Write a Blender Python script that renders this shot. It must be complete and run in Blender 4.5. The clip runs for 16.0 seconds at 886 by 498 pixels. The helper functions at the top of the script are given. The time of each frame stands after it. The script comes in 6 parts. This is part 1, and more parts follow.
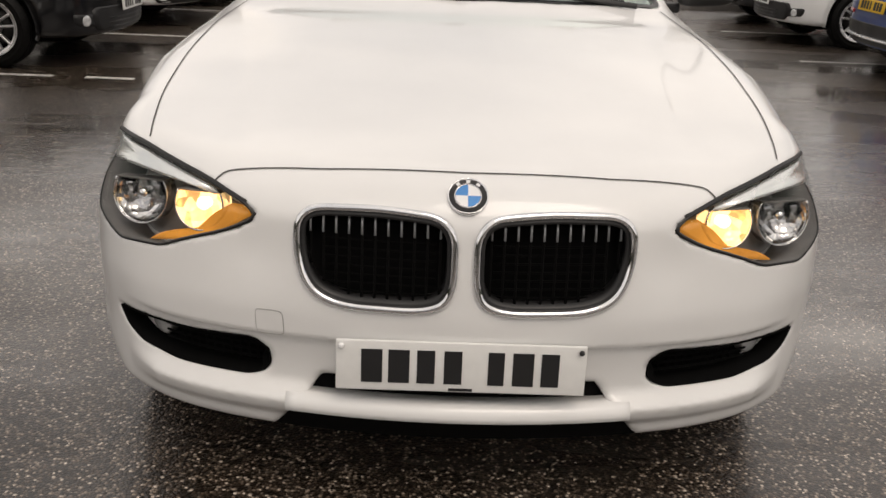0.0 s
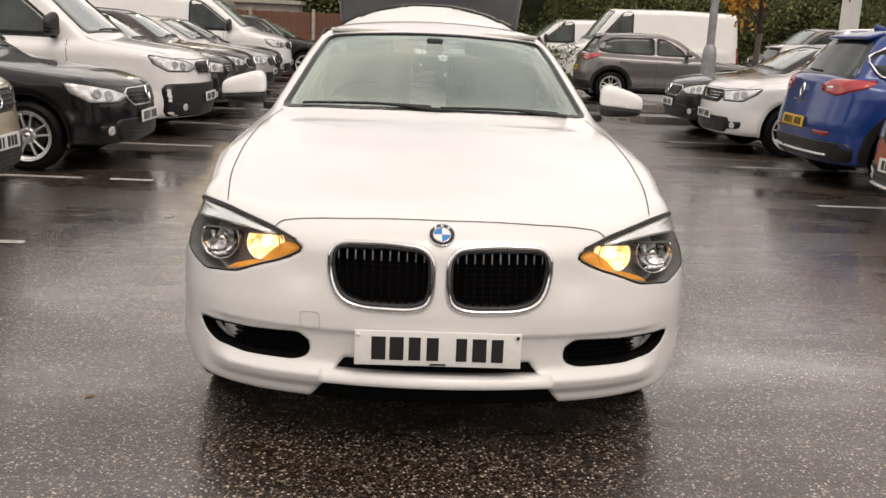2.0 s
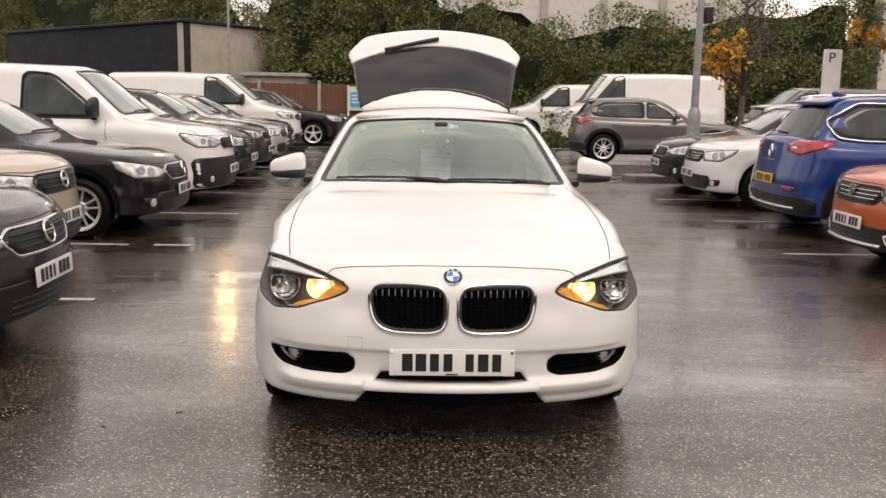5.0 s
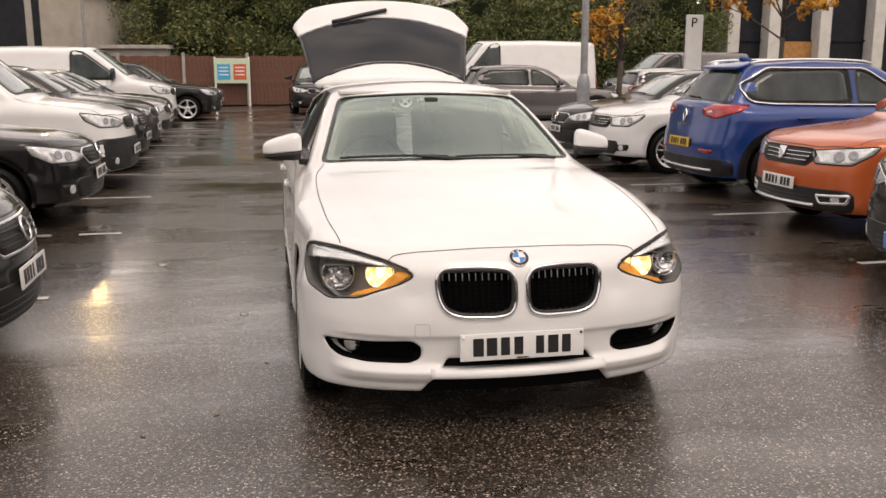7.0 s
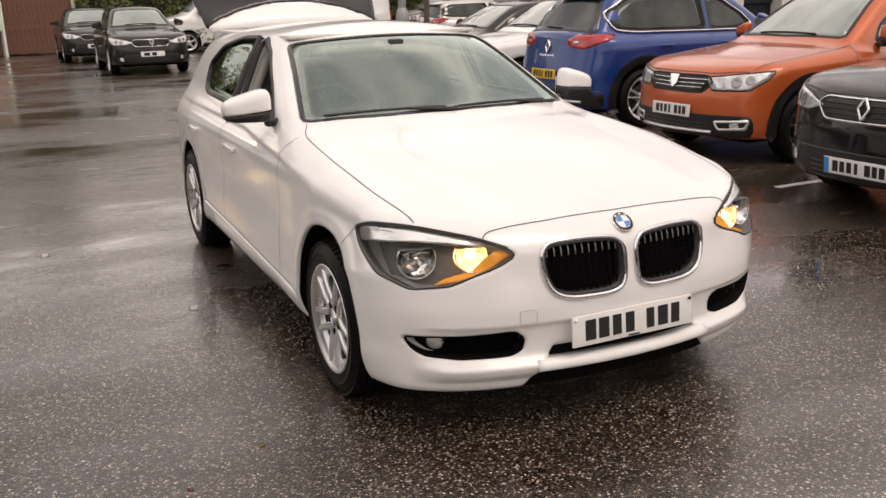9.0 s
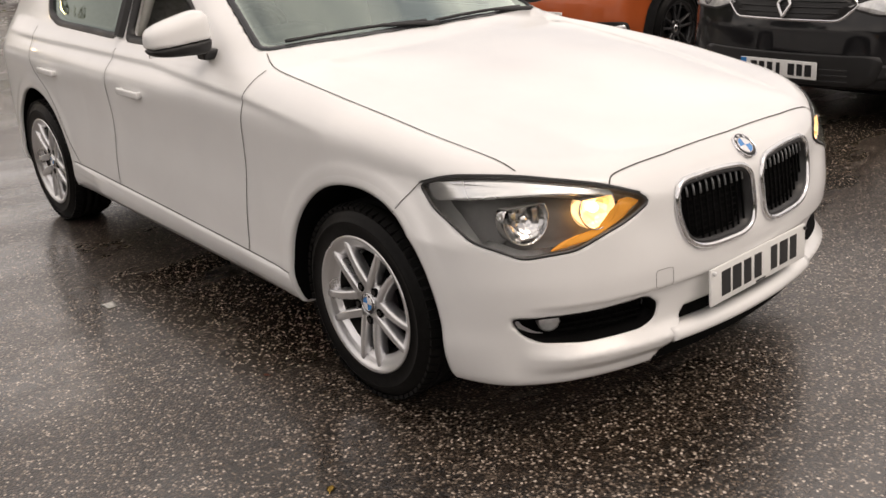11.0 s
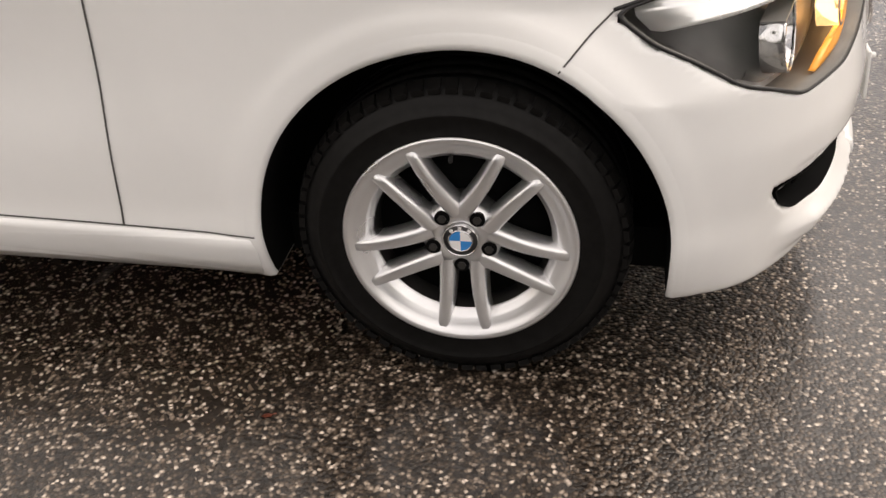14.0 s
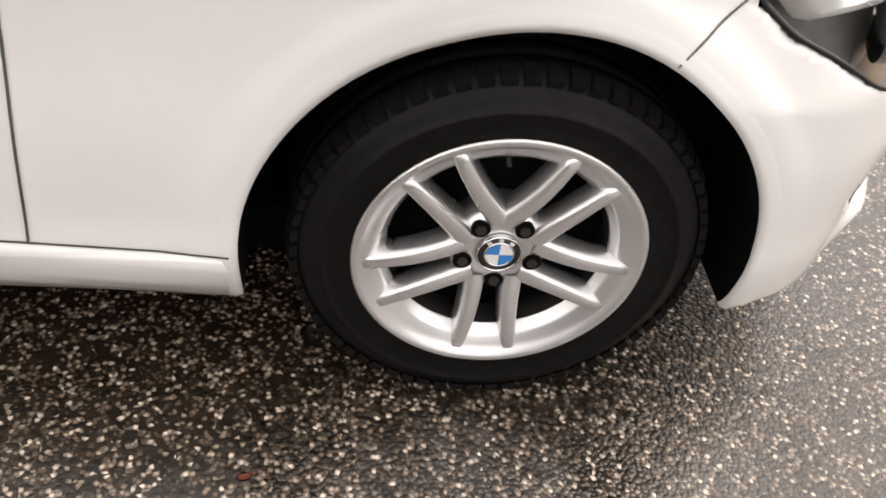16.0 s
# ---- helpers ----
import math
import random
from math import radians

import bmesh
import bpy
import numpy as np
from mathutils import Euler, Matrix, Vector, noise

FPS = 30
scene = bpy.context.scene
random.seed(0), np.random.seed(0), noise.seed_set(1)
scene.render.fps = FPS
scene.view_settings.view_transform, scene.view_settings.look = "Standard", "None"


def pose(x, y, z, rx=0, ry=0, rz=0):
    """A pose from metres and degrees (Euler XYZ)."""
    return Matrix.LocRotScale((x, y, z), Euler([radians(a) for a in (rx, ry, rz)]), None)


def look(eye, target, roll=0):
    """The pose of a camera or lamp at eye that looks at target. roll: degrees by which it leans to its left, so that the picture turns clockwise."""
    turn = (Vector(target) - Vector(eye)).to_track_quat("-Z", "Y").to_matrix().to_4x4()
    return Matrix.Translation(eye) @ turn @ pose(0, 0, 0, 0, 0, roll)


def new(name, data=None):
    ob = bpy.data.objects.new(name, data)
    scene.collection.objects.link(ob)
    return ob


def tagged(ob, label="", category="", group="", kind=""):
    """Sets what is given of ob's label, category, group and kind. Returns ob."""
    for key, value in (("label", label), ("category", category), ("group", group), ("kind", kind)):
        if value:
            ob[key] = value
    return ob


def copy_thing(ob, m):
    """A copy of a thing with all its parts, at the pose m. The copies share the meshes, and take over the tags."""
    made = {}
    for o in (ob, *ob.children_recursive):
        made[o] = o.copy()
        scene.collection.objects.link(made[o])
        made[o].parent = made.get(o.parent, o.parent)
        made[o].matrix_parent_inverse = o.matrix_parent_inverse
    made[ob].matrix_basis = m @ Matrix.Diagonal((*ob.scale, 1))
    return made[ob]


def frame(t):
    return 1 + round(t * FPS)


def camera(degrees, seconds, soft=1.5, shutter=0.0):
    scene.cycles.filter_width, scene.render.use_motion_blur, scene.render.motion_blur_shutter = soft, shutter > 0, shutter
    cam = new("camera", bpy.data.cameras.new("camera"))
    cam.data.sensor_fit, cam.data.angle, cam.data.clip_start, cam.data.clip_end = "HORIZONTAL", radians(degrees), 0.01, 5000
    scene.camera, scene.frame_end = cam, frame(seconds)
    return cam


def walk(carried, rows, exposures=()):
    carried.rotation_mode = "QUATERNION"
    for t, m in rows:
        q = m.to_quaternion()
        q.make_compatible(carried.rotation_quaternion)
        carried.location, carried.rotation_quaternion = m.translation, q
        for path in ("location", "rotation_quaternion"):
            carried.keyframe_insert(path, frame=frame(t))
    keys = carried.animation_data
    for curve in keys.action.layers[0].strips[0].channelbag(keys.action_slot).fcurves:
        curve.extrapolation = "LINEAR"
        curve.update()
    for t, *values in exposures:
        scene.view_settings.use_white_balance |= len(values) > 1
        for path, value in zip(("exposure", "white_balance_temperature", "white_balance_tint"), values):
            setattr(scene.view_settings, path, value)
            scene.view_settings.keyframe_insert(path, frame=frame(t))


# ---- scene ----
cam = camera(51.7, 16.0, soft=1.5, shutter=0.2)
PATH = [
    (0, (-0.078, -2.507, 1.29), (-0.04, -0.632, 0.595), 2.4),
    (0.5, (-0.088, -2.753, 1.321), (-0.029, -0.855, 0.691), 2.6),
    (1, (-0.098, -2.993, 1.351), (-0.027, -1.076, 0.787), 2.8),
    (1.5, (-0.134, -3.25, 1.37), (-0.04, -1.318, 0.862), 2.6),
    (2, (-0.105, -3.508, 1.363), (-0.025, -1.564, 0.901), 2.5),
    (2.5, (-0.09, -3.767, 1.395), (-0.024, -1.814, 0.971), 2.4),
    (3, (-0.102, -3.996, 1.413), (-0.032, -2.034, 1.032), 2.0),
    (3.5, (-0.078, -4.253, 1.42), (-0.024, -2.285, 1.071), 1.8),
    (4, (-0.065, -4.471, 1.451), (-0.029, -2.499, 1.121), 1.6),
    (6.5, (-0.713, -4.401, 1.509), (-0.452, -2.451, 1.151), -0.1),
    (7, (-0.998, -4.259, 1.52), (-0.623, -2.335, 1.125), -0.0),
    (7.5, (-1.291, -4.08, 1.538), (-0.777, -2.193, 1.121), -0.2),
    (8, (-1.514, -3.833, 1.528), (-0.887, -1.988, 1.081), -1.6),
    (8.5, (-1.744, -3.574, 1.507), (-1.011, -1.775, 1.031), -1.3),
    (9, (-1.926, -3.304, 1.538), (-1.098, -1.563, 1.005), -1.7),
    (11.5, (-2.421, -1.817, 1.424), (-1.11, -0.511, 0.665), -3.5),
    (12, (-2.482, -1.534, 1.404), (-1.092, -0.358, 0.576), -4.0),
    (12.5, (-2.453, -1.222, 1.36), (-1.003, -0.184, 0.453), -4.8),
    (13, (-2.473, -0.844, 1.282), (-0.902, -0.046, 0.336), -4.6),
    (13.5, (-2.395, -0.543, 1.285), (-0.785, 0.025, 0.243), -5.0),
    (14, (-2.255, -0.266, 1.239), (-0.622, 0.083, 0.139), -4.0),
    (14.5, (-2.109, -0.045, 1.221), (-0.501, 0.085, 0.038), -3.1),
    (15, (-2.011, 0.061, 1.161), (-0.423, 0.041, -0.055), -2.0),
    (15.5, (-1.909, 0.095, 1.136), (-0.378, -0.024, -0.145), 1.2),
    (16, (-1.843, 0.245, 1.222), (-0.373, 0.008, -0.113), 7.9),
]
walk(cam, [(t, look(eye, target, roll)) for t, eye, target, roll in PATH], [(0.0, 0.0, 7300, 14.0), (3.0, 0.37, 7500, 17.6), (6.5, 0.28, 7560, 19.4), (9.0, 0.28, 7530, 19.4), (12.0, 0.25, 7480, 16.4), (13.0, 0.56, 7520, 17.0), (14.0, 0.80, 7440, 15.6), (15.0, 0.88, 7400, 15.0), (16.0, 1.18, 7240, 15.0)])

# ---------------------------------------------------------------- world, sun, exposure
world = bpy.data.worlds.new("overcast_sky")
scene.world = world
world.use_nodes = True
wn, wl = world.node_tree.nodes, world.node_tree.links
wn.clear()
w_out = wn.new("ShaderNodeOutputWorld")
w_bg = wn.new("ShaderNodeBackground")
w_sky = wn.new("ShaderNodeTexSky")
w_sky.sky_type = "NISHITA"
w_sky.sun_disc = False
w_sky.sun_elevation = radians(58)
w_sky.sun_rotation = radians(157)
w_sky.air_density, w_sky.dust_density, w_sky.ozone_density = 1.2, 3.0, 0.6
# cloud deck: broken grey-white cover over the clear-sky light
w_tc = wn.new("ShaderNodeTexCoord")
w_map = wn.new("ShaderNodeMapping")
w_map.inputs["Scale"].default_value = (1.6, 1.6, 4.0)
w_noise = wn.new("ShaderNodeTexNoise")
w_noise.inputs["Scale"].default_value = 1.7
w_noise.inputs["Detail"].default_value = 6
w_ramp = wn.new("ShaderNodeValToRGB")
w_ramp.color_ramp.elements[0].position, w_ramp.color_ramp.elements[0].color = 0.36, (4.3, 4.6, 5.1, 1)
w_ramp.color_ramp.elements[1].position, w_ramp.color_ramp.elements[1].color = 0.64, (11.2, 11.0, 10.7, 1)
w_mix = wn.new("ShaderNodeMix")
w_mix.data_type = "RGBA"
w_mix.inputs[0].default_value = 0.88
wl.new(w_tc.outputs["Generated"], w_map.inputs["Vector"])
wl.new(w_map.outputs["Vector"], w_noise.inputs["Vector"])
wl.new(w_noise.outputs["Fac"], w_ramp.inputs["Fac"])
wl.new(w_sky.outputs["Color"], w_mix.inputs[6])
wl.new(w_ramp.outputs["Color"], w_mix.inputs[7])
wl.new(w_mix.outputs[2], w_bg.inputs["Color"])
w_bg.inputs["Strength"].default_value = 0.12
wl.new(w_bg.outputs["Background"], w_out.inputs["Surface"])

sun_data = bpy.data.lights.new("sun", "SUN")
sun_data.energy, sun_data.angle, sun_data.color = 0.7, radians(25), (1.0, 0.96, 0.9)
sun = new("sun", sun_data)
sun.matrix_world = look((5, -12, 24), (0, 2, 0))

# ---------------------------------------------------------------- materials
def material(name):
    m = bpy.data.materials.new(name)
    m.use_nodes = True
    n = m.node_tree.nodes
    return m, n, m.node_tree.links, n["Principled BSDF"]


def setv(b, **kw):
    for k, v in kw.items():
        b.inputs[k.replace("_", " ")].default_value = v


def noise_tex(n, l, scale, detail=4, rough=0.55, coord="Object", stretch=(1, 1, 1)):
    tc = n.new("ShaderNodeTexCoord")
    mp = n.new("ShaderNodeMapping")
    mp.inputs["Scale"].default_value = stretch
    t = n.new("ShaderNodeTexNoise")
    setv(t, Scale=scale, Detail=detail, Roughness=rough)
    l.new(tc.outputs[coord], mp.inputs["Vector"])
    l.new(mp.outputs["Vector"], t.inputs["Vector"])
    return t


def ramp(n, l, src, stops):
    r = n.new("ShaderNodeValToRGB")
    e = r.color_ramp.elements
    while len(e) < len(stops):
        e.new(0.5)
    for el, (p, c) in zip(e, stops):
        el.position = p
        el.color = (*c, 1) if len(c) == 3 else c
    l.new(src, r.inputs["Fac"])
    return r


def bump(n, l, b, height, strength, distance=0.01):
    bp = n.new("ShaderNodeBump")
    setv(bp, Strength=strength, Distance=distance)
    l.new(height, bp.inputs["Height"])
    l.new(bp.outputs["Normal"], b.inputs["Normal"])
    return bp


def shade(c, k):
    return tuple(min(1, v * k) for v in c)


def simple(name, color, rough=0.5, metal=0.0, var=0.12, scale=30, coat=0.0, bumps=0.0):
    m, n, l, b = material(name)
    t = noise_tex(n, l, scale)
    r = ramp(n, l, t.outputs["Fac"], [(0.3, shade(color, 1 - var)), (0.7, shade(color, 1 + var))])
    l.new(r.outputs["Color"], b.inputs["Base Color"])
    t2 = noise_tex(n, l, scale * 0.23, 3)
    rr = ramp(n, l, t2.outputs["Fac"], [(0.3, (max(0, rough - 0.06),) * 3), (0.7, (min(1, rough + 0.08),) * 3)])
    l.new(rr.outputs["Color"], b.inputs["Roughness"])
    setv(b, Metallic=metal, Coat_Weight=coat, Coat_Roughness=0.03)
    if bumps:
        bump(n, l, b, t.outputs["Fac"], bumps, 0.004)
    return m


def paint(name, color, metal=0.0, rough=0.38, flake=0.0):
    """Car paint under clear coat, with a thin film of rain and road dirt."""
    m, n, l, b = material(name)
    t = noise_tex(n, l, 3.0, 5)
    r = ramp(n, l, t.outputs["Fac"], [(0.25, shade(color, 0.95)), (0.75, shade(color, 1.03))])
    l.new(r.outputs["Color"], b.inputs["Base Color"])
    d = n.new("ShaderNodeTexVoronoi")
    tc = n.new("ShaderNodeTexCoord")
    d.inputs["Scale"].default_value = 130
    l.new(tc.outputs["Object"], d.inputs["Vector"])
    drop = ramp(n, l, d.outputs["Distance"], [(0.0, (1, 1, 1)), (0.22, (0, 0, 0))])
    bump(n, l, b, drop.outputs["Color"], 0.03, 0.0015)
    setv(b, Metallic=metal, Roughness=rough, Specular_IOR_Level=0.35 if max(color) > 0.05 else 0.08, Coat_Weight=1.0, Coat_Roughness=0.07, Coat_IOR=1.45)
    return m


def glassy(name, tint, gloss=1.0, rough=0.01, clear=0.9):
    """Thin sheet: lets light straight through and mirrors by its Fresnel gloss."""
    m, n, l, b = material(name)
    n.remove(b)
    out = n["Material Output"]
    tr = n.new("ShaderNodeBsdfTransparent")
    tr.inputs["Color"].default_value = (*tint, 1)
    gl = n.new("ShaderNodeBsdfGlossy")
    gl.inputs["Roughness"].default_value = rough
    gl.inputs["Color"].default_value = (0.86, 1.0, 0.93, 1)
    fr = n.new("ShaderNodeFresnel")
    fr.inputs["IOR"].default_value = 1.52
    mul = n.new("ShaderNodeMath")
    mul.operation = "MULTIPLY"
    mul.inputs[1].default_value = gloss
    mx = n.new("ShaderNodeMixShader")
    l.new(fr.outputs["Fac"], mul.inputs[0])
    l.new(mul.outputs[0], mx.inputs["Fac"])
    l.new(tr.outputs[0], mx.inputs[1])
    l.new(gl.outputs[0], mx.inputs[2])
    l.new(mx.outputs[0], out.inputs["Surface"])
    return m


def glow(name, color, strength):
    m, n, l, b = material(name)
    setv(b, Base_Color=(*shade(color, 0.8), 1), Roughness=0.25, Emission_Color=(*color, 1), Emission_Strength=strength)
    return m


def sparkle(name, color, lo, hi):
    """A faceted reflector: uneven bright patches, the bulb's light put in as emission."""
    m, n, l, b = material(name)
    v = n.new("ShaderNodeTexVoronoi")
    tc = n.new("ShaderNodeTexCoord")
    v.inputs["Scale"].default_value = 42
    l.new(tc.outputs["Object"], v.inputs["Vector"])
    r = ramp(n, l, v.outputs["Color"], [(0.25, (lo,) * 3), (0.75, (hi,) * 3)])
    l.new(r.outputs["Color"], b.inputs["Emission Strength"])
    setv(b, Base_Color=(*shade(color, 0.7), 1), Roughness=0.12, Metallic=0.4, Emission_Color=(*color, 1))
    bump(n, l, b, v.outputs["Distance"], 0.6, 0.01)
    return m


def asphalt_mat():
    m, n, l, b = material("wet_asphalt")
    tc = n.new("ShaderNodeTexCoord")
    # stone chips
    v = n.new("ShaderNodeTexVoronoi")
    v.inputs["Scale"].default_value = 125
    l.new(tc.outputs["Object"], v.inputs["Vector"])
    wn2 = n.new("ShaderNodeTexWhiteNoise")
    wn2.noise_dimensions = "3D"
    l.new(v.outputs["Position"], wn2.inputs["Vector"])
    chip = ramp(n, l, wn2.outputs["Value"], [(0.0, (0.014, 0.0105, 0.008)), (0.50, (0.044, 0.032, 0.023)), (0.76, (0.130, 0.100, 0.076)), (0.92, (0.37, 0.31, 0.255)), (1.0, (0.78, 0.70, 0.62))])
    edge = ramp(n, l, v.outputs["Distance"], [(0.25, (1, 1, 1)), (0.6, (0.34, 0.33, 0.32))])
    mul = n.new("ShaderNodeMix")
    mul.data_type, mul.blend_type = "RGBA", "MULTIPLY"
    mul.inputs[0].default_value = 1.0
    l.new(chip.outputs["Color"], mul.inputs[6])
    l.new(edge.outputs["Color"], mul.inputs[7])
    big = noise_tex(n, l, 0.55, 5, 0.6)
    tone = ramp(n, l, big.outputs["Fac"], [(0.3, (0.75, 0.72, 0.70)), (0.7, (1.2, 1.16, 1.12))])
    mul2 = n.new("ShaderNodeMix")
    mul2.data_type, mul2.blend_type = "RGBA", "MULTIPLY"
    mul2.inputs[0].default_value = 1.0
    l.new(mul.outputs[2], mul2.inputs[6])
    l.new(tone.outputs["Color"], mul2.inputs[7])
    l.new(mul2.outputs[2], b.inputs["Base Color"])
    # film of water: smooth in the hollows that run across the aisle, rougher on the crowns
    wet = noise_tex(n, l, 0.5, 6, 0.62, stretch=(0.55, 1.5, 1))
    rr = ramp(n, l, wet.outputs["Fac"], [(0.34, (0.10,) * 3), (0.48, (0.28,) * 3), (0.66, (0.46,) * 3)])
    l.new(rr.outputs["Color"], b.inputs["Roughness"])
    hs = ramp(n, l, wet.outputs["Fac"], [(0.38, (0.05,) * 3), (0.60, (1.0,) * 3)])
    fine = n.new("ShaderNodeMath")
    fine.operation = "MULTIPLY"
    l.new(v.outputs["Distance"], fine.inputs[0])
    l.new(hs.outputs["Color"], fine.inputs[1])
    bp = n.new("ShaderNodeBump")
    bp.invert = True
    setv(bp, Strength=0.8, Distance=0.005)
    l.new(fine.outputs[0], bp.inputs["Height"])
    mid = noise_tex(n, l, 9, 3)
    bp2 = n.new("ShaderNodeBump")
    setv(bp2, Strength=0.12, Distance=0.01)
    l.new(mid.outputs["Fac"], bp2.inputs["Height"])
    l.new(bp.outputs["Normal"], bp2.inputs["Normal"])
    l.new(bp2.outputs["Normal"], b.inputs["Normal"])
    film = ramp(n, l, wet.outputs["Fac"], [(0.36, (1.0,) * 3), (0.66, (0.55,) * 3)])
    # a better drained stretch on the driver's side of the aisle
    sep = n.new("ShaderNodeSeparateXYZ")
    l.new(tc.outputs["Object"], sep.inputs["Vector"])
    wob = n.new("ShaderNodeMath")
    wob.operation = "MULTIPLY_ADD"
    l.new(big.outputs["Fac"], wob.inputs[0])
    wob.inputs[1].default_value = 1.6
    far_y = n.new("ShaderNodeMath")
    far_y.operation = "MULTIPLY_ADD"
    far_y.inputs[1].default_value, far_y.inputs[2].default_value = 0.7, 0.1
    far_y.use_clamp = True
    l.new(sep.outputs["Y"], far_y.inputs[0])
    place = n.new("ShaderNodeMath")
    place.operation = "ADD"
    l.new(sep.outputs["X"], place.inputs[0])
    triple = n.new("ShaderNodeMath")
    triple.operation = "MULTIPLY"
    triple.inputs[1].default_value = 6.0
    l.new(far_y.outputs[0], triple.inputs[0])
    l.new(triple.outputs[0], place.inputs[1])
    l.new(place.outputs[0], wob.inputs[2])
    drained = ramp(n, l, wob.outputs[0], [(0.0, (0.88,) * 3), (0.35, (1.0,) * 3)])
    damp = n.new("ShaderNodeMath")
    damp.operation = "MULTIPLY"
    l.new(film.outputs["Color"], damp.inputs[0])
    l.new(drained.outputs["Color"], damp.inputs[1])
    l.new(damp.outputs[0], b.inputs["Coat Weight"])
    film_r = ramp(n, l, wet.outputs["Fac"], [(0.34, (0.08,) * 3), (0.50, (0.19,) * 3), (0.68, (0.33,) * 3)])
    l.new(film_r.outputs["Color"], b.inputs["Coat Roughness"])
    ripple = n.new("ShaderNodeBump")
    setv(ripple, Strength=0.34, Distance=0.006)
    l.new(mid.outputs["Fac"], ripple.inputs["Height"])
    l.new(ripple.outputs["Normal"], b.inputs["Coat Normal"])
    setv(b, Specular_IOR_Level=0.45, Coat_IOR=1.65)
    return m


def reflector_mat():
    """Bright faceted lamp reflector."""
    m, n, l, b = material("lamp_reflector")
    v = n.new("ShaderNodeTexVoronoi")
    tc = n.new("ShaderNodeTexCoord")
    v.inputs["Scale"].default_value = 34
    l.new(tc.outputs["Object"], v.inputs["Vector"])
    r = ramp(n, l, v.outputs["Color"], [(0.2, (0.30, 0.30, 0.31)), (0.8, (0.80, 0.80, 0.80))])
    l.new(r.outputs["Color"], b.inputs["Base Color"])
    setv(b, Roughness=0.16, Metallic=1.0)
    bump(n, l, b, v.outputs["Distance"], 0.35, 0.012)
    return m


def rubber_mat():
    m, n, l, b = material("tyre_rubber")
    t = noise_tex(n, l, 60, 4)
    r = ramp(n, l, t.outputs["Fac"], [(0.3, (0.0045, 0.0043, 0.0042)), (0.7, (0.0085, 0.0082, 0.0080))])
    l.new(r.outputs["Color"], b.inputs["Base Color"])
    setv(b, Roughness=0.45, Specular_IOR_Level=0.11)
    bump(n, l, b, t.outputs["Fac"], 0.15, 0.002)
    return m


MAT = {}
MAT["asphalt"] = asphalt_mat()
MAT["rubber"] = rubber_mat()
MAT["white"] = paint("alpine_white_paint", (0.80, 0.80, 0.79))
MAT["black"] = paint("black_paint", (0.006, 0.006, 0.007))
MAT["charcoal"] = paint("charcoal_paint", (0.016, 0.0155, 0.016), 0.2)
MAT["brown"] = paint("brown_grey_paint", (0.045, 0.037, 0.036), 0.4)
MAT["grey"] = paint("mid_grey_paint", (0.17, 0.16, 0.16), 0.6)
MAT["silver"] = paint("silver_paint", (0.55, 0.54, 0.53), 0.6)
MAT["beige"] = paint("champagne_paint", (0.52, 0.43, 0.33), 0.3)
MAT["blue"] = paint("cosmos_blue_paint", (0.004, 0.040, 0.20), 0.2)
MAT["orange"] = paint("burnt_orange_paint", (0.52, 0.105, 0.025), 0.25)
MAT["van_white"] = paint("van_white_paint", (0.80, 0.80, 0.79))
MAT["trim"] = simple("black_plastic_trim", (0.010, 0.010, 0.0105), 0.45, bumps=0.1)
# matt black parts, and recesses whose deep shade is put into the colour
MAT["matt"] = simple("matt_black_and_cavity_shade", (0.002, 0.002, 0.002), 0.9)
MAT["bowl"] = simple("lamp_bowl", (0.36, 0.36, 0.37), 0.16, 0.7, 0.1, 30)
MAT["fine_gap"] = simple("fine_cap_gap", (0.30, 0.29, 0.28), 0.7)
MAT["seam"] = simple("panel_gap", (0.07, 0.068, 0.065), 0.8)
MAT["reflector"] = reflector_mat()
MAT["brow"] = simple("bright_trim_strip", (0.92, 0.92, 0.91), 0.28, 0.8, 0.02, 8)
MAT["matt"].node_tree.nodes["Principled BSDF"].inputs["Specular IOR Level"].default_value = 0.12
MAT["chrome"] = simple("chrome", (0.75, 0.75, 0.76), 0.08, 1.0, 0.03)
MAT["alloy"] = simple("silver_alloy", (0.76, 0.76, 0.765), 0.30, 0.82, 0.03, 5)
MAT["dark_alloy"] = simple("dark_alloy", (0.06, 0.06, 0.062), 0.3, 0.6)
# brake parts; also the rim barrel, whose shade is put into this colour
MAT["disc"] = simple("brake_steel_barrel_shade", (0.05, 0.048, 0.046), 0.5, 0.6)
MAT["housing"] = simple("lamp_housing", (0.15, 0.145, 0.14), 0.45, 0.1)
MAT["lens"] = glassy("clear_lens", (0.95, 0.95, 0.95), 0.22)
MAT["screen"] = glassy("windscreen_glass", (0.74, 0.86, 0.80), 2.8)
MAT["rear_glass"] = glassy("tinted_rear_glass", (0.07, 0.075, 0.075), 1.3)
# opaque; lightened for the sky reflected and the cabin showing through
MAT["dark_glass"] = simple("tinted_glass", (0.034, 0.042, 0.040), 0.05, 0.0, 0.5, 2.5)
# opaque; the pale colour stands for sky reflected in the screen
MAT["pale_glass"] = simple("screen_glass_sky_tone", (0.24, 0.285, 0.265), 0.04, 0.0, 0.25, 2, 1.0)
MAT["privacy"] = simple("privacy_glass", (0.020, 0.021, 0.023), 0.09, 0.0, 0.1, 2)
MAT["amber"] = sparkle("lit_indicator", (1.0, 0.66, 0.30), 0.35, 2.0)
MAT["amber_lens"] = simple("amber_reflector_glow", (0.78, 0.33, 0.06), 0.2, 0.1, 0.3, 9)
# bulb light falling on the amber corner, put in as emission
lit = MAT["amber_lens"].node_tree.nodes["Principled BSDF"]
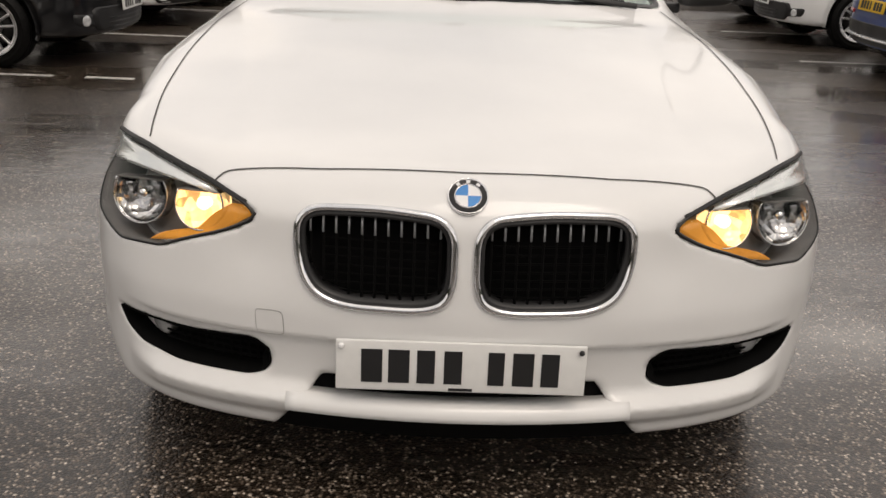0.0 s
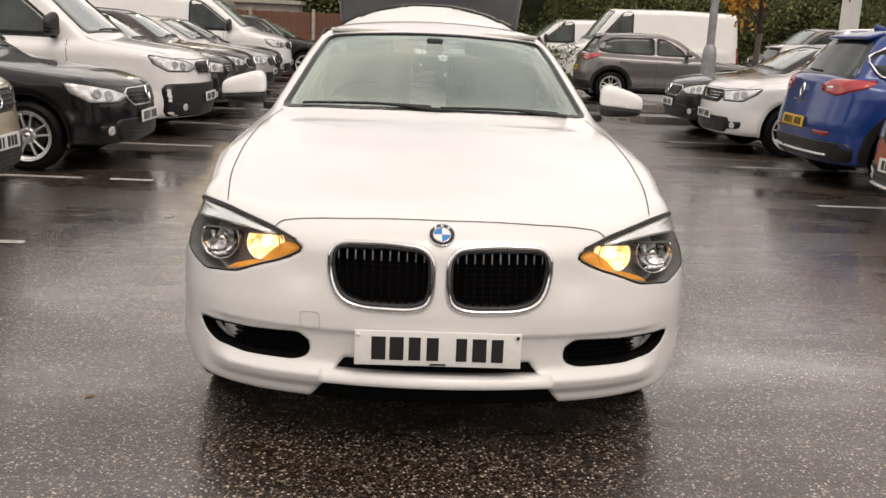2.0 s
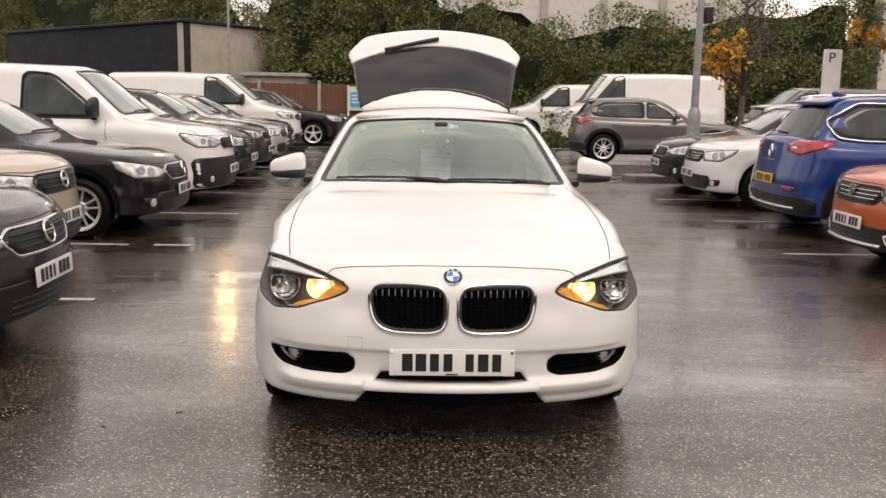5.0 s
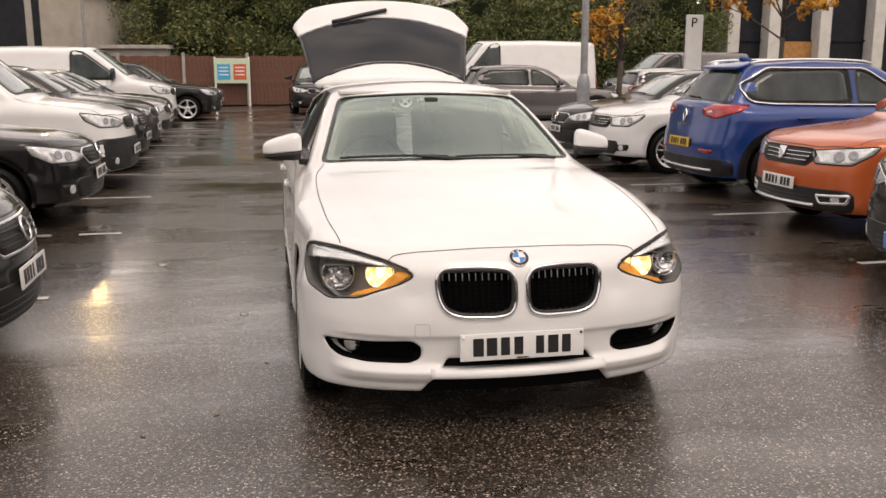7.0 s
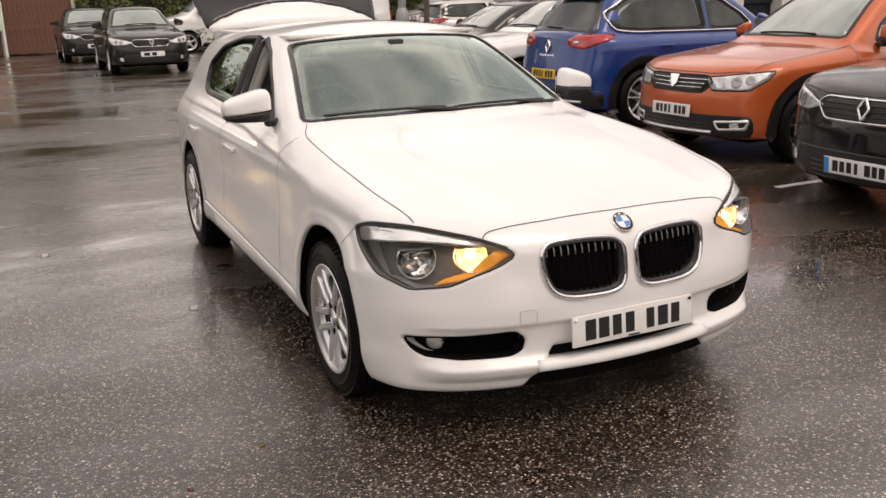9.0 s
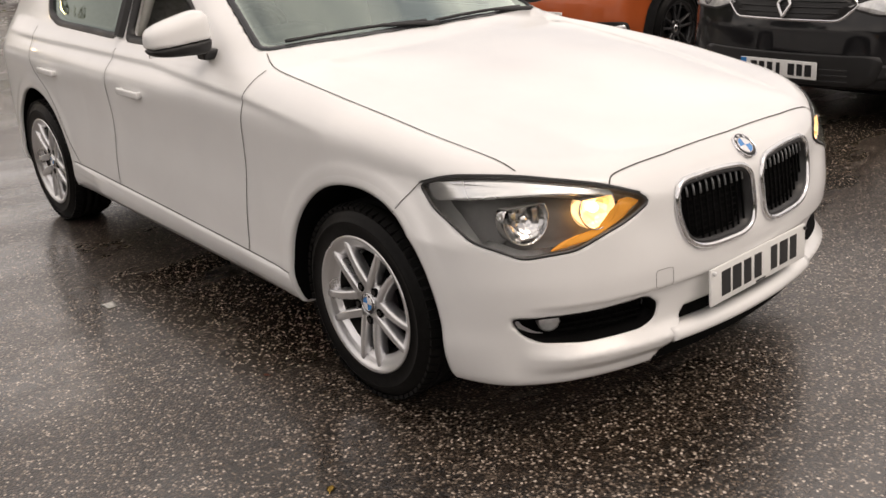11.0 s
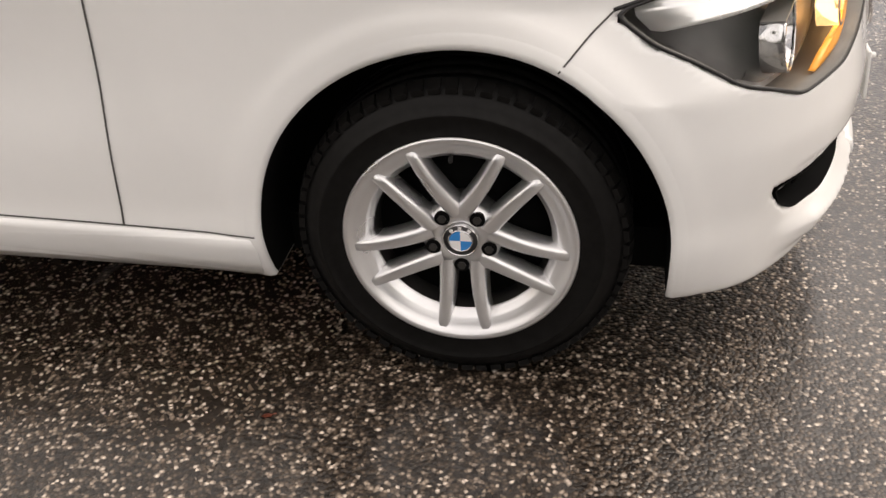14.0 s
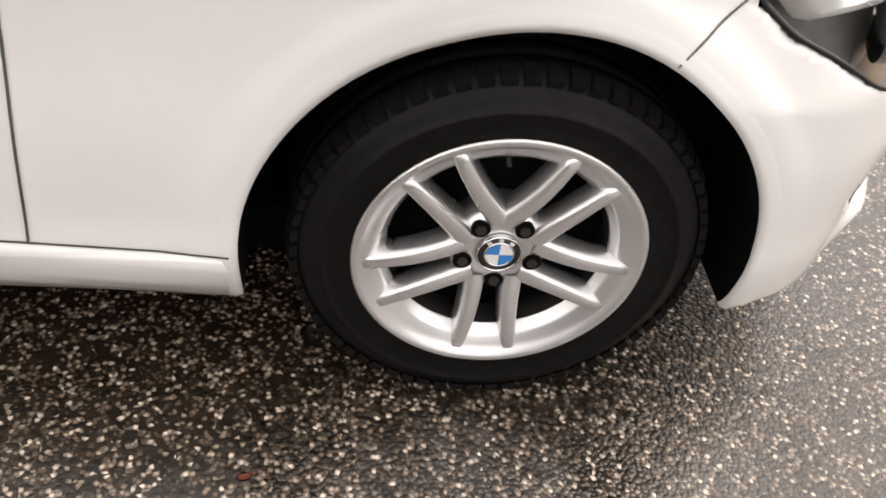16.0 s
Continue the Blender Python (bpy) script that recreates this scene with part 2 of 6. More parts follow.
setv(lit, Emission_Color=(1.0, 0.42, 0.06, 1), Emission_Strength=0.22)
MAT["warm"] = glow("lit_sidelight", (1.0, 0.75, 0.42), 3.0)
MAT["red_lens"] = simple("red_lamp", (0.42, 0.008, 0.012), 0.1, 0.0, 0.15, 20, 1.0)
MAT["lamp_white"] = simple("lamp_lens_silver", (0.72, 0.73, 0.73), 0.10, 0.4, 0.30, 22, 1.0)
MAT["plate_white"] = simple("reflective_white_plate", (0.78, 0.78, 0.76), 0.35, 0, 0.03)
MAT["plate_yellow"] = simple("reflective_yellow_plate", (0.72, 0.44, 0.02), 0.35, 0, 0.03)
MAT["ink"] = simple("black_print", (0.012, 0.012, 0.013), 0.4)
MAT["badge_blue"] = simple("badge_blue", (0.02, 0.22, 0.58), 0.2, 0, 0.05, 20, 1.0)
MAT["badge_white"] = simple("badge_white", (0.8, 0.8, 0.8), 0.2, 0, 0.03, 20, 1.0)
MAT["lining"] = simple("pale_cabin_lining", (0.62, 0.61, 0.57), 0.85, 0, 0.06, 12)
MAT["lit_lantern"] = glow("lit_lantern", (1.0, 0.76, 0.36), 60.0)
MAT["seat"] = simple("grey_seat_cloth", (0.26, 0.255, 0.24), 0.85, 0, 0.2, 50, 0, 0.2)
MAT["dash"] = simple("dash_plastic", (0.05, 0.05, 0.05), 0.6, 0, 0.15, 60, 0, 0.1)
MAT["line"] = simple("worn_white_line", (0.55, 0.54, 0.51), 0.4, 0, 0.35, 18)
MAT["galv"] = simple("galvanised_steel", (0.30, 0.31, 0.32), 0.42, 0.5, 0.2, 8)

# ---------------------------------------------------------------- mesh helpers
def link_mesh(name, verts, faces, mat, parent=None, label="", smooth=True, mats=None, face_mat=None):
    me = bpy.data.meshes.new(name)
    me.from_pydata([tuple(map(float, v)) for v in verts], [], [tuple(map(int, f)) for f in faces])
    for mm in mats or [mat]:
        me.materials.append(mm)
    if face_mat is not None:
        me.polygons.foreach_set("material_index", np.asarray(face_mat, dtype=np.int32))
    me.polygons.foreach_set("use_smooth", np.full(len(me.polygons), smooth))
    me.update()
    ob = new(name, me)
    if parent is not None:
        ob.parent = parent
    if label:
        tagged(ob, label)
    return ob


def part(name, bm, mat, parent=None, label="", smooth=False):
    me = bpy.data.meshes.new(name)
    bm.to_mesh(me)
    bm.free()
    me.materials.append(mat)
    me.polygons.foreach_set("use_smooth", np.full(len(me.polygons), smooth))
    ob = new(name, me)
    if parent is not None:
        ob.parent = parent
    if label:
        tagged(ob, label)
    return ob


def box(bm, cx, cy, cz, sx, sy, sz, bev=0.0, rot=None):
    m = Matrix.Translation((cx, cy, cz))
    if rot is not None:
        m = m @ rot
    got = bmesh.ops.create_cube(bm, size=1, matrix=m @ Matrix.Diagonal((sx, sy, sz, 1)))
    if bev:
        edges = {e for v in got["verts"] for e in v.link_edges}
        bmesh.ops.bevel(bm, geom=list(edges), offset=bev, segments=2, profile=0.6, affect="EDGES")
    return bm


def rod(bm, a, b, r0, r1=None, seg=10):
    a, b = Vector(a), Vector(b)
    q = (b - a).to_track_quat("Z", "Y").to_matrix().to_4x4()
    bmesh.ops.create_cone(bm, cap_ends=True, segments=seg, radius1=r0, radius2=r0 if r1 is None else r1, depth=(b - a).length,
                          matrix=Matrix.Translation((a + b) / 2) @ q)
    return bm


def lathe(name, prof, mat, parent, seg=48, axis="x", label="", centre=(0, 0, 0), smooth=True):
    """Turns (radius, along) pairs about an axis."""
    vs, fs = [], []
    n = len(prof)
    for i in range(seg):
        a = 2 * math.pi * i / seg
        c, s = math.cos(a), math.sin(a)
        for r, h in prof:
            p = (h, r * c, r * s) if axis == "x" else ((r * c, h, r * s) if axis == "y" else (r * c, r * s, h))
            vs.append((p[0] + centre[0], p[1] + centre[1], p[2] + centre[2]))
    for i in range(seg):
        j = (i + 1) % seg
        for k in range(n - 1):
            fs.append((i * n + k, j * n + k, j * n + k + 1, i * n + k + 1))
    return link_mesh(name, vs, fs, mat, parent, label, smooth)


def empty(name, m=None):
    ob = new(name)
    ob.empty_display_size = 0.2
    if m is not None:
        ob.matrix_world = m
    return ob


# ---------------------------------------------------------------- solid fields for car bodies
def smax(a, b, k):
    h = np.maximum(k - np.abs(a - b), 0) / k
    return np.maximum(a, b) + h * h * k * 0.25


def smin(a, b, k):
    return -smax(-a, -b, k)


def curve(pairs, soft=0.12, lo=-1.6, hi=6.5):
    """A smooth curve near the given knots."""
    xs, ys = zip(*pairs)
    g = np.linspace(lo, hi, 1200)
    v = np.interp(g, xs, ys)
    w = max(1, int(soft / (g[1] - g[0])))
    if w > 1:
        for _ in range(2):
            v = np.convolve(np.pad(v, (w, w), mode="edge"), np.ones(w) / w, "same")[w:-w]
    return lambda t: np.interp(t, g, v)


def car_field(p):
    """The outer skin of a car, nose towards -y, front axle over the origin: negative inside."""
    W = p["half"]
    nose = curve(p["nose"], p.get("nose_soft", 0.05), 0, 3)
    tail = curve(p["tail"], 0.06, 0, 3)
    top, plan = curve(p["top"], p.get("top_soft", 0.14)), curve(p["plan"], 0.25)
    sec, roof = curve(p["sec"], 0.035, 0, 3), curve(p["roof"], 0.35)
    lip, taper = curve(p.get("lip", [(0.0, 0.0), (2.0, 0.0)]), 0.004, 0, 3), p.get("taper", 0.0)
    a1, a2 = p.get("bow", (0.40, 0.15))
    low_bow = p.get("low_bow", a2)
    r1, r2 = p.get("rear_bow", (0.18, 0.25))
    (wy, wz), (wy2, wz2) = p["screen"]
    wl_ = math.hypot(wy2 - wy, wz2 - wz)
    wn_ = (-(wz2 - wz) / wl_, (wy2 - wy) / wl_)
    (ry, rz), (ry2, rz2) = p["back"]
    rl_ = math.hypot(ry2 - ry, rz2 - rz)
    rn_ = (-(rz2 - rz) / rl_, (ry2 - ry) / rl_)
    gw, tum, gz = p["green"]
    bow_s = p.get("screen_bow", 0.12)
    crown, rcrown = p.get("crown", 0.05), p.get("roof_crown", 0.055)
    lift = p.get("lift", 0.05)
    flare, ledge = p.get("flare", 0.012), p.get("ledge", 0.0)
    axles, (n0, n1) = (0.0, p["wheelbase"]), p.get("notch", (0.43, 0.06))
    arch, hz = p["arch"], p["hub"]
    zb0, rake = p.get("sill", 0.205), p.get("rake", 0.0)
    kt, kc = p.get("k_top", 0.09), p.get("k_corner", 0.16)

    def field(x, y, z):
        ax = np.abs(x)
        xr = ax / W
        sw = plan(y) + sec(z)
        for ya in axles:
            d = np.sqrt((y - ya) ** 2 + (z - hz) ** 2)
            sw = sw + (flare * np.exp(-((d - arch - 0.01) / 0.07) ** 2) if not ledge else flare / (1 + np.exp(np.clip((d - arch - ledge) / 0.007, -40, 40))))
        if taper:
            sw = sw - taper * np.clip((z - 0.60) / 0.15, 0, 1) * np.clip((0.12 - y) / 0.35, 0, 1)
        side = ax - sw
        up = (z - (top(y) - crown * xr ** 2.4)) * 0.97
        a2z = a2 + (low_bow - a2) * np.clip((0.80 - z) / 0.18, 0, 1)
        front = (nose(z) + lip(z) * np.clip((0.77 - ax) / 0.09, 0, 1) + a1 * ax ** 2 + a2z * ax ** 6 - y) * 0.9
        rear = (y - (tail(z) - r1 * ax ** 2 - r2 * ax ** 6)) * 0.92
        f = smax(front, side, kc)
        f = smax(f, rear, 0.14)
        f = smax(f, up, kt)
        edge = np.clip((n0 - ax) / n1, 0, 1) * np.clip((-0.3 - y) / 0.2, 0, 1)
        f = smax(f, zb0 + lift * edge + rake * np.clip(y - 0.4, 0, 1.9) - z, 0.03)
        g = wn_[0] * (y - wy) + wn_[1] * (z - wz) + bow_s * ax ** 2
        g = smax(g, rn_[0] * (y - ry) + rn_[1] * (z - rz) + 0.10 * ax ** 2, 0.12)
        g = smax(g, (z - roof(y) + rcrown * (ax / 0.6) ** 2) * 0.98, 0.10)
        g = smax(g, rear, 0.10)
        ends = 0.05 * np.clip((y - ry + 0.9) / 1.2, 0, 1) ** 2
        g = smax(g, (ax - (gw - tum * np.maximum(z - gz, -0.03) - ends)) * 0.91, 0.09)
        g = smax(g, 0.55 - z, 0.02)
        return smin(f, g, 0.045)

    return field


def gradient(f, p, e=0.002):
    n = len(p)
    q = np.concatenate([p + e * s * np.eye(3)[k] for k in range(3) for s in (1, -1)])
    v = f(*q.T).reshape(6, n)
    return np.stack([v[0] - v[1], v[2] - v[3], v[4] - v[5]], 1) / (2 * e)


def unit(v):
    return v / np.maximum(np.linalg.norm(v, axis=1, keepdims=True), 1e-9)


def surface(f, lo, hi, h):
    """Surface nets over a grid of step h, drawn onto the zero level."""
    n = [int(math.ceil((b - a) / h)) + 1 for a, b in zip(lo, hi)]
    gx, gy, gz = (lo[i] + h * np.arange(n[i]) for i in range(3))
    val = np.empty(n, dtype=np.float32)
    for j in range(0, n[1], 24):
        X, Y, Z = np.meshgrid(gx, gy[j:j + 24], gz, indexing="ij")
        val[:, j:j + 24, :] = f(X, Y, Z)
    ins = val < 0
    cnt = np.zeros([k - 1 for k in n], dtype=np.int8)
    corners = [(a, b, c) for a in (0, 1) for b in (0, 1) for c in (0, 1)]
    sl = lambda a, m: slice(a, m - 1 + a)
    for a, b, c in corners:
        cnt += ins[sl(a, n[0]), sl(b, n[1]), sl(c, n[2])]
    act = np.argwhere((cnt > 0) & (cnt < 8))
    idx = np.full(cnt.shape, -1, dtype=np.int64)
    idx[tuple(act.T)] = np.arange(len(act))
    cv = np.stack([val[act[:, 0] + a, act[:, 1] + b, act[:, 2] + c] for a, b, c in corners], 1).astype(float)
    acc, num = np.zeros((len(act), 3)), np.zeros(len(act))
    for i, ci in enumerate(corners):
        for j, cj in enumerate(corners):
            if j > i and sum(abs(p - q) for p, q in zip(ci, cj)) == 1:
                cross = (cv[:, i] < 0) != (cv[:, j] < 0)
                t = np.where(cross, cv[:, i] / np.where(cross, cv[:, i] - cv[:, j], 1), 0)
                pt = np.array(ci) + t[:, None] * (np.array(cj) - np.array(ci))
                acc += np.where(cross[:, None], pt, 0)
                num += cross
    vs = np.array(lo) + h * (act + acc / num[:, None])
    base = vs.copy()
    for _ in range(3):
        g = gradient(f, vs, h * 0.12)
        step = -f(*vs.T)[:, None] * g / np.maximum((g * g).sum(1, keepdims=True), 0.15)
        vs = vs + np.clip(step, -0.4 * h, 0.4 * h)
    vs = base + np.clip(vs - base, -0.8 * h, 0.8 * h)
    quads = []
    for axis in range(3):
        o = [1, 2] if axis == 0 else ([2, 0] if axis == 1 else [0, 1])
        a0 = [slice(1, -1)] * 3
        a0[axis] = slice(0, -1)
        a1 = list(a0)
        a1[axis] = slice(1, None)
        s0, s1 = ins[tuple(a0)], ins[tuple(a1)]
        e = np.argwhere(s0 != s1)
        if not len(e):
            continue
        flip = s0[tuple(e.T)]
        e = e + 1
        e[:, axis] -= 1
        d1, d2 = np.eye(3, dtype=int)[o[0]], np.eye(3, dtype=int)[o[1]]
        q = np.stack([idx[tuple((e - d1 - d2).T)], idx[tuple((e - d2).T)], idx[tuple(e.T)], idx[tuple((e - d1).T)]], 1)
        q[~flip] = q[~flip][:, ::-1]
        quads.append(q)
    quads = np.concatenate(quads)
    return vs, quads[(quads >= 0).all(1)]


def grid_mesh(name, vs, quads, mat, parent=None, label=""):
    me = bpy.data.meshes.new(name)
    me.vertices.add(len(vs))
    me.vertices.foreach_set("co", vs.astype(np.float32).ravel())
    me.loops.add(4 * len(quads))
    me.loops.foreach_set("vertex_index", quads.astype(np.int32).ravel())
    me.polygons.add(len(quads))
    me.polygons.foreach_set("loop_start", np.arange(0, 4 * len(quads), 4, dtype=np.int32))
    me.update(calc_edges=True)
    me.polygons.foreach_set("use_smooth", np.ones(len(quads), dtype=bool))
    me.materials.append(mat)
    me.validate()
    ob = new(name, me)
    if parent is not None:
        ob.parent = parent
    if label:
        tagged(ob, label)
    return ob


# ways to look at a body: from the front, the corners, the sides, above, behind
def aim(yaw, pitch=0.0):
    a, b = radians(yaw), radians(pitch)
    return np.array([-math.sin(a) * math.cos(b), -math.cos(a) * math.cos(b), math.sin(b)])


FRONT, REAR, ABOVE = aim(0), aim(180), np.array([0.0, 0.0, 1.0])


def axes(d):
    up = np.array([0.0, 0.0, 1.0]) if abs(d[2]) < 0.95 else np.array([0.0, 1.0, 0.0])
    u = np.cross(up, d)
    u /= np.linalg.norm(u)
    return u, np.cross(d, u)


def cast(f, pts, d, reach=0.5, steps=26):
    """The points moved along d onto the first skin met from outside."""
    pts = np.asarray(pts, float)
    t = np.linspace(reach, -reach, steps)
    q = pts[:, None, :] + t[None, :, None] * d
    v = f(q[..., 0], q[..., 1], q[..., 2])
    neg = v < 0
    k = np.maximum(neg.argmax(1), 1)
    r = np.arange(len(pts))
    hi, lo, vh, vl = t[k - 1], t[k], v[r, k - 1], v[r, k]
    for n in range(7):
        mid = (hi + lo) / 2 if n % 2 else lo + (hi - lo) * np.clip(vl / np.where(np.abs(vl - vh) < 1e-9, -1e-9, vl - vh), 0.02, 0.98)
        m = f(*(pts + mid[:, None] * d).T)
        ins = m < 0
        lo, vl, hi, vh = np.where(ins, mid, lo), np.where(ins, m, vl), np.where(ins, hi, mid), np.where(ins, vh, m)
    s = np.where(neg.any(1), np.where(np.abs(vl) < np.abs(vh), lo, hi), 0)
    return pts + s[:, None] * d


def loop(pts, r=0.03, n=64, closed=True):
    """Corners rounded by about r, then n points evenly spaced."""
    P = [np.array(p, float) for p in pts]
    out = []
    m = len(P)
    for i, p in enumerate(P):
        if not closed and i in (0, m - 1):
            out.append(p)
            continue
        a, b = P[i - 1], P[(i + 1) % m]
        la, lb = np.linalg.norm(a - p), np.linalg.norm(b - p)
        pa, pb = p + (a - p) * min(r / max(la, 1e-6), 0.48), p + (b - p) * min(r / max(lb, 1e-6), 0.48)
        for t in np.linspace(0, 1, 7):
            out.append((1 - t) ** 2 * pa + 2 * t * (1 - t) * p + t * t * pb)
    out = np.array(out)
    if closed:
        out = np.vstack([out, out[:1]])
    s = np.r_[0, np.cumsum(np.linalg.norm(np.diff(out, axis=0), axis=1))]
    g = np.linspace(0, s[-1], n + 1)[:-1] if closed else np.linspace(0, s[-1], n)
    return np.stack([np.interp(g, s, out[:, k]) for k in range(3)], 1)


def on_skin(f, pts, d, off):
    p = cast(f, pts, d)
    return p + unit(gradient(f, p)) * off


def grow(pts, d, by):
    """A closed loop widened in the plane across d."""
    u, v = axes(d)
    a = np.stack([pts @ u, pts @ v], 1)
    t = np.roll(a, -1, 0) - np.roll(a, 1, 0)
    nrm = np.stack([t[:, 1], -t[:, 0]], 1)
    nrm /= np.maximum(np.linalg.norm(nrm, axis=1, keepdims=True), 1e-9)
    area = (a[:, 0] * np.roll(a[:, 1], -1) - np.roll(a[:, 0], -1) * a[:, 1]).sum()
    nrm *= 1 if area > 0 else -1
    return pts + by * (nrm[:, :1] * u + nrm[:, 1:] * v)


def sheet(name, f, pts, d, mat, parent, off=0.003, rings=6, skirt=0.02, label=""):
    """A sheet that follows the skin inside a closed outline, with a turned-in edge."""
    n, c = len(pts), pts.mean(0)
    flat = np.vstack([c + (pts - c) * s for s in np.linspace(1, 0, rings + 1)[:-1]] + [c[None]])
    lying = on_skin(f, flat, d, off)
    back = lying[:n] - unit(gradient(f, lying[:n])) * skirt
    vs = np.vstack([back, lying])
    fs = []
    for k in range(rings):
        for i in range(n):
            j = (i + 1) % n
            fs.append((k * n + i, k * n + j, (k + 1) * n + j, (k + 1) * n + i))
    for i in range(n):
        fs.append((rings * n + i, rings * n + (i + 1) % n, (rings + 1) * n))
    return link_mesh(name, vs, orient(vs, fs, d), mat, parent, label)


def orient(vs, fs, d):
    a, b, c = (vs[[f[k] for f in fs[-max(3, len(fs) // 3):]]] for k in range(3))
    if (np.cross(b - a, c - a) @ d).sum() < 0:
        return [tuple(reversed(f)) for f in fs]
    return fs


def band(name, f, pts, d, inner, outer, mat, parent, off=0.002, deep=0.02, label=""):
    """A flat ring along a closed outline, from inner to outer, its inner side turned in."""
    n = len(pts)
    lying = cast(f, np.vstack([grow(pts, d, outer), grow(pts, d, (outer + inner) / 2), grow(pts, d, inner)]), d)
    nr = unit(gradient(f, lying))
    a, b, c = lying[:n] + nr[:n] * off * 0.2, lying[n:2 * n] + nr[n:2 * n] * off, lying[2 * n:] + nr[2 * n:] * off
    e = c - d * deep
    vs = np.vstack([a, b, c, e])
    fs = [(k * n + i, k * n + (i + 1) % n, (k + 1) * n + (i + 1) % n, (k + 1) * n + i) for k in range(3) for i in range(n)]
    fs = orient(vs, fs[2 * n:] + fs[:2 * n], d)
    return link_mesh(name, vs, fs, mat, parent, label)


def line_on(name, f, pts, d, width, mat, parent, off=0.0016, n=40, r=0.1, label=""):
    """A narrow strip along an open path on the skin."""
    p = on_skin(f, loop(pts, r, n, closed=False), d, off)
    nr = unit(gradient(f, p))
    t = unit(np.gradient(p, axis=0))
    s = np.cross(nr, t) * width / 2
    vs = np.vstack([p - s, p + s])
    fs = [(i, i + 1, n + i + 1, n + i) for i in range(n - 1)]
    return link_mesh(name, vs, orient(vs, fs, d), mat, parent, label)


def tube(name, pts, r, mat, parent, closed=True, seg=8, label="", flat=1.0, d=None):
    """A round or flattened bar along a path."""
    p = np.asarray(pts, float)
    n = len(p)
    t = unit((np.roll(p, -1, 0) - np.roll(p, 1, 0)) if closed else np.gradient(p, axis=0))
    ref = np.tile(d if d is not None else np.array([0.0, 0.0, 1.0]), (n, 1))
    a = unit(np.cross(t, ref))
    b = np.cross(a, t)
    vs = np.vstack([p + r * (math.cos(w) * a * flat + math.sin(w) * b) for w in 2 * math.pi * np.arange(seg) / seg])
    fs = []
    for k in range(seg):
        m = (k + 1) % seg
        for i in range(n if closed else n - 1):
            j = (i + 1) % n
            fs.append((k * n + i, k * n + j, m * n + j, m * n + i))
    if not closed:
        fs.append(tuple(k * n for k in range(seg)))
        fs.append(tuple(k * n + n - 1 for k in reversed(range(seg))))
    return link_mesh(name, vs, fs, mat, parent, label)


def poly_dist(a, b, poly):
    """Signed distance to a polygon in a plane, negative inside."""
    best = np.full(a.shape, 1e9)
    inside = np.zeros(a.shape, bool)
    m = len(poly)
    for i in range(m):
        (x0, y0), (x1, y1) = poly[i], poly[(i + 1) % m]
        ex, ey = x1 - x0, y1 - y0
        px, py = a - x0, b - y0
        t = np.clip((px * ex + py * ey) / max(ex * ex + ey * ey, 1e-12), 0, 1)
        best = np.minimum(best, (px - t * ex) ** 2 + (py - t * ey) ** 2)
        if abs(ey) > 1e-9:
            inside ^= ((y0 > b) != (y1 > b)) & (a < ex * (b - y0) / ey + x0)
    return np.where(inside, -1, 1) * np.sqrt(best)


def carve(f, hollows, extra=None):
    """The field less pockets: (outline, way out, depth) each, of even depth below the skin."""
    ready = []
    for pts, d, depth in hollows:
        u, v = axes(d)
        poly = np.stack([pts @ u, pts @ v], 1)
        dm = pts @ d
        ready.append((poly, u, v, d, depth, poly.min(0) - 0.05, poly.max(0) + 0.05, dm.min() - depth - 0.15, dm.max() + 0.2))

    def field(x, y, z):
        g = f(x, y, z)
        out = extra(g, x, y, z) if extra else g.copy()
        for poly, u, v, d, depth, lo, hi, d0, d1 in ready:
            a, b = x * u[0] + y * u[1] + z * u[2], x * v[0] + y * v[1] + z * v[2]
            c = x * d[0] + y * d[1] + z * d[2]
            m = (g > -depth - 0.06) & (g < 0.06) & (a > lo[0]) & (a < hi[0]) & (b > lo[1]) & (b < hi[1]) & (c > d0) & (c < d1)
            if m.any():
                s = np.maximum(poly_dist(a[m], b[m], poly), -(g[m] + depth))
                out[m] = smax(out[m], -s, 0.008)
        return out

    return field

# ---------------------------------------------------------------- shared car parts
def roundel(name, parent, m, r, label):
    """A round blue and white emblem with a black ring and a bright edge."""
    base = lathe(name, [(0, 0.004), (r * 0.98, 0.004), (r, 0.002), (r, -0.006)], MAT["ink"], parent, 32, "z", label)
    base.matrix_basis = m
    lathe("rim", [(r * 0.94, 0.004), (r * 0.97, 0.0062), (r * 1.01, 0.0055), (r * 1.01, -0.004)], MAT["chrome"], base, 32, "z")
    lathe("inner_rim", [(r * 0.62, 0.004), (r * 0.64, 0.0062), (r * 0.67, 0.0062), (r * 0.69, 0.004)], MAT["chrome"], base, 32, "z")
    for q in range(4):
        bm = bmesh.new()
        vs = [bm.verts.new((0, 0, 0.0056))]
        for k in range(9):
            a = math.pi / 2 * (q + k / 8)
            vs.append(bm.verts.new((r * 0.62 * math.cos(a), r * 0.62 * math.sin(a), 0.0056)))
        bm.faces.new(vs)
        part("quadrant", bm, MAT["badge_blue" if q % 2 else "badge_white"], base)
    for a in (52, 90, 128):
        c = radians(a)
        bm = bmesh.new()
        box(bm, 0.81 * r * math.cos(c), 0.81 * r * math.sin(c), 0.005, r * 0.2, r * 0.16, 0.001, rot=Matrix.Rotation(c - math.pi / 2, 4, "Z"))
        part("lettering_bar", bm, MAT["badge_white"], base)
    return base


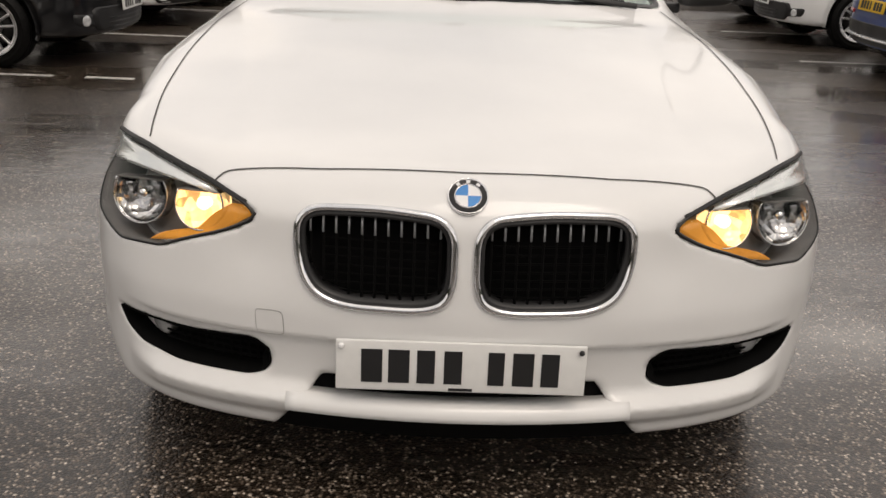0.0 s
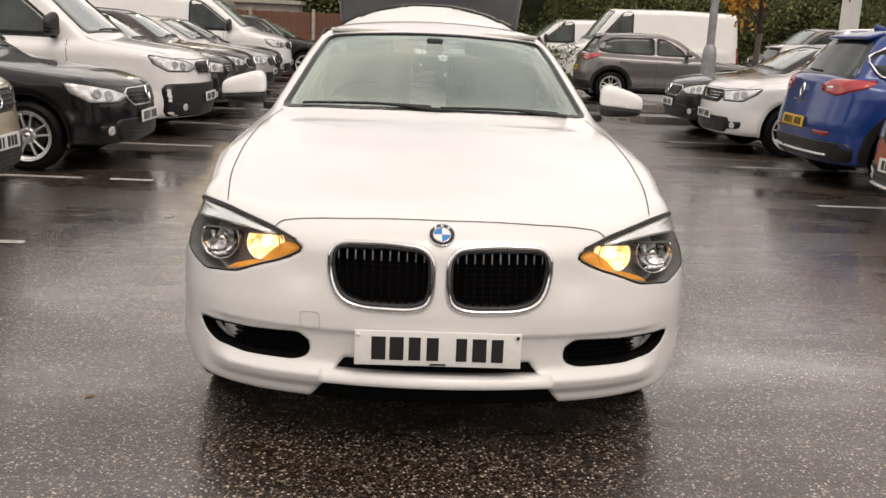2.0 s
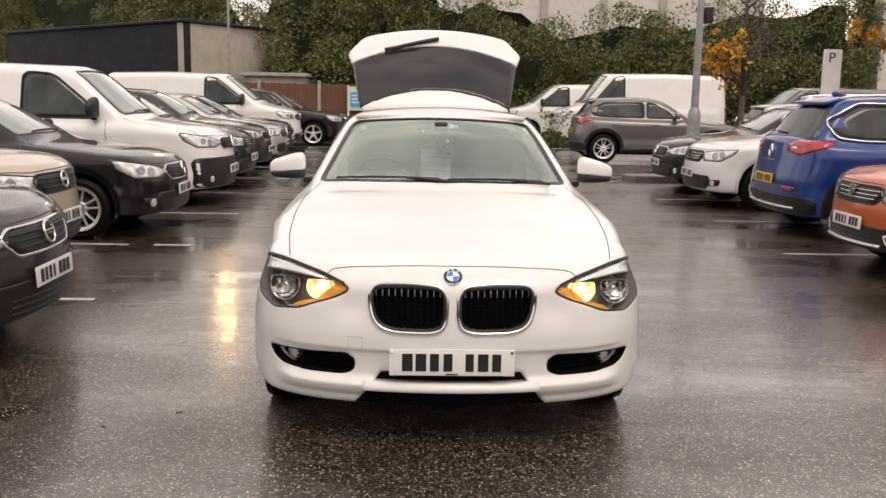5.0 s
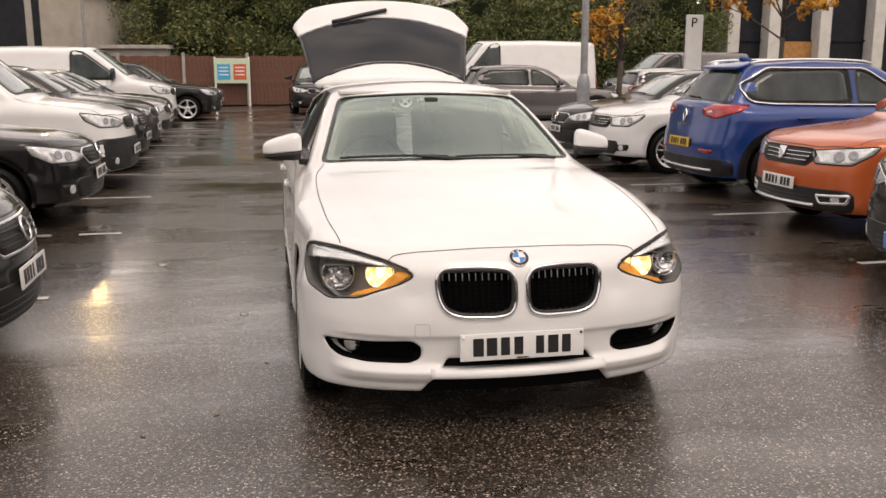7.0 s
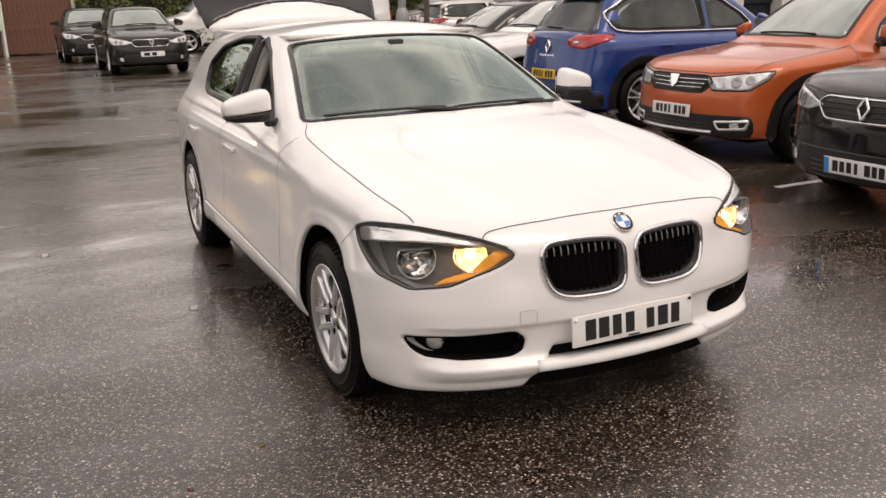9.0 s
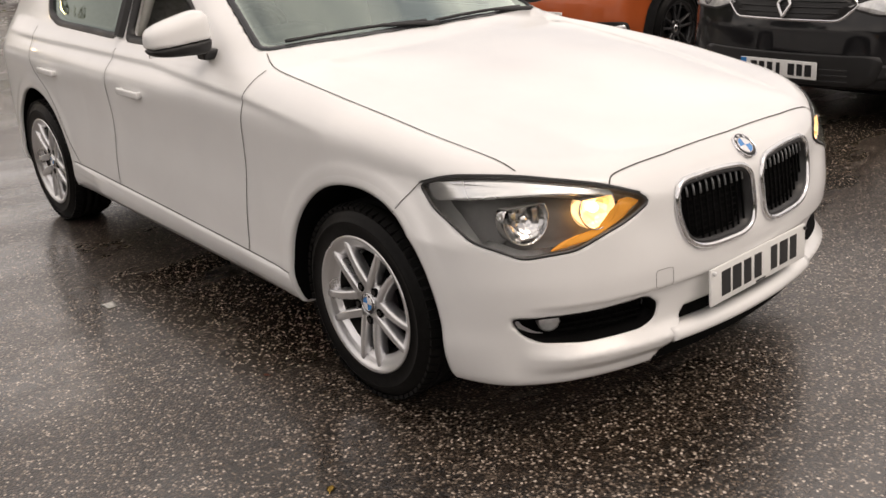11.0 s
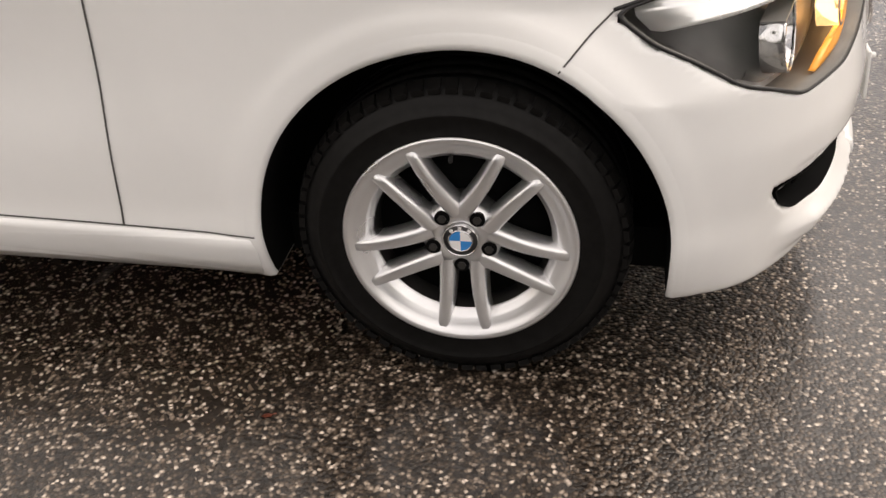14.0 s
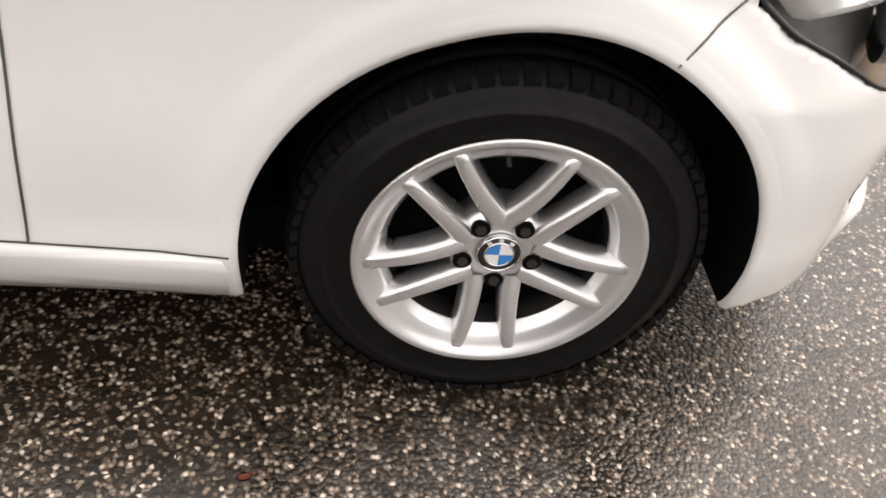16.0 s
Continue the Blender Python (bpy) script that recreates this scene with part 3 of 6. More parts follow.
def plate(parent, m, mat, bars, wide=0.52, high=0.111, flag=False):
    """A registration plate; its characters stay plain upright bars."""
    bm = bmesh.new()
    box(bm, 0, 0, 0, wide, high, 0.008, 0.003)
    p = part("number_plate", bm, mat, parent, "white reflective number plate with black bars" if mat is MAT["plate_white"] else "yellow reflective number plate with black bars", True)
    p.matrix_basis = m
    x = -wide * 0.41 + (0.02 if flag else 0)
    step = wide * 0.82 / (len(bars) + 0.6)
    for i, c in enumerate(bars):
        bm = bmesh.new()
        box(bm, x + step * (i + 0.5) + (step * 0.6 if i >= 4 else 0), 0, 0.0045, step * (0.46, 0.66, 0.78, 0.6)[c], high * 0.66, 0.003)
        part("character_bar", bm, MAT["ink"], p)
    if flag:
        bm = bmesh.new()
        box(bm, -wide / 2 + 0.022, 0, 0.0045, 0.04, high * 0.94, 0.002)
        part("blue_band", bm, MAT["badge_blue"], p)
    return p


def face_pose(f, at, d, off=0.004, roll=0):
    """A pose on the skin, its z along the outward normal and its y up."""
    p = cast(f, np.array([at], float), d)
    nr = unit(gradient(f, p))[0]
    z = Vector(nr)
    x = Vector((0, 0, 1)).cross(z).normalized() if abs(z.z) < 0.98 else Vector((1, 0, 0))
    y = z.cross(x)
    m = Matrix((x, y, z)).transposed().to_4x4()
    return Matrix.Translation(Vector(p[0]) + z * off) @ m @ Matrix.Rotation(radians(roll), 4, "Z")


def tyre_profile(R, rim, w):
    h = w / 2
    return [(rim - 0.012, -h * 0.80), (rim + 0.012, -h * 0.98), (rim + 0.017, -h * 1.03), (rim + 0.020, -h * 1.00), (rim + (R - rim) * 0.42, -h * 1.06), (rim + (R - rim) * 0.50, -h * 1.065), (rim + (R - rim) * 0.52, -h * 1.085), (rim + (R - rim) * 0.55, -h * 1.085), (rim + (R - rim) * 0.57, -h * 1.055), (R - 0.035, -h * 1.0), (R - 0.012, -h * 0.86), (R, -h * 0.66),
            (R, -h * 0.44), (R - 0.007, -h * 0.42), (R - 0.007, -h * 0.37), (R, -h * 0.35), (R, -h * 0.06), (R - 0.007, -h * 0.04), (R - 0.007, h * 0.04), (R, h * 0.06),
            (R, h * 0.35), (R - 0.007, h * 0.37), (R - 0.007, h * 0.42), (R, h * 0.44), (R, h * 0.66), (R - 0.012, h * 0.86), (R - 0.035, h), (rim + 0.02, h), (rim - 0.012, h * 0.8)]


def spoke_mesh(bm, r0, r1, t0, t1, w0, w1, x0, x1, thick, bend=0.0, turn=0.0):
    """One bevelled spoke in the wheel's plane (y, z), outer side towards -x."""
    n = 7
    rows = []
    for i in range(n):
        s = i / (n - 1)
        r = r0 + (r1 - r0) * s
        t = t0 + (t1 - t0) * s + bend * math.sin(math.pi * s)
        w = (w0 + (w1 - w0) * s) / 2
        x = x0 + (x1 - x0) * s - 0.006 * math.sin(math.pi * s)
        ring = [(x + thick, t - w * 1.25), (x + 0.010, t - w * 1.04), (x + 0.002, t - w * 0.88), (x - 0.001, t - w * 0.55), (x - 0.001, t + w * 0.55), (x + 0.002, t + w * 0.88), (x + 0.010, t + w * 1.04), (x + thick, t + w * 1.25)]
        c, q = math.cos(turn), math.sin(turn)
        rows.append([bm.verts.new((xx, tt * c + r * q, -tt * q + r * c)) for xx, tt in ring])
    for a, b in zip(rows, rows[1:]):
        for k in range(8):
            j = (k + 1) % 8
            bm.faces.new((a[k], a[j], b[j], b[k]))
    bm.faces.new(rows[-1])


def wheel_thing(parent, style, R=0.312, rim=0.205, w=0.205, face=-0.085, mat=None, spokes=5):
    """A wheel on the right-hand side (outer face towards -x), its hub at its own origin."""
    wh = empty("wheel")
    wh.parent = parent
    al = mat or MAT["alloy"]
    seg = 72 if style == "v" else 36
    lathe("tyre", tyre_profile(R, rim, w), MAT["rubber"], wh, seg, "x", "black rubber tyre")
    bm = bmesh.new()
    for k in range(64 if style == "v" else 0):
        c, q = math.cos(2 * math.pi * k / 64), math.sin(2 * math.pi * k / 64)
        for e in (-1, 1):
            box(bm, e * w * 0.40, (R - 0.0075) * q, (R - 0.0075) * c, w * 0.15, 0.021, 0.011, rot=Matrix.Rotation(-2 * math.pi * k / 64, 4, "X") @ Matrix.Rotation(e * 0.28, 4, "Y"))
    if style == "v":
        tagged(part("tread", bm, MAT["rubber"], wh, "ribbed tyre tread"), kind="stuff")
    else:
        bm.free()
    if style == "v":
        lathe("rim", [(rim + 0.013, face - 0.006), (rim + 0.016, face - 0.014), (rim + 0.012, face - 0.017), (rim + 0.004, face - 0.015), (rim - 0.001, face - 0.008), (rim - 0.012, face - 0.003),
                      (rim - 0.022, face + 0.003), (rim - 0.027, face + 0.006), (rim - 0.030, face + 0.014), (rim - 0.034, face + 0.016), (rim - 0.037, face + 0.022)], al, wh, seg, "x", "wide satin silver rim")
        # barrel is silver like the rim; its dark colour stands for shade
        lathe("barrel", [(rim - 0.037, face + 0.021), (rim - 0.040, face + 0.05), (rim - 0.03, 0.08), (rim + 0.01, 0.09)], MAT["disc"], wh, seg, "x", "silver rim barrel coloured dark for the shade inside")
        # added black disc: makes the spoke gaps as dark as deep shade
        lathe("spoke_shade_disc", [(0.05, face + 0.062), (rim - 0.041, face + 0.062), (rim - 0.041, face + 0.075)], MAT["matt"], wh, 40, "x", "black disc standing in for the shade behind the spokes")
    else:
        lathe("rim", [(rim + 0.013, face - 0.008), (rim + 0.016, face - 0.016), (rim + 0.009, face - 0.018), (rim + 0.003, face - 0.012), (rim - 0.003, face - 0.004),
                      (rim - 0.018, face + 0.001), (rim - 0.024, face + 0.008), (rim - 0.027, face + 0.03), (rim - 0.03, 0.08), (rim + 0.01, 0.09)], al, wh, seg, "x")
    lathe("hub", [(0.0, face + 0.012), (0.034, face + 0.012), (0.040, face + 0.006), (0.066, face + 0.009), (0.076, face + 0.020), (0.080, face + 0.06), (0.0, face + 0.07)], al, wh, 40, "x")
    lathe("brake_disc", [(0.06, 0.0), (0.148, 0.0), (0.148, 0.02), (0.06, 0.02)], MAT["disc"], wh, 36, "x")
    # black disc closes the wheel's back in place of the shade there
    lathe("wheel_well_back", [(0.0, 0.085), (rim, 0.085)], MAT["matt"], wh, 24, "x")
    if style == "v":
        for k in range(5):
            a = radians(180 + 72 * k)
            for s in (-1, 1):
                bm = bmesh.new()
                spoke_mesh(bm, 0.046, rim - 0.001, s * 0.029, s * 0.044, 0.032, 0.023, face + 0.005, face - 0.006, 0.036, s * -0.004, a)
                bmesh.ops.recalc_face_normals(bm, faces=bm.faces)
                part("spoke", bm, al, wh, smooth=True)
            bm = bmesh.new()
            c, q = math.cos(a), math.sin(a)
            bmesh.ops.create_cone(bm, cap_ends=True, segments=16, radius1=0.015, radius2=0.013, depth=0.012,
                                  matrix=Matrix.Translation((face + 0.010, 0.056 * q, 0.056 * c)) @ Matrix.Rotation(math.pi / 2, 4, "Y"))
            part("bolt_hole", bm, MAT["matt"], wh)
            bm = bmesh.new()
            bmesh.ops.create_cone(bm, cap_ends=True, segments=6, radius1=0.0085, radius2=0.0075, depth=0.012,
                                  matrix=Matrix.Translation((face + 0.006, 0.056 * q, 0.056 * c)) @ Matrix.Rotation(math.pi / 2, 4, "Y"))
            part("wheel_bolt", bm, MAT["disc"], wh)
        m = Matrix.Translation((face + 0.006, 0, 0)) @ Matrix(((0, 0, -1), (-1, 0, 0), (0, 1, 0))).to_4x4()
        roundel("hub_cap", wh, m, 0.034, "blue and white hub cap")
        bm = bmesh.new()
        rod(bm, (face + 0.03, 0.01, rim - 0.026), (face + 0.0, 0.01, rim - 0.04), 0.004)
        part("valve", bm, MAT["trim"], wh)
    else:
        for k in range(spokes):
            a = 2 * math.pi * k / spokes
            for s in ((-1, 1) if style == "twin" else (0,)):
                bm = bmesh.new()
                spoke_mesh(bm, 0.05, rim - 0.004, s * 0.016, s * 0.05, 0.04 if s == 0 else 0.022, 0.05 if s == 0 else 0.018, face + 0.012, face, 0.03, 0, a)
                bmesh.ops.recalc_face_normals(bm, faces=bm.faces)
                part("spoke", bm, al, wh, smooth=True)
        lathe("hub_cap", [(0, face + 0.004), (0.028, face + 0.005), (0.03, face + 0.015)], MAT["chrome"], wh, 20, "x")
    return wh


def four_wheels(first, wb, half, z):
    first.matrix_basis = Matrix.Translation((-half, 0, z))
    copy_thing(first, Matrix.Translation((-half, wb, z)))
    for y in (0, wb):
        copy_thing(first, Matrix.Translation((half, y, z)) @ Matrix.Rotation(math.pi, 4, "Z"))


def wing_mirror(parent, f, at, mat, side, size=(0.23, 0.115, 0.15), arm=0.09, glassmat=None):
    """A door mirror: painted shell, black foot and base, glass on the back."""
    sx, sy, sz = size
    shell = lambda x, y, z: ((np.abs(x / (sx / 2)) ** 4 + np.abs((y - 0.22 * x * side) / (sy / 2)) ** 3 + np.abs((z + 0.10 * x * side) / (sz / 2 * (1 - 0.30 * np.clip(x * side / (sx / 2), -1, 1)))) ** 4) ** (1 / 3.6) - 1) * sy / 2
    body = lambda x, y, z: smax(smax(shell(x, y, z), y - sy * 0.40, 0.012), -sz * 0.14 - 0.10 * side * x - z, 0.006)
    vs, q = surface(body, (-sx * 0.6, -sy * 0.7, -sz * 0.75), (sx * 0.6, sy * 0.7, sz * 0.65), 0.011)
    ob = grid_mesh("mirror", vs, q, mat, parent)
    ob.location = at
    under = lambda x, y, z: smax(smax(smax(shell(x, y, z), y - sy * 0.40, 0.012), -sz * 0.46 - z, 0.012), z + sz * 0.155 + 0.10 * side * x, 0.004)
    vs, q = surface(under, (-sx * 0.6, -sy * 0.7, -sz * 0.75), (sx * 0.6, sy * 0.7, sz * 0.65), 0.011)
    grid_mesh("mirror_base", vs, q, MAT["trim"], ob, "black plastic mirror underside")
    bm = bmesh.new()
    box(bm, -side * (sx * 0.5 + arm * 0.45), 0.02, -sz * 0.54, arm * 1.3, 0.06, 0.035, 0.01)
    part("mirror_foot", bm, MAT["trim"], ob, "black plastic mirror foot")
    bm = bmesh.new()
    box(bm, 0, sy * 0.41, -0.015, sx * 0.8, 0.006, sz * 0.72, 0.002)
    part("mirror_glass", bm, MAT["chrome"], ob)
    return ob


# ---------------------------------------------------------------- the white hatchback
hero = empty("white_hatchback")
tagged(hero, "white five-door hatchback with its tailgate raised, standing on wet asphalt", "car")
SPEC = dict(half=0.885, wheelbase=2.69, hub=0.31, arch=0.386, sill=0.190, rake=0.03, lift=0.148, notch=(0.405, 0.11), k_corner=0.075, bow=(0.24, 0.62), low_bow=0.36,
            nose_soft=0.03, flare=0.006, ledge=0.058, crown=0.038,
            taper=0.045, lip=[(0.0, 0.0), (0.235, -0.004), (0.262, -0.026), (0.290, -0.034), (0.318, -0.002), (0.330, 0.004), (0.430, 0.004), (0.441, -0.008), (0.50, -0.004), (0.60, 0.0), (1.0, 0.0)],
            nose=[(0.15, -0.735), (0.215, -0.770), (0.30, -0.780), (0.37, -0.784), (0.44, -0.794), (0.50, -0.800), (0.60, -0.79), (0.70, -0.772), (0.78, -0.74), (0.9, -0.69)],
            tail=[(0.2, 3.40), (0.35, 3.50), (0.6, 3.52), (0.9, 3.47), (1.1, 3.42)],
            top=[(-1.2, 0.70), (-0.75, 0.772), (-0.62, 0.80), (-0.35, 0.855), (0.0, 0.915), (0.4, 0.968), (0.7, 0.995), (0.95, 0.975), (2.0, 0.985), (3.0, 1.03), (3.6, 1.03)],
            plan=[(-0.8, 0.870), (-0.3, 0.886), (0.0, 0.882), (0.6, 0.878), (2.7, 0.88), (3.2, 0.855), (3.6, 0.79)],
            sec=[(0.15, -0.07), (0.22, -0.028), (0.27, -0.008), (0.32, 0.002), (0.36, -0.004), (0.50, -0.005), (0.62, -0.010), (0.72, -0.010), (0.80, -0.006), (0.845, -0.008), (0.89, -0.026), (0.94, -0.060), (1.0, -0.11), (1.2, -0.25)],
            roof=[(1.0, 1.33), (1.3, 1.385), (1.6, 1.413), (2.0, 1.421), (2.6, 1.405), (3.2, 1.36), (3.7, 1.30)],
            screen=((0.60, 1.005), (1.36, 1.375)), back=((3.12, 1.38), (3.50, 0.98)), green=(0.772, 0.45, 0.97))
plain_skin = car_field(SPEC)


def soft_step(t):
    return 1 / (1 + np.exp(-np.clip(t, -30, 30)))


def skin(x, y, z):
    """The hatchback's skin with its pressed creases: shoulder line, bonnet dome and shelf beside the grille."""
    g = plain_skin(x, y, z)
    ax = np.abs(x)
    near = np.abs(g) < 0.12
    if not near.any():
        return g
    x, y, z, ax = np.broadcast_arrays(x, y, z, ax)
    a, yy, zz = ax[near], y[near], z[near]
    d = zz - np.interp(yy, (0.0, 0.255, 0.61, 1.38, 2.3, 3.2), (0.81, 0.838, 0.872, 0.915, 0.925, 0.935))
    fade = np.clip((yy - 0.12) / 0.5, 0, 1) * np.clip((3.3 - yy) / 0.5, 0, 1) * np.clip((a - 0.70) / 0.06, 0, 1)
    above = soft_step(d / 0.006)
    h = fade * (above * 0.007 * np.exp(-np.maximum(d, 0) / 0.04) - (1 - above) * 0.014 * np.exp(np.minimum(d, 0) / 0.06))
    lid = soft_step((zz - 0.70) / 0.02) * np.clip((0.75 - yy) / 0.3, 0, 1) * soft_step((yy + 0.60) / 0.03)
    h = h + 0.006 * lid * soft_step((0.50 + 0.10 * (yy + 0.6) - a) / 0.016)
    h = h - 0.013 * np.exp(-((zz - 0.64) / 0.13) ** 2) * np.clip((yy - 0.42) / 0.35, 0, 1) * np.clip((2.35 - yy) / 0.3, 0, 1) * (a > 0.6)
    h = h - 0.009 * np.exp(-((a - 0.43) / 0.075) ** 2 - ((zz - 0.615) / 0.06) ** 2) * (yy < -0.4)
    out = np.array(g, dtype=float)
    out[near] = g[near] - h
    return out


def pts_of(rows, s):
    """Outline points given for one side as (out, y, z), put on side s."""
    P = [(s * a, b, c) for a, b, c in rows]
    return P if s > 0 else P[::-1]


KIDNEY = [(0.026, -0.78, 0.704), (0.17, -0.77, 0.717), (0.338, -0.74, 0.712), (0.343, -0.74, 0.63), (0.318, -0.75, 0.553), (0.255, -0.77, 0.524), (0.075, -0.80, 0.522), (0.026, -0.80, 0.550)]
INTAKE = [(0.780, -0.52, 0.410), (0.60, -0.66, 0.412), (0.44, -0.73, 0.420), (0.404, -0.74, 0.390), (0.412, -0.74, 0.342), (0.45, -0.72, 0.324), (0.62, -0.65, 0.322), (0.715, -0.57, 0.334), (0.755, -0.53, 0.362)]
LAMP = [(0.432, -0.732, 0.686), (0.456, -0.718, 0.714), (0.545, -0.652, 0.746), (0.700, -0.500, 0.774), (0.800, -0.345, 0.770), (0.838, -0.262, 0.744), (0.846, -0.325, 0.690), (0.826, -0.45, 0.612), (0.755, -0.57, 0.572), (0.640, -0.65, 0.585), (0.50, -0.71, 0.645)]
SCREEN = [(-0.705, 0.74, 0.985), (-0.35, 0.645, 1.005), (0, 0.61, 1.012), (0.35, 0.645, 1.005), (0.705, 0.74, 0.985), (0.550, 1.40, 1.326), (0.3, 1.355, 1.355), (0, 1.345, 1.362), (-0.3, 1.355, 1.355), (-0.550, 1.40, 1.326)]
WIN_F = [(0.7, 0.98, 0.985), (0.7, 1.17, 1.115), (0.7, 1.45, 1.275), (0.7, 1.62, 1.328), (0.7, 1.72, 1.345), (0.7, 1.70, 0.99)]
WIN_R = [(0.7, 1.79, 0.992), (0.7, 1.81, 1.345), (0.7, 2.15, 1.335), (0.7, 2.50, 1.28), (0.7, 2.74, 1.17), (0.7, 2.66, 1.045), (0.7, 2.50, 1.01)]
TAILGATE = [(-0.60, 3.3, 0.70), (-0.62, 3.3, 1.0), (-0.52, 3.1, 1.325), (0.52, 3.1, 1.325), (0.62, 3.3, 1.0), (0.60, 3.3, 0.70)]
UPFRONT = aim(0, 45)
hollow = []
outline = {}
for s in (-1, 1):
    corner = aim(-42 * s, 20)
    outline["kidney", s] = loop(pts_of(KIDNEY, s), 0.055, 72)
    outline["intake", s] = loop(pts_of(INTAKE, s), 0.018, 72)
    outline["lamp", s] = loop(pts_of(LAMP, s), 0.024, 96)
    outline["front_window", s] = loop(pts_of(WIN_F, s), 0.03, 64)
    outline["rear_window", s] = loop(pts_of(WIN_R, s), 0.04, 64)
    hollow += [(grow(outline["kidney", s], FRONT, -0.003), FRONT, 0.05), (grow(outline["intake", s], aim(-18 * s), -0.002), aim(-18 * s), 0.075), (grow(outline["lamp", s], corner, -0.004), corner, 0.125)]
    hollow += [(outline["front_window", s], aim(-90 * s), 0.12), (outline["rear_window", s], aim(-90 * s), 0.12)]
outline["screen"] = loop(SCREEN, 0.05, 110)
outline["tailgate"] = loop(TAILGATE, 0.06, 80)
hollow += [(outline["screen"], UPFRONT, 0.14), (outline["tailgate"], REAR, 0.35)]


def arch_path(r, ya, x, low=0.205):
    """Along a wheel arch: up one side, over, and down the other, nearly straight below the hub."""
    hub = SPEC["hub"]
    down = np.linspace(low, hub, 9)[:-1]
    at = np.sqrt(r * r - (0.25 * (down - hub)) ** 2)
    ang = np.linspace(0, math.pi, 48)
    y = np.r_[ya - at, ya - r * np.cos(ang), ya + at[::-1]]
    z = np.r_[down, hub + r * np.sin(ang), down[::-1]]
    return np.stack([np.full(len(y), x), y, z], 1)


def hero_hollows(g, x, y, z):
    """Wheel housings and the cabin."""
    out = g.copy()
    ax = np.abs(x)
    for ya in (0.0, SPEC["wheelbase"]):
        d = np.sqrt((y - ya) ** 2 + np.where(z > SPEC["hub"], z - SPEC["hub"], 0.25 * (z - SPEC["hub"])) ** 2)
        out = smax(out, -np.maximum(d - SPEC["arch"], 0.56 - ax), 0.008)
    cabin = np.maximum(np.maximum(g + 0.045, 0.45 - z), np.maximum(0.62 - y, y - 3.42))
    cabin = np.maximum(cabin, ax - 0.74)
    return smax(out, -cabin, 0.02)


hero_field = carve(skin, hollow, hero_hollows)
FLAT = 0.70
vs_, q_ = surface(lambda x, y, z: hero_field(x, y, z * FLAT), (-0.95, -0.87, 0.14 / FLAT), (0.95, 3.60, 1.47 / FLAT), 0.0125)
grid_mesh("body", vs_ * np.array([1, 1, FLAT]), q_, MAT["white"], hero, "solid white painted body shell")

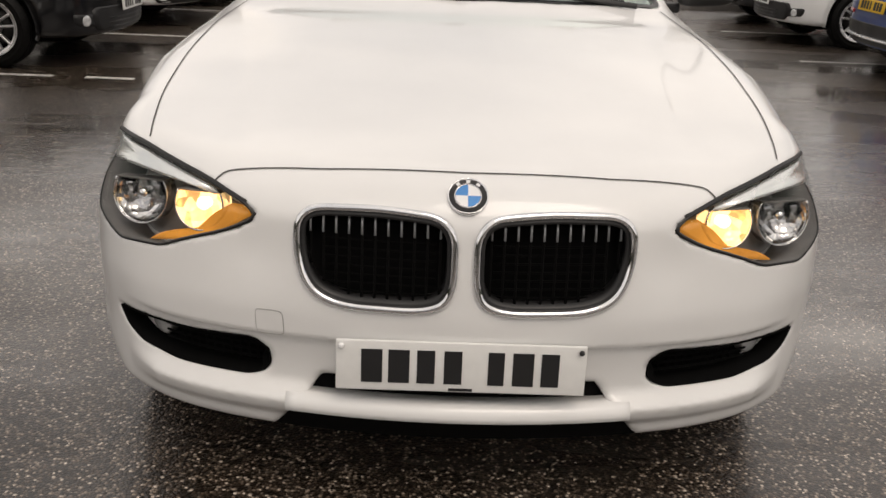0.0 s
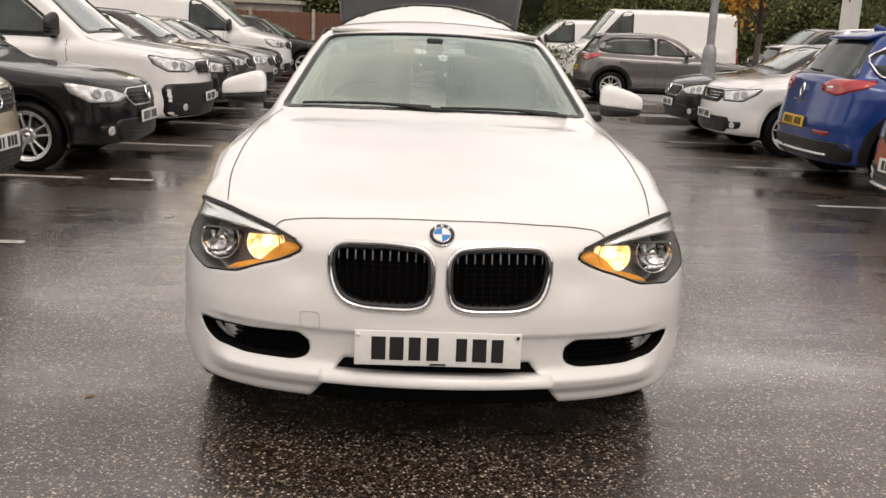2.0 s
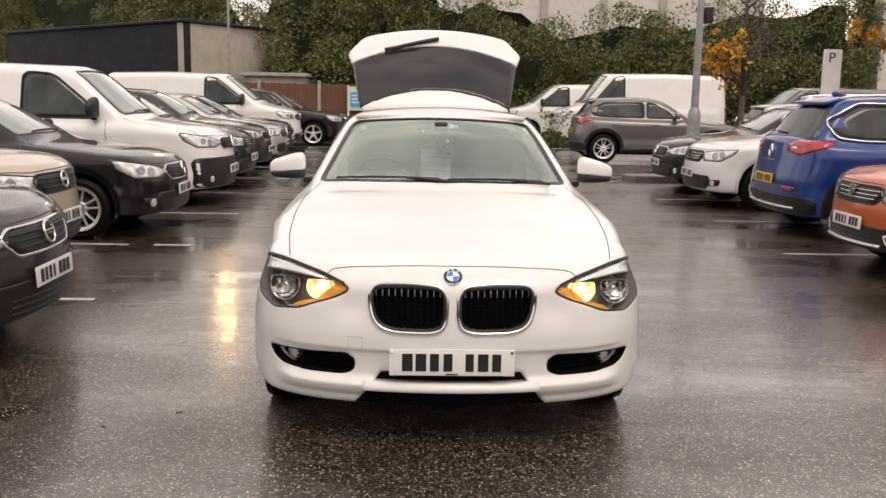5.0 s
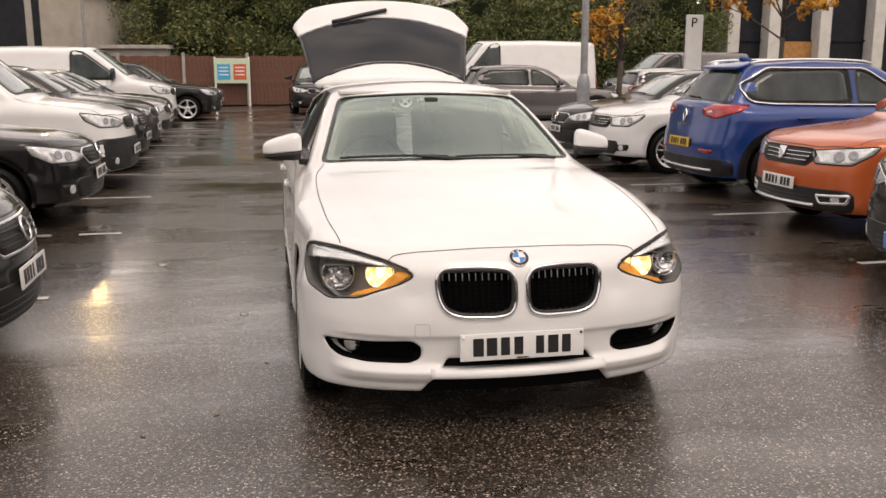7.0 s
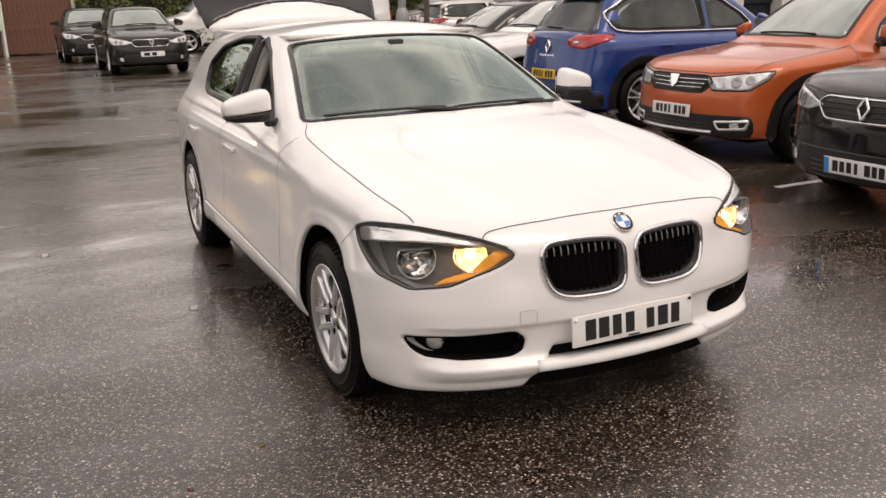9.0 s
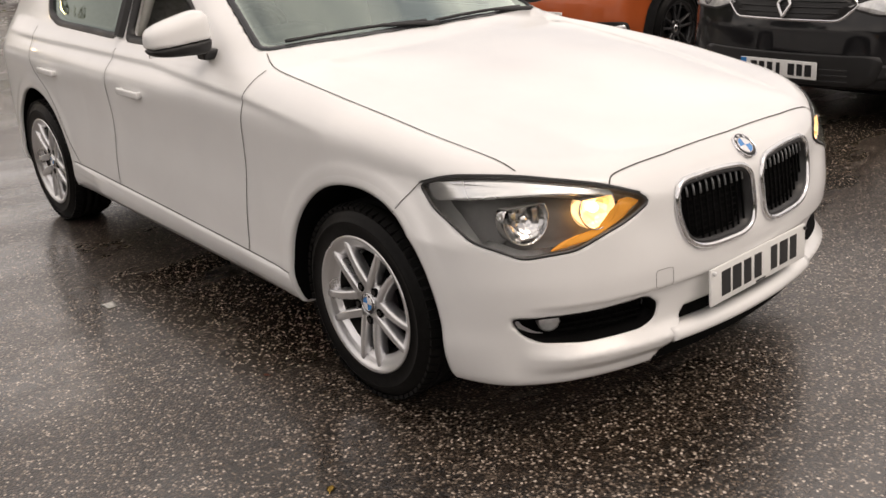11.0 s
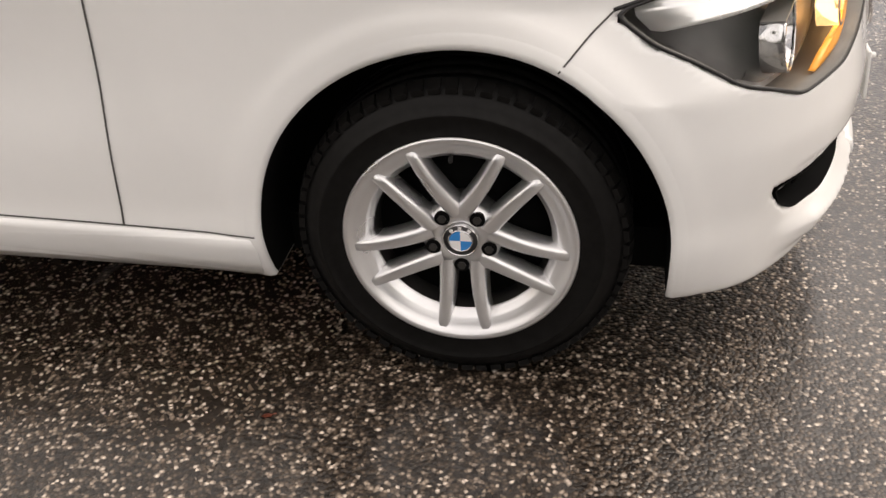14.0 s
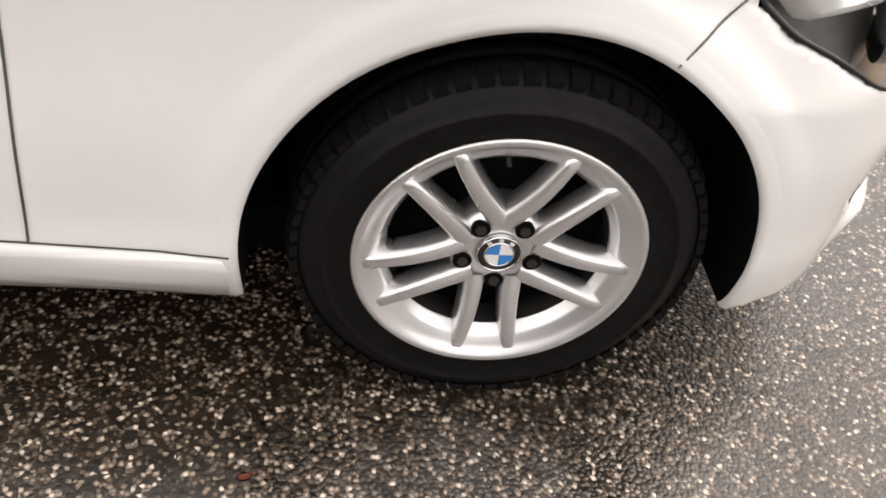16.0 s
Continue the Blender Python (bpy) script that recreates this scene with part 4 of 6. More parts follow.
for s in (-1, 1):
    corner, side = aim(-42 * s, 20), aim(-90 * s)
    # kidney grille
    k = outline["kidney", s]
    # backing sheet: the shaded depth behind the slats, coloured black
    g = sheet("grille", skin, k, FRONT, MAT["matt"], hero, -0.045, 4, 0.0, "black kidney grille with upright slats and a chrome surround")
    tube("chrome_surround", on_skin(skin, grow(k, FRONT, 0.003), FRONT, 0.003), 0.0085, MAT["chrome"], g, True, 10, "polished chrome grille surround", d=FRONT)
    band("inner_surround", skin, k, FRONT, -0.012, 0.0, MAT["trim"], g, 0.001, 0.045)
    for i in range(11):
        x = s * (0.052 + 0.0268 * i)
        zt, zb = 0.705 - 0.000 * i, 0.532 + 0.010 * max(0, i - 6) ** 1.4
        p = on_skin(skin, np.array([(x, -0.8, zz) for zz in np.linspace(zb, zt, 7)]), FRONT, -0.016)
        tube("slat", p, 0.0036, MAT["matt"], g, False, 6, d=FRONT, flat=0.8)
        tube("slat_tip", on_skin(skin, np.array([(x, -0.8, zz) for zz in (0.668, 0.69, 0.712)]), FRONT, -0.010), 0.003, MAT["galv"], g, False, 6, "grey slat tip", d=FRONT, flat=0.8)
    for i in range(7):
        zz = 0.545 + 0.018 * i
        p = on_skin(skin, np.array([(s * xx, -0.8, zz) for xx in np.linspace(0.06, 0.30, 9)]), FRONT, -0.032)
        tube("cross_bar", p, 0.0025, MAT["matt"], g, False, 5, d=FRONT)
    # lower side intake with fog lamp
    k, way = outline["intake", s], aim(-18 * s)
    g = sheet("side_intake", skin, k, way, MAT["matt"], hero, -0.062, 4, 0.0, "black lower intake holding a fog lamp")
    band("intake_edge", skin, k, way, -0.004, -0.001, MAT["matt"], g, 0.0, 0.06)
    for i in range(4):
        zz = 0.352 + 0.016 * i
        p = on_skin(skin, np.array([(s * xx, -0.7, zz) for xx in np.linspace(0.43, 0.70, 10)]), way, -0.030)
        tube("mesh_bar", p, 0.003, MAT["matt"], g, False, 5, d=way)
    for i in range(10):
        xx = 0.44 + 0.023 * i
        p = on_skin(skin, np.array([(s * xx, -0.7, zz) for zz in np.linspace(0.346, 0.405, 4)]), way, -0.031)
        tube("mesh_upright", p, 0.0025, MAT["matt"], g, False, 5, d=way)
    m = face_pose(skin, (s * 0.690, -0.58, 0.376), aim(-16 * s), -0.040)
    fog = lathe("fog_lamp", [(0.0, -0.012), (0.016, -0.010), (0.026, -0.002), (0.029, 0.003), (0.032, 0.001), (0.033, -0.02)], MAT["housing"], g, 28, "z", "clear round fog lamp")
    fog.matrix_basis = m
    lens = lathe("fog_lens", [(0.0, 0.008), (0.016, 0.006), (0.028, 0.002)], MAT["lamp_white"], fog, 28, "z")
    # headlamp
    k = outline["lamp", s]
    h = sheet("headlight", skin, k, corner, MAT["housing"], hero, -0.088, 6, 0.0, "clear headlight with lit amber indicator and dark housing")
    band("headlight_gasket", skin, k, corner, -0.0045, 0.0008, MAT["trim"], h, 0.003, 0.006)
    band("headlight_wall", skin, grow(k, corner, -0.004), corner, -0.002, 0.001, MAT["housing"], h, -0.001, 0.10, "dark grey lamp housing wall")
    top_edge = on_skin(skin, loop(pts_of([(0.460, -0.716, 0.716), (0.545, -0.652, 0.747), (0.700, -0.500, 0.775), (0.800, -0.345, 0.771), (0.836, -0.266, 0.748)], s), 0.04, 44, False), corner, -0.001)
    tube("headlight_top_seal", top_edge, 0.0038, MAT["trim"], h, False, 6, "black upper lamp seal")
    lens = sheet("headlight_lens", skin, grow(k, corner, -0.002), corner, MAT["lens"], h, 0.0022, 8, 0.004, "clear plastic lens")
    lens.visible_shadow = False
    # lit indicator bowl next to the grille, main beam bowl outside it, each flat on top
    for nm, at, r, off, mt, lab in (("indicator_lamp", (s * 0.572, -0.66, 0.690), 0.055, -0.032, "amber", "lit amber indicator reflector"),
                                    ("main_lamp", (s * 0.722, -0.545, 0.672), 0.066, -0.036, "reflector", "chrome main beam reflector")):
        bowl = lathe(nm, [(0.0, -0.034), (r * 0.45, -0.029), (r * 0.8, -0.014), (r * 0.97, 0.002), (r, 0.008), (r * 1.03, 0.006), (r * 1.04, -0.03)], MAT[mt], h, 48, "z", lab)
        cut = r * 0.5
        for v in bowl.data.vertices:
            v.co.y = min(v.co.y, cut)
        z_ax = Vector(aim(-15 * s, 8))
        x_ax = Vector((0, 0, 1)).cross(z_ax).normalized()
        spot = Vector(cast(skin, np.array([at], float), corner)[0] + corner * off)
        bowl.matrix_basis = Matrix.Translation(spot) @ Matrix((x_ax, z_ax.cross(x_ax), z_ax)).transposed().to_4x4()
        arc = [(r * 1.01 * math.cos(w), r * 1.01 * math.sin(w), 0.009) for w in np.linspace(radians(150), radians(390), 40)]
        tube("bowl_rim", arc, 0.0022, MAT["chrome"], bowl, False, 6, "thin bright rim")
        bm = bmesh.new()
        box(bm, 0, cut + 0.002, -0.010, r * 1.72, 0.004, 0.040, 0.001)
        part("bowl_shelf", bm, MAT["housing"], bowl, "grey shelf over the bowl")
        if nm == "main_lamp":
            lathe("main_bulb", [(0.0, 0.004), (0.011, 0.002), (0.013, -0.012), (0.013, -0.03)], MAT["chrome"], bowl, 20, "z")
            for t in (-0.034, 0.034):
                bm = bmesh.new()
                box(bm, t, 0.006, -0.010, 0.020, 0.034, 0.018, 0.003)
                part("reflector_step", bm, MAT["reflector"], bowl)
        else:
            lathe("indicator_bulb", [(0.0, 0.004), (0.010, 0.001), (0.015, -0.010), (0.012, -0.03)], MAT["warm"], bowl, 20, "z", "glowing bulb")
    brow = [(0.515, -0.67, 0.727), (0.62, -0.60, 0.754), (0.70, -0.51, 0.766), (0.78, -0.40, 0.765), (0.836, -0.29, 0.749), (0.845, -0.33, 0.712), (0.79, -0.42, 0.716), (0.70, -0.53, 0.727), (0.61, -0.62, 0.730), (0.52, -0.68, 0.717)]
    sheet("eyebrow_trim", skin, loop(pts_of(brow, s), 0.010, 64), corner, MAT["brow"], h, -0.006, 3, 0.012, "bright silver-white upper trim strip")
    low = [(0.446, -0.725, 0.690), (0.50, -0.71, 0.650), (0.60, -0.67, 0.604), (0.70, -0.62, 0.586), (0.672, -0.64, 0.608), (0.622, -0.65, 0.622), (0.566, -0.67, 0.626), (0.520, -0.69, 0.648), (0.506, -0.70, 0.680), (0.503, -0.70, 0.712), (0.476, -0.71, 0.712)]
    sheet("amber_corner", skin, loop(pts_of(low, s), 0.006, 64), corner, MAT["amber_lens"], h, -0.026, 4, 0.012, "amber lower corner reflector, glowing faintly for the bulb's light")
    # panel gaps
    line_on("bonnet_side_gap", skin, pts_of([(0.705, -0.50, 0.78), (0.742, -0.25, 0.82), (0.757, 0.1, 0.87), (0.752, 0.4, 0.92), (0.735, 0.60, 0.95), (0.69, 0.70, 0.98)], s), ABOVE, 0.0038, MAT["seam"], hero)
    line_on("bumper_gap", skin, pts_of([(0.836, -0.262, 0.744), (0.86, -0.218, 0.70), (0.88, -0.178, 0.652)], s), side, 0.0032, MAT["seam"], hero, n=14)
    line_on("front_door_gap", skin, pts_of([(0.88, 0.662, 0.330), (0.88, 0.650, 0.50), (0.88, 0.632, 0.72), (0.88, 0.612, 0.88), (0.8, 0.60, 0.955)], s), side, 0.0042, MAT["seam"], hero)
    line_on("middle_door_gap", skin, pts_of([(0.88, 1.76, 0.345), (0.88, 1.76, 0.7), (0.88, 1.745, 0.95)], s), side, 0.0042, MAT["seam"], hero)
    line_on("rear_door_gap", skin, pts_of([(0.88, 2.18, 0.345), (0.88, 2.30, 0.48), (0.88, 2.44, 0.68), (0.88, 2.66, 0.80), (0.88, 2.74, 0.98)], s), side, 0.0042, MAT["seam"], hero)
    line_on("sill_gap", skin, pts_of([(0.88, 0.392, 0.319), (0.88, 0.66, 0.331), (0.88, 1.32, 0.355), (0.88, 2.29, 0.385)], s), side, 0.0038, MAT["seam"], hero)
    sill = [(0.88, 0.391, 0.312), (0.88, 0.66, 0.324), (0.88, 1.32, 0.348), (0.88, 2.295, 0.378), (0.88, 2.288, 0.270), (0.88, 1.32, 0.246), (0.88, 0.40, 0.213)]
    sheet("sill", skin, loop(pts_of(sill, s), 0.008, 120), side, MAT["white"], hero, 0.004, 3, 0.02, "white side skirt")
    # wheel arch lips
    for ya in (0.0, SPEC["wheelbase"]):
        arc = lambda r, out: arch_path(r, ya, s * out, 0.205 if ya == 0 else 0.262)
        n = len(arc(1, 1))
        a, b, c = on_skin(skin, arc(0.410, 0.9), side, 0.0006), on_skin(skin, arc(0.393, 0.9), side, 0.002), on_skin(skin, arc(0.381, 0.9), side, -0.001)
        vs = np.vstack([a, b, c, c - side * 0.012])
        fs = [(k * n + i, k * n + i + 1, (k + 1) * n + i + 1, (k + 1) * n + i) for k in range(3) for i in range(n - 1)]
        link_mesh("wheel_arch_lip", vs, orient(vs, fs, side), MAT["white"], hero)
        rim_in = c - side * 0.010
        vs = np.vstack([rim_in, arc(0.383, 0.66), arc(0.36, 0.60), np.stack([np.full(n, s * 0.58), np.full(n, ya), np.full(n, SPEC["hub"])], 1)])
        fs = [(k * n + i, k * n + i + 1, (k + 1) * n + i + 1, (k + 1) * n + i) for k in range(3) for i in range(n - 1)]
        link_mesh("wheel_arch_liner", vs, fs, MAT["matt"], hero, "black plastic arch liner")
    # side windows: seals, rear panes; the driver's pane is wound down
    for nm in ("front_window", "rear_window"):
        k = outline[nm, s]
        b = band("window_seal", skin, k, side, -0.008, 0.014, MAT["trim"], hero, 0.002, 0.03, "black rubber window seal")
        if not (s < 0 and nm == "front_window"):
            pane = sheet("side_window", skin, k, side, MAT["rear_glass" if nm == "rear_window" else "screen"], hero, -0.012, 4, 0.0, "clear side window glass")
            pane.visible_shadow = False
    bm = bmesh.new()
    q = cast(skin, np.array([(s * 0.8, 1.755, zz) for zz in (0.99, 1.17, 1.345)]), side)
    for a, b in zip(q, q[1:]):
        rod(bm, a + side * 0.001, b + side * 0.001, 0.03, seg=8)
    part("door_pillar_cover", bm, MAT["trim"], hero)
    for ya in (1.50, 2.42):
        m = face_pose(skin, (s * 0.88, ya, 0.80), side, 0.0)
        bm = bmesh.new()
        box(bm, 0, 0, 0.016, 0.20, 0.028, 0.016, 0.007)
        box(bm, -0.085, 0, 0.002, 0.024, 0.024, 0.03, 0.005)
        box(bm, 0.085, 0, 0.002, 0.024, 0.024, 0.03, 0.005)
        hd = part("door_handle", bm, MAT["white"], hero, "white door handle", True)
        hd.matrix_basis = m
    mir = wing_mirror(hero, skin, (s * 0.905, 0.93, 1.062), MAT["white"], s, (0.215, 0.130, 0.140), 0.09)

# front middle: slot, lip, tray, plate, emblem, towing cap
def bowed_bar(name, half, profile, mat, label, n=33):
    """A bar bowed like the bumper, its (y, z) profile carried across the car and rounded back at its ends."""
    vs, fs, m = [], [], len(profile)
    for i in range(n):
        x = half * (2 * i / (n - 1) - 1)
        for y, z in profile:
            vs.append((x, y + 0.26 * x * x + 0.36 * x ** 6, z))
    for i in range(n - 1):
        for k in range(m):
            j = (k + 1) % m
            fs.append((i * m + k, (i + 1) * m + k, (i + 1) * m + j, i * m + j))
    fs += [tuple(range(m)), tuple((n - 1) * m + k for k in reversed(range(m)))]
    return link_mesh(name, vs, fs, mat, hero, label)


bowed_bar("lower_intake", 0.43, [(-0.762, 0.20), (-0.762, 0.36), (-0.70, 0.36), (-0.70, 0.20)], MAT["matt"], "black lower slot intake")
bowed_bar("lower_strip", 0.372, [(-0.770, 0.268), (-0.812, 0.266), (-0.819, 0.270), (-0.820, 0.282), (-0.815, 0.297), (-0.802, 0.305), (-0.770, 0.309)], MAT["white"], "white lower bumper strip")
bm = bmesh.new()
ring = [bm.verts.new((x, -0.72 + 0.40 * x * x + 0.15 * x ** 6, 0.185)) for x in np.linspace(-0.72, 0.72, 25)] + [bm.verts.new((0.72, 3.2, 0.2)), bm.verts.new((-0.72, 3.2, 0.2))]
got = bmesh.ops.extrude_face_region(bm, geom=[bm.faces.new(ring)])
bmesh.ops.translate(bm, verts=[v for v in got["geom"] if isinstance(v, bmesh.types.BMVert)], vec=(0, 0, 0.09))
bmesh.ops.recalc_face_normals(bm, faces=bm.faces)
part("undertray", bm, MAT["matt"], hero, "black underbody tray")
bm = bmesh.new()
box(bm, 0, 1.35, 0.45, 1.12, 3.6, 0.46)
part("floor_pan", bm, MAT["matt"], hero)
pm = Matrix.Translation((0, -0.812, 0.401)) @ Matrix.Rotation(radians(90 - 4), 4, "X")
plate(hero, pm, MAT["plate_white"], (2, 2, 1, 1, 3, 2, 1))
bm = bmesh.new()
box(bm, 0, -0.8195, 0.352, 0.05, 0.002, 0.006)
part("plate_footnote", bm, MAT["ink"], hero)
for x, r, mt in ((-0.248, 0.007, "badge_white"), (0.248, 0.006, "ink")):
    bm = bmesh.new()
    bmesh.ops.create_uvsphere(bm, u_segments=10, v_segments=6, radius=r, matrix=Matrix.Translation((x, -0.818, 0.445)))
    part("plate_fixing", bm, MAT[mt], hero)
roundel("bonnet_emblem", hero, face_pose(skin, (0, -0.75, 0.757), aim(0, 35), 0.002), 0.041, "round blue and white bonnet emblem with black ring")
cap = [(-0.435, -0.75, 0.495), (-0.375, -0.75, 0.495), (-0.372, -0.76, 0.44), (-0.432, -0.75, 0.44)]
band("towing_cap_gap", skin, loop(cap, 0.012, 32), FRONT, -0.0006, 0.0006, MAT["fine_gap"], hero, 0.0012, 0.001)
line_on("bonnet_front_gap", skin, [(-0.530, -0.667, 0.75), (-0.508, -0.652, 0.76), (-0.3, -0.672, 0.775), (0, -0.68, 0.78), (0.3, -0.672, 0.775), (0.508, -0.652, 0.76), (0.530, -0.667, 0.75)], ABOVE, 0.0042, MAT["seam"], hero, n=90, r=0.016)

# windscreen, wipers, interior
ws = sheet("windscreen", skin, outline["screen"], UPFRONT, MAT["screen"], hero, -0.004, 10, 0.0, "clear laminated windscreen reflecting the sky")
ws.visible_shadow = False
band("windscreen_frit", skin, outline["screen"], UPFRONT, -0.020, 0.001, MAT["privacy"], hero, 0.001, 0.01, "black windscreen border")
bm = bmesh.new()
box(bm, 0.0, 1.27, 1.285, 0.085, 0.05, 0.085, 0.015)
part("interior_mirror", bm, MAT["trim"], hero)
for a, b in (((-0.60, 0.745, 0.992), (-0.02, 0.650, 1.010)), ((0.02, 0.640, 1.008), (0.56, 0.720, 0.992))):
    p = on_skin(skin, np.linspace(a, b, 16), UPFRONT, 0.008)
    w = tube("wiper", p, 0.0065, MAT["trim"], hero, False, 6, "black windscreen wiper at rest", d=UPFRONT)
    bm = bmesh.new()
    rod(bm, p[10], p[15] + np.array((0.04, -0.03, -0.01)), 0.007, 0.009, 8)
    part("wiper_arm", bm, MAT["trim"], w)
bm = bmesh.new()
box(bm, 0, 0.98, 0.86, 1.36, 0.52, 0.22, 0.05)
box(bm, -0.36, 1.16, 0.985, 0.36, 0.20, 0.07, 0.03)
part("dashboard", bm, MAT["dash"], hero, "dark grey plastic dashboard", True)
wheel_pts = [(-0.36 + 0.185 * math.cos(a), 1.40 - 0.07 * math.sin(a), 0.93 + 0.17 * math.sin(a)) for a in np.linspace(0, 2 * math.pi, 41)[:-1]]
st = tube("steering_wheel", wheel_pts, 0.016, MAT["trim"], hero, True, 8, "black leather steering wheel", d=np.array((0, 0.9, 0.4)))
bm = bmesh.new()
box(bm, -0.36, 1.40, 0.93, 0.15, 0.05, 0.10, 0.02)
box(bm, -0.36, 1.40, 0.93, 0.33, 0.025, 0.03, 0.01)
rod(bm, (-0.36, 1.38, 0.92), (-0.36, 1.18, 0.86), 0.03)
part("steering_boss", bm, MAT["trim"], st, smooth=True)
for s in (-1, 1):
    for y0, nm in ((1.78, "front_seat"), (2.62, "rear_seat")):
        bm = bmesh.new()
        box(bm, s * 0.37, y0 + 0.10, 0.92, 0.50, 0.14, 0.60, 0.05, Matrix.Rotation(radians(-16), 4, "X"))
        box(bm, s * 0.37, y0 - 0.20, 0.62, 0.50, 0.50, 0.16, 0.05)
        st = part(nm, bm, MAT["seat"], hero, "grey cloth seat with headrest", True)
        bm = bmesh.new()
        box(bm, s * 0.37, y0 + 0.21, 1.28, 0.26, 0.10, 0.17, 0.04)
        part("headrest", bm, MAT["seat"], st, smooth=True)

for s in (-1, 1):
    inner = [on_skin(skin, np.array([(s * 0.9, yy, zz)]), aim(-90 * s), -0.06)[0] for yy, zz in ((0.86, 1.01), (1.08, 1.14), (1.36, 1.285))]
    tube("pillar_lining", inner, 0.030, MAT["lining"], hero, False, 8, "pale windscreen pillar lining")
    inner = [on_skin(skin, np.array([(s * 0.9, yy, zz)]), aim(-90 * s), -0.06)[0] for yy, zz in ((1.76, 0.85), (1.76, 1.1), (1.76, 1.32))]
    tube("door_post_lining", inner, 0.045, MAT["lining"], hero, False, 8, "pale door post lining")
bm = bmesh.new()
box(bm, 0, 2.2, 1.352, 1.08, 1.6, 0.02, 0.008)
part("roof_lining", bm, MAT["lining"], hero, "pale cloth roof lining")

# raised tailgate: spoiler, tinted window, lower panel, wiper
gate = empty("tailgate")
gate.parent = hero
tagged(gate, "raised white tailgate with dark rear window")
GATE_W = curve([(0.0, 0.60), (0.12, 0.63), (0.5, 0.69), (0.62, 0.72), (0.70, 0.745), (0.80, 0.66), (0.95, 0.57)], 0.03, -0.2, 1.4)


def gate_field(x, y, z):
    """y runs down the closed tailgate from its hinge, z out of it."""
    ax = np.abs(x)
    bulge = 0.055 * np.sin(np.clip(y / 0.95, 0, 1) * math.pi) - 0.16 * ax ** 2.2 + 0.05 * np.clip((y - 0.66) / 0.2, 0, 1)
    f = np.abs(z - bulge) - 0.028
    f = smax(f, ax - GATE_W(y), 0.05)
    return smax(f, smax(-y, y - 0.93 + 0.18 * ax ** 2, 0.05), 0.05)


GM = Matrix.Translation((0, 3.00, 1.378)) @ Matrix.Rotation(radians(42), 4, "X")
SPOIL, GLASS = (lambda ax: 0.17 - 0.36 * ax ** 2), (lambda ax: 0.70 - 0.34 * ax ** 2.2)
for nm, mt, lab in (("spoiler", MAT["white"], "white roof spoiler"), ("rear_window", MAT["privacy"], "dark tinted rear window"), ("lower_panel", MAT["white"], "white lower tailgate panel")):
    if nm == "spoiler":
        edge = lambda ax, y: y - SPOIL(ax)
    elif nm == "rear_window":
        edge = lambda ax, y: np.maximum(SPOIL(ax) - y, y - GLASS(ax)) + 0.001
    else:
        edge = lambda ax, y: GLASS(ax) - y
    fld = lambda x, y, z: smax(gate_field(x, y, z), edge(np.abs(x), y), 0.006)
    vs_, q_ = surface(fld, (-0.85, -0.1, -0.3), (0.85, 1.05, 0.25), 0.0185)
    ob = grid_mesh(nm, vs_, q_, mt, gate, lab)
    ob.matrix_basis = GM
p = on_skin(gate_field, np.linspace((-0.42, 0.64, 0), (0.03, 0.76, 0), 10), ABOVE, 0.02)
ob = tube("rear_wiper", p, 0.017, MAT["trim"], gate, False, 6, "black rear wiper")
ob.matrix_basis = GM

first = wheel_thing(hero, "v", 0.315, 0.206, 0.203, -0.090)
four_wheels(first, 2.69, 0.766, 0.313)
hero.location = (0.004, 0, 0)

# ---------------------------------------------------------------- ground and markings
bm = bmesh.new()
bmesh.ops.create_grid(bm, x_segments=8, y_segments=8, size=400)
g = part("ground", bm, MAT["asphalt"])
tagged(g, "wet dark asphalt car park with light stone chips", "ground", kind="structure")


def bay_line(x0, x1, y, w=0.075):
    """A worn painted line with ragged ends and sides."""
    bm = bmesh.new()
    n = 40
    rows = []
    for i in range(n + 1):
        x = x0 + (x1 - x0) * i / n
        rows.append([bm.verts.new((x, y + k * w / 2 + 0.006 * noise.noise((x * 9, y, k)), 0.004)) for k in (-1, 1)])
    for i, (a, b) in enumerate(zip(rows, rows[1:])):
        if noise.noise((i * 0.37 + y * 3, y, 0)) > -0.42:
            bm.faces.new((a[0], b[0], b[1], a[1]))
    p = part("bay_line", bm, MAT["line"])
    tagged(p, "worn white painted parking bay line", "road marking", "parking bay lines", "structure")
    p.location.z = 0.0


for k in range(-1, 9):
    bay_line(-7.2, -2.32, 4.42 + 2.4 * k)
for k in range(-2, 3):
    bay_line(3.52 if k != 1 else 3.62, 8.2, 4.36 + 2.4 * k)

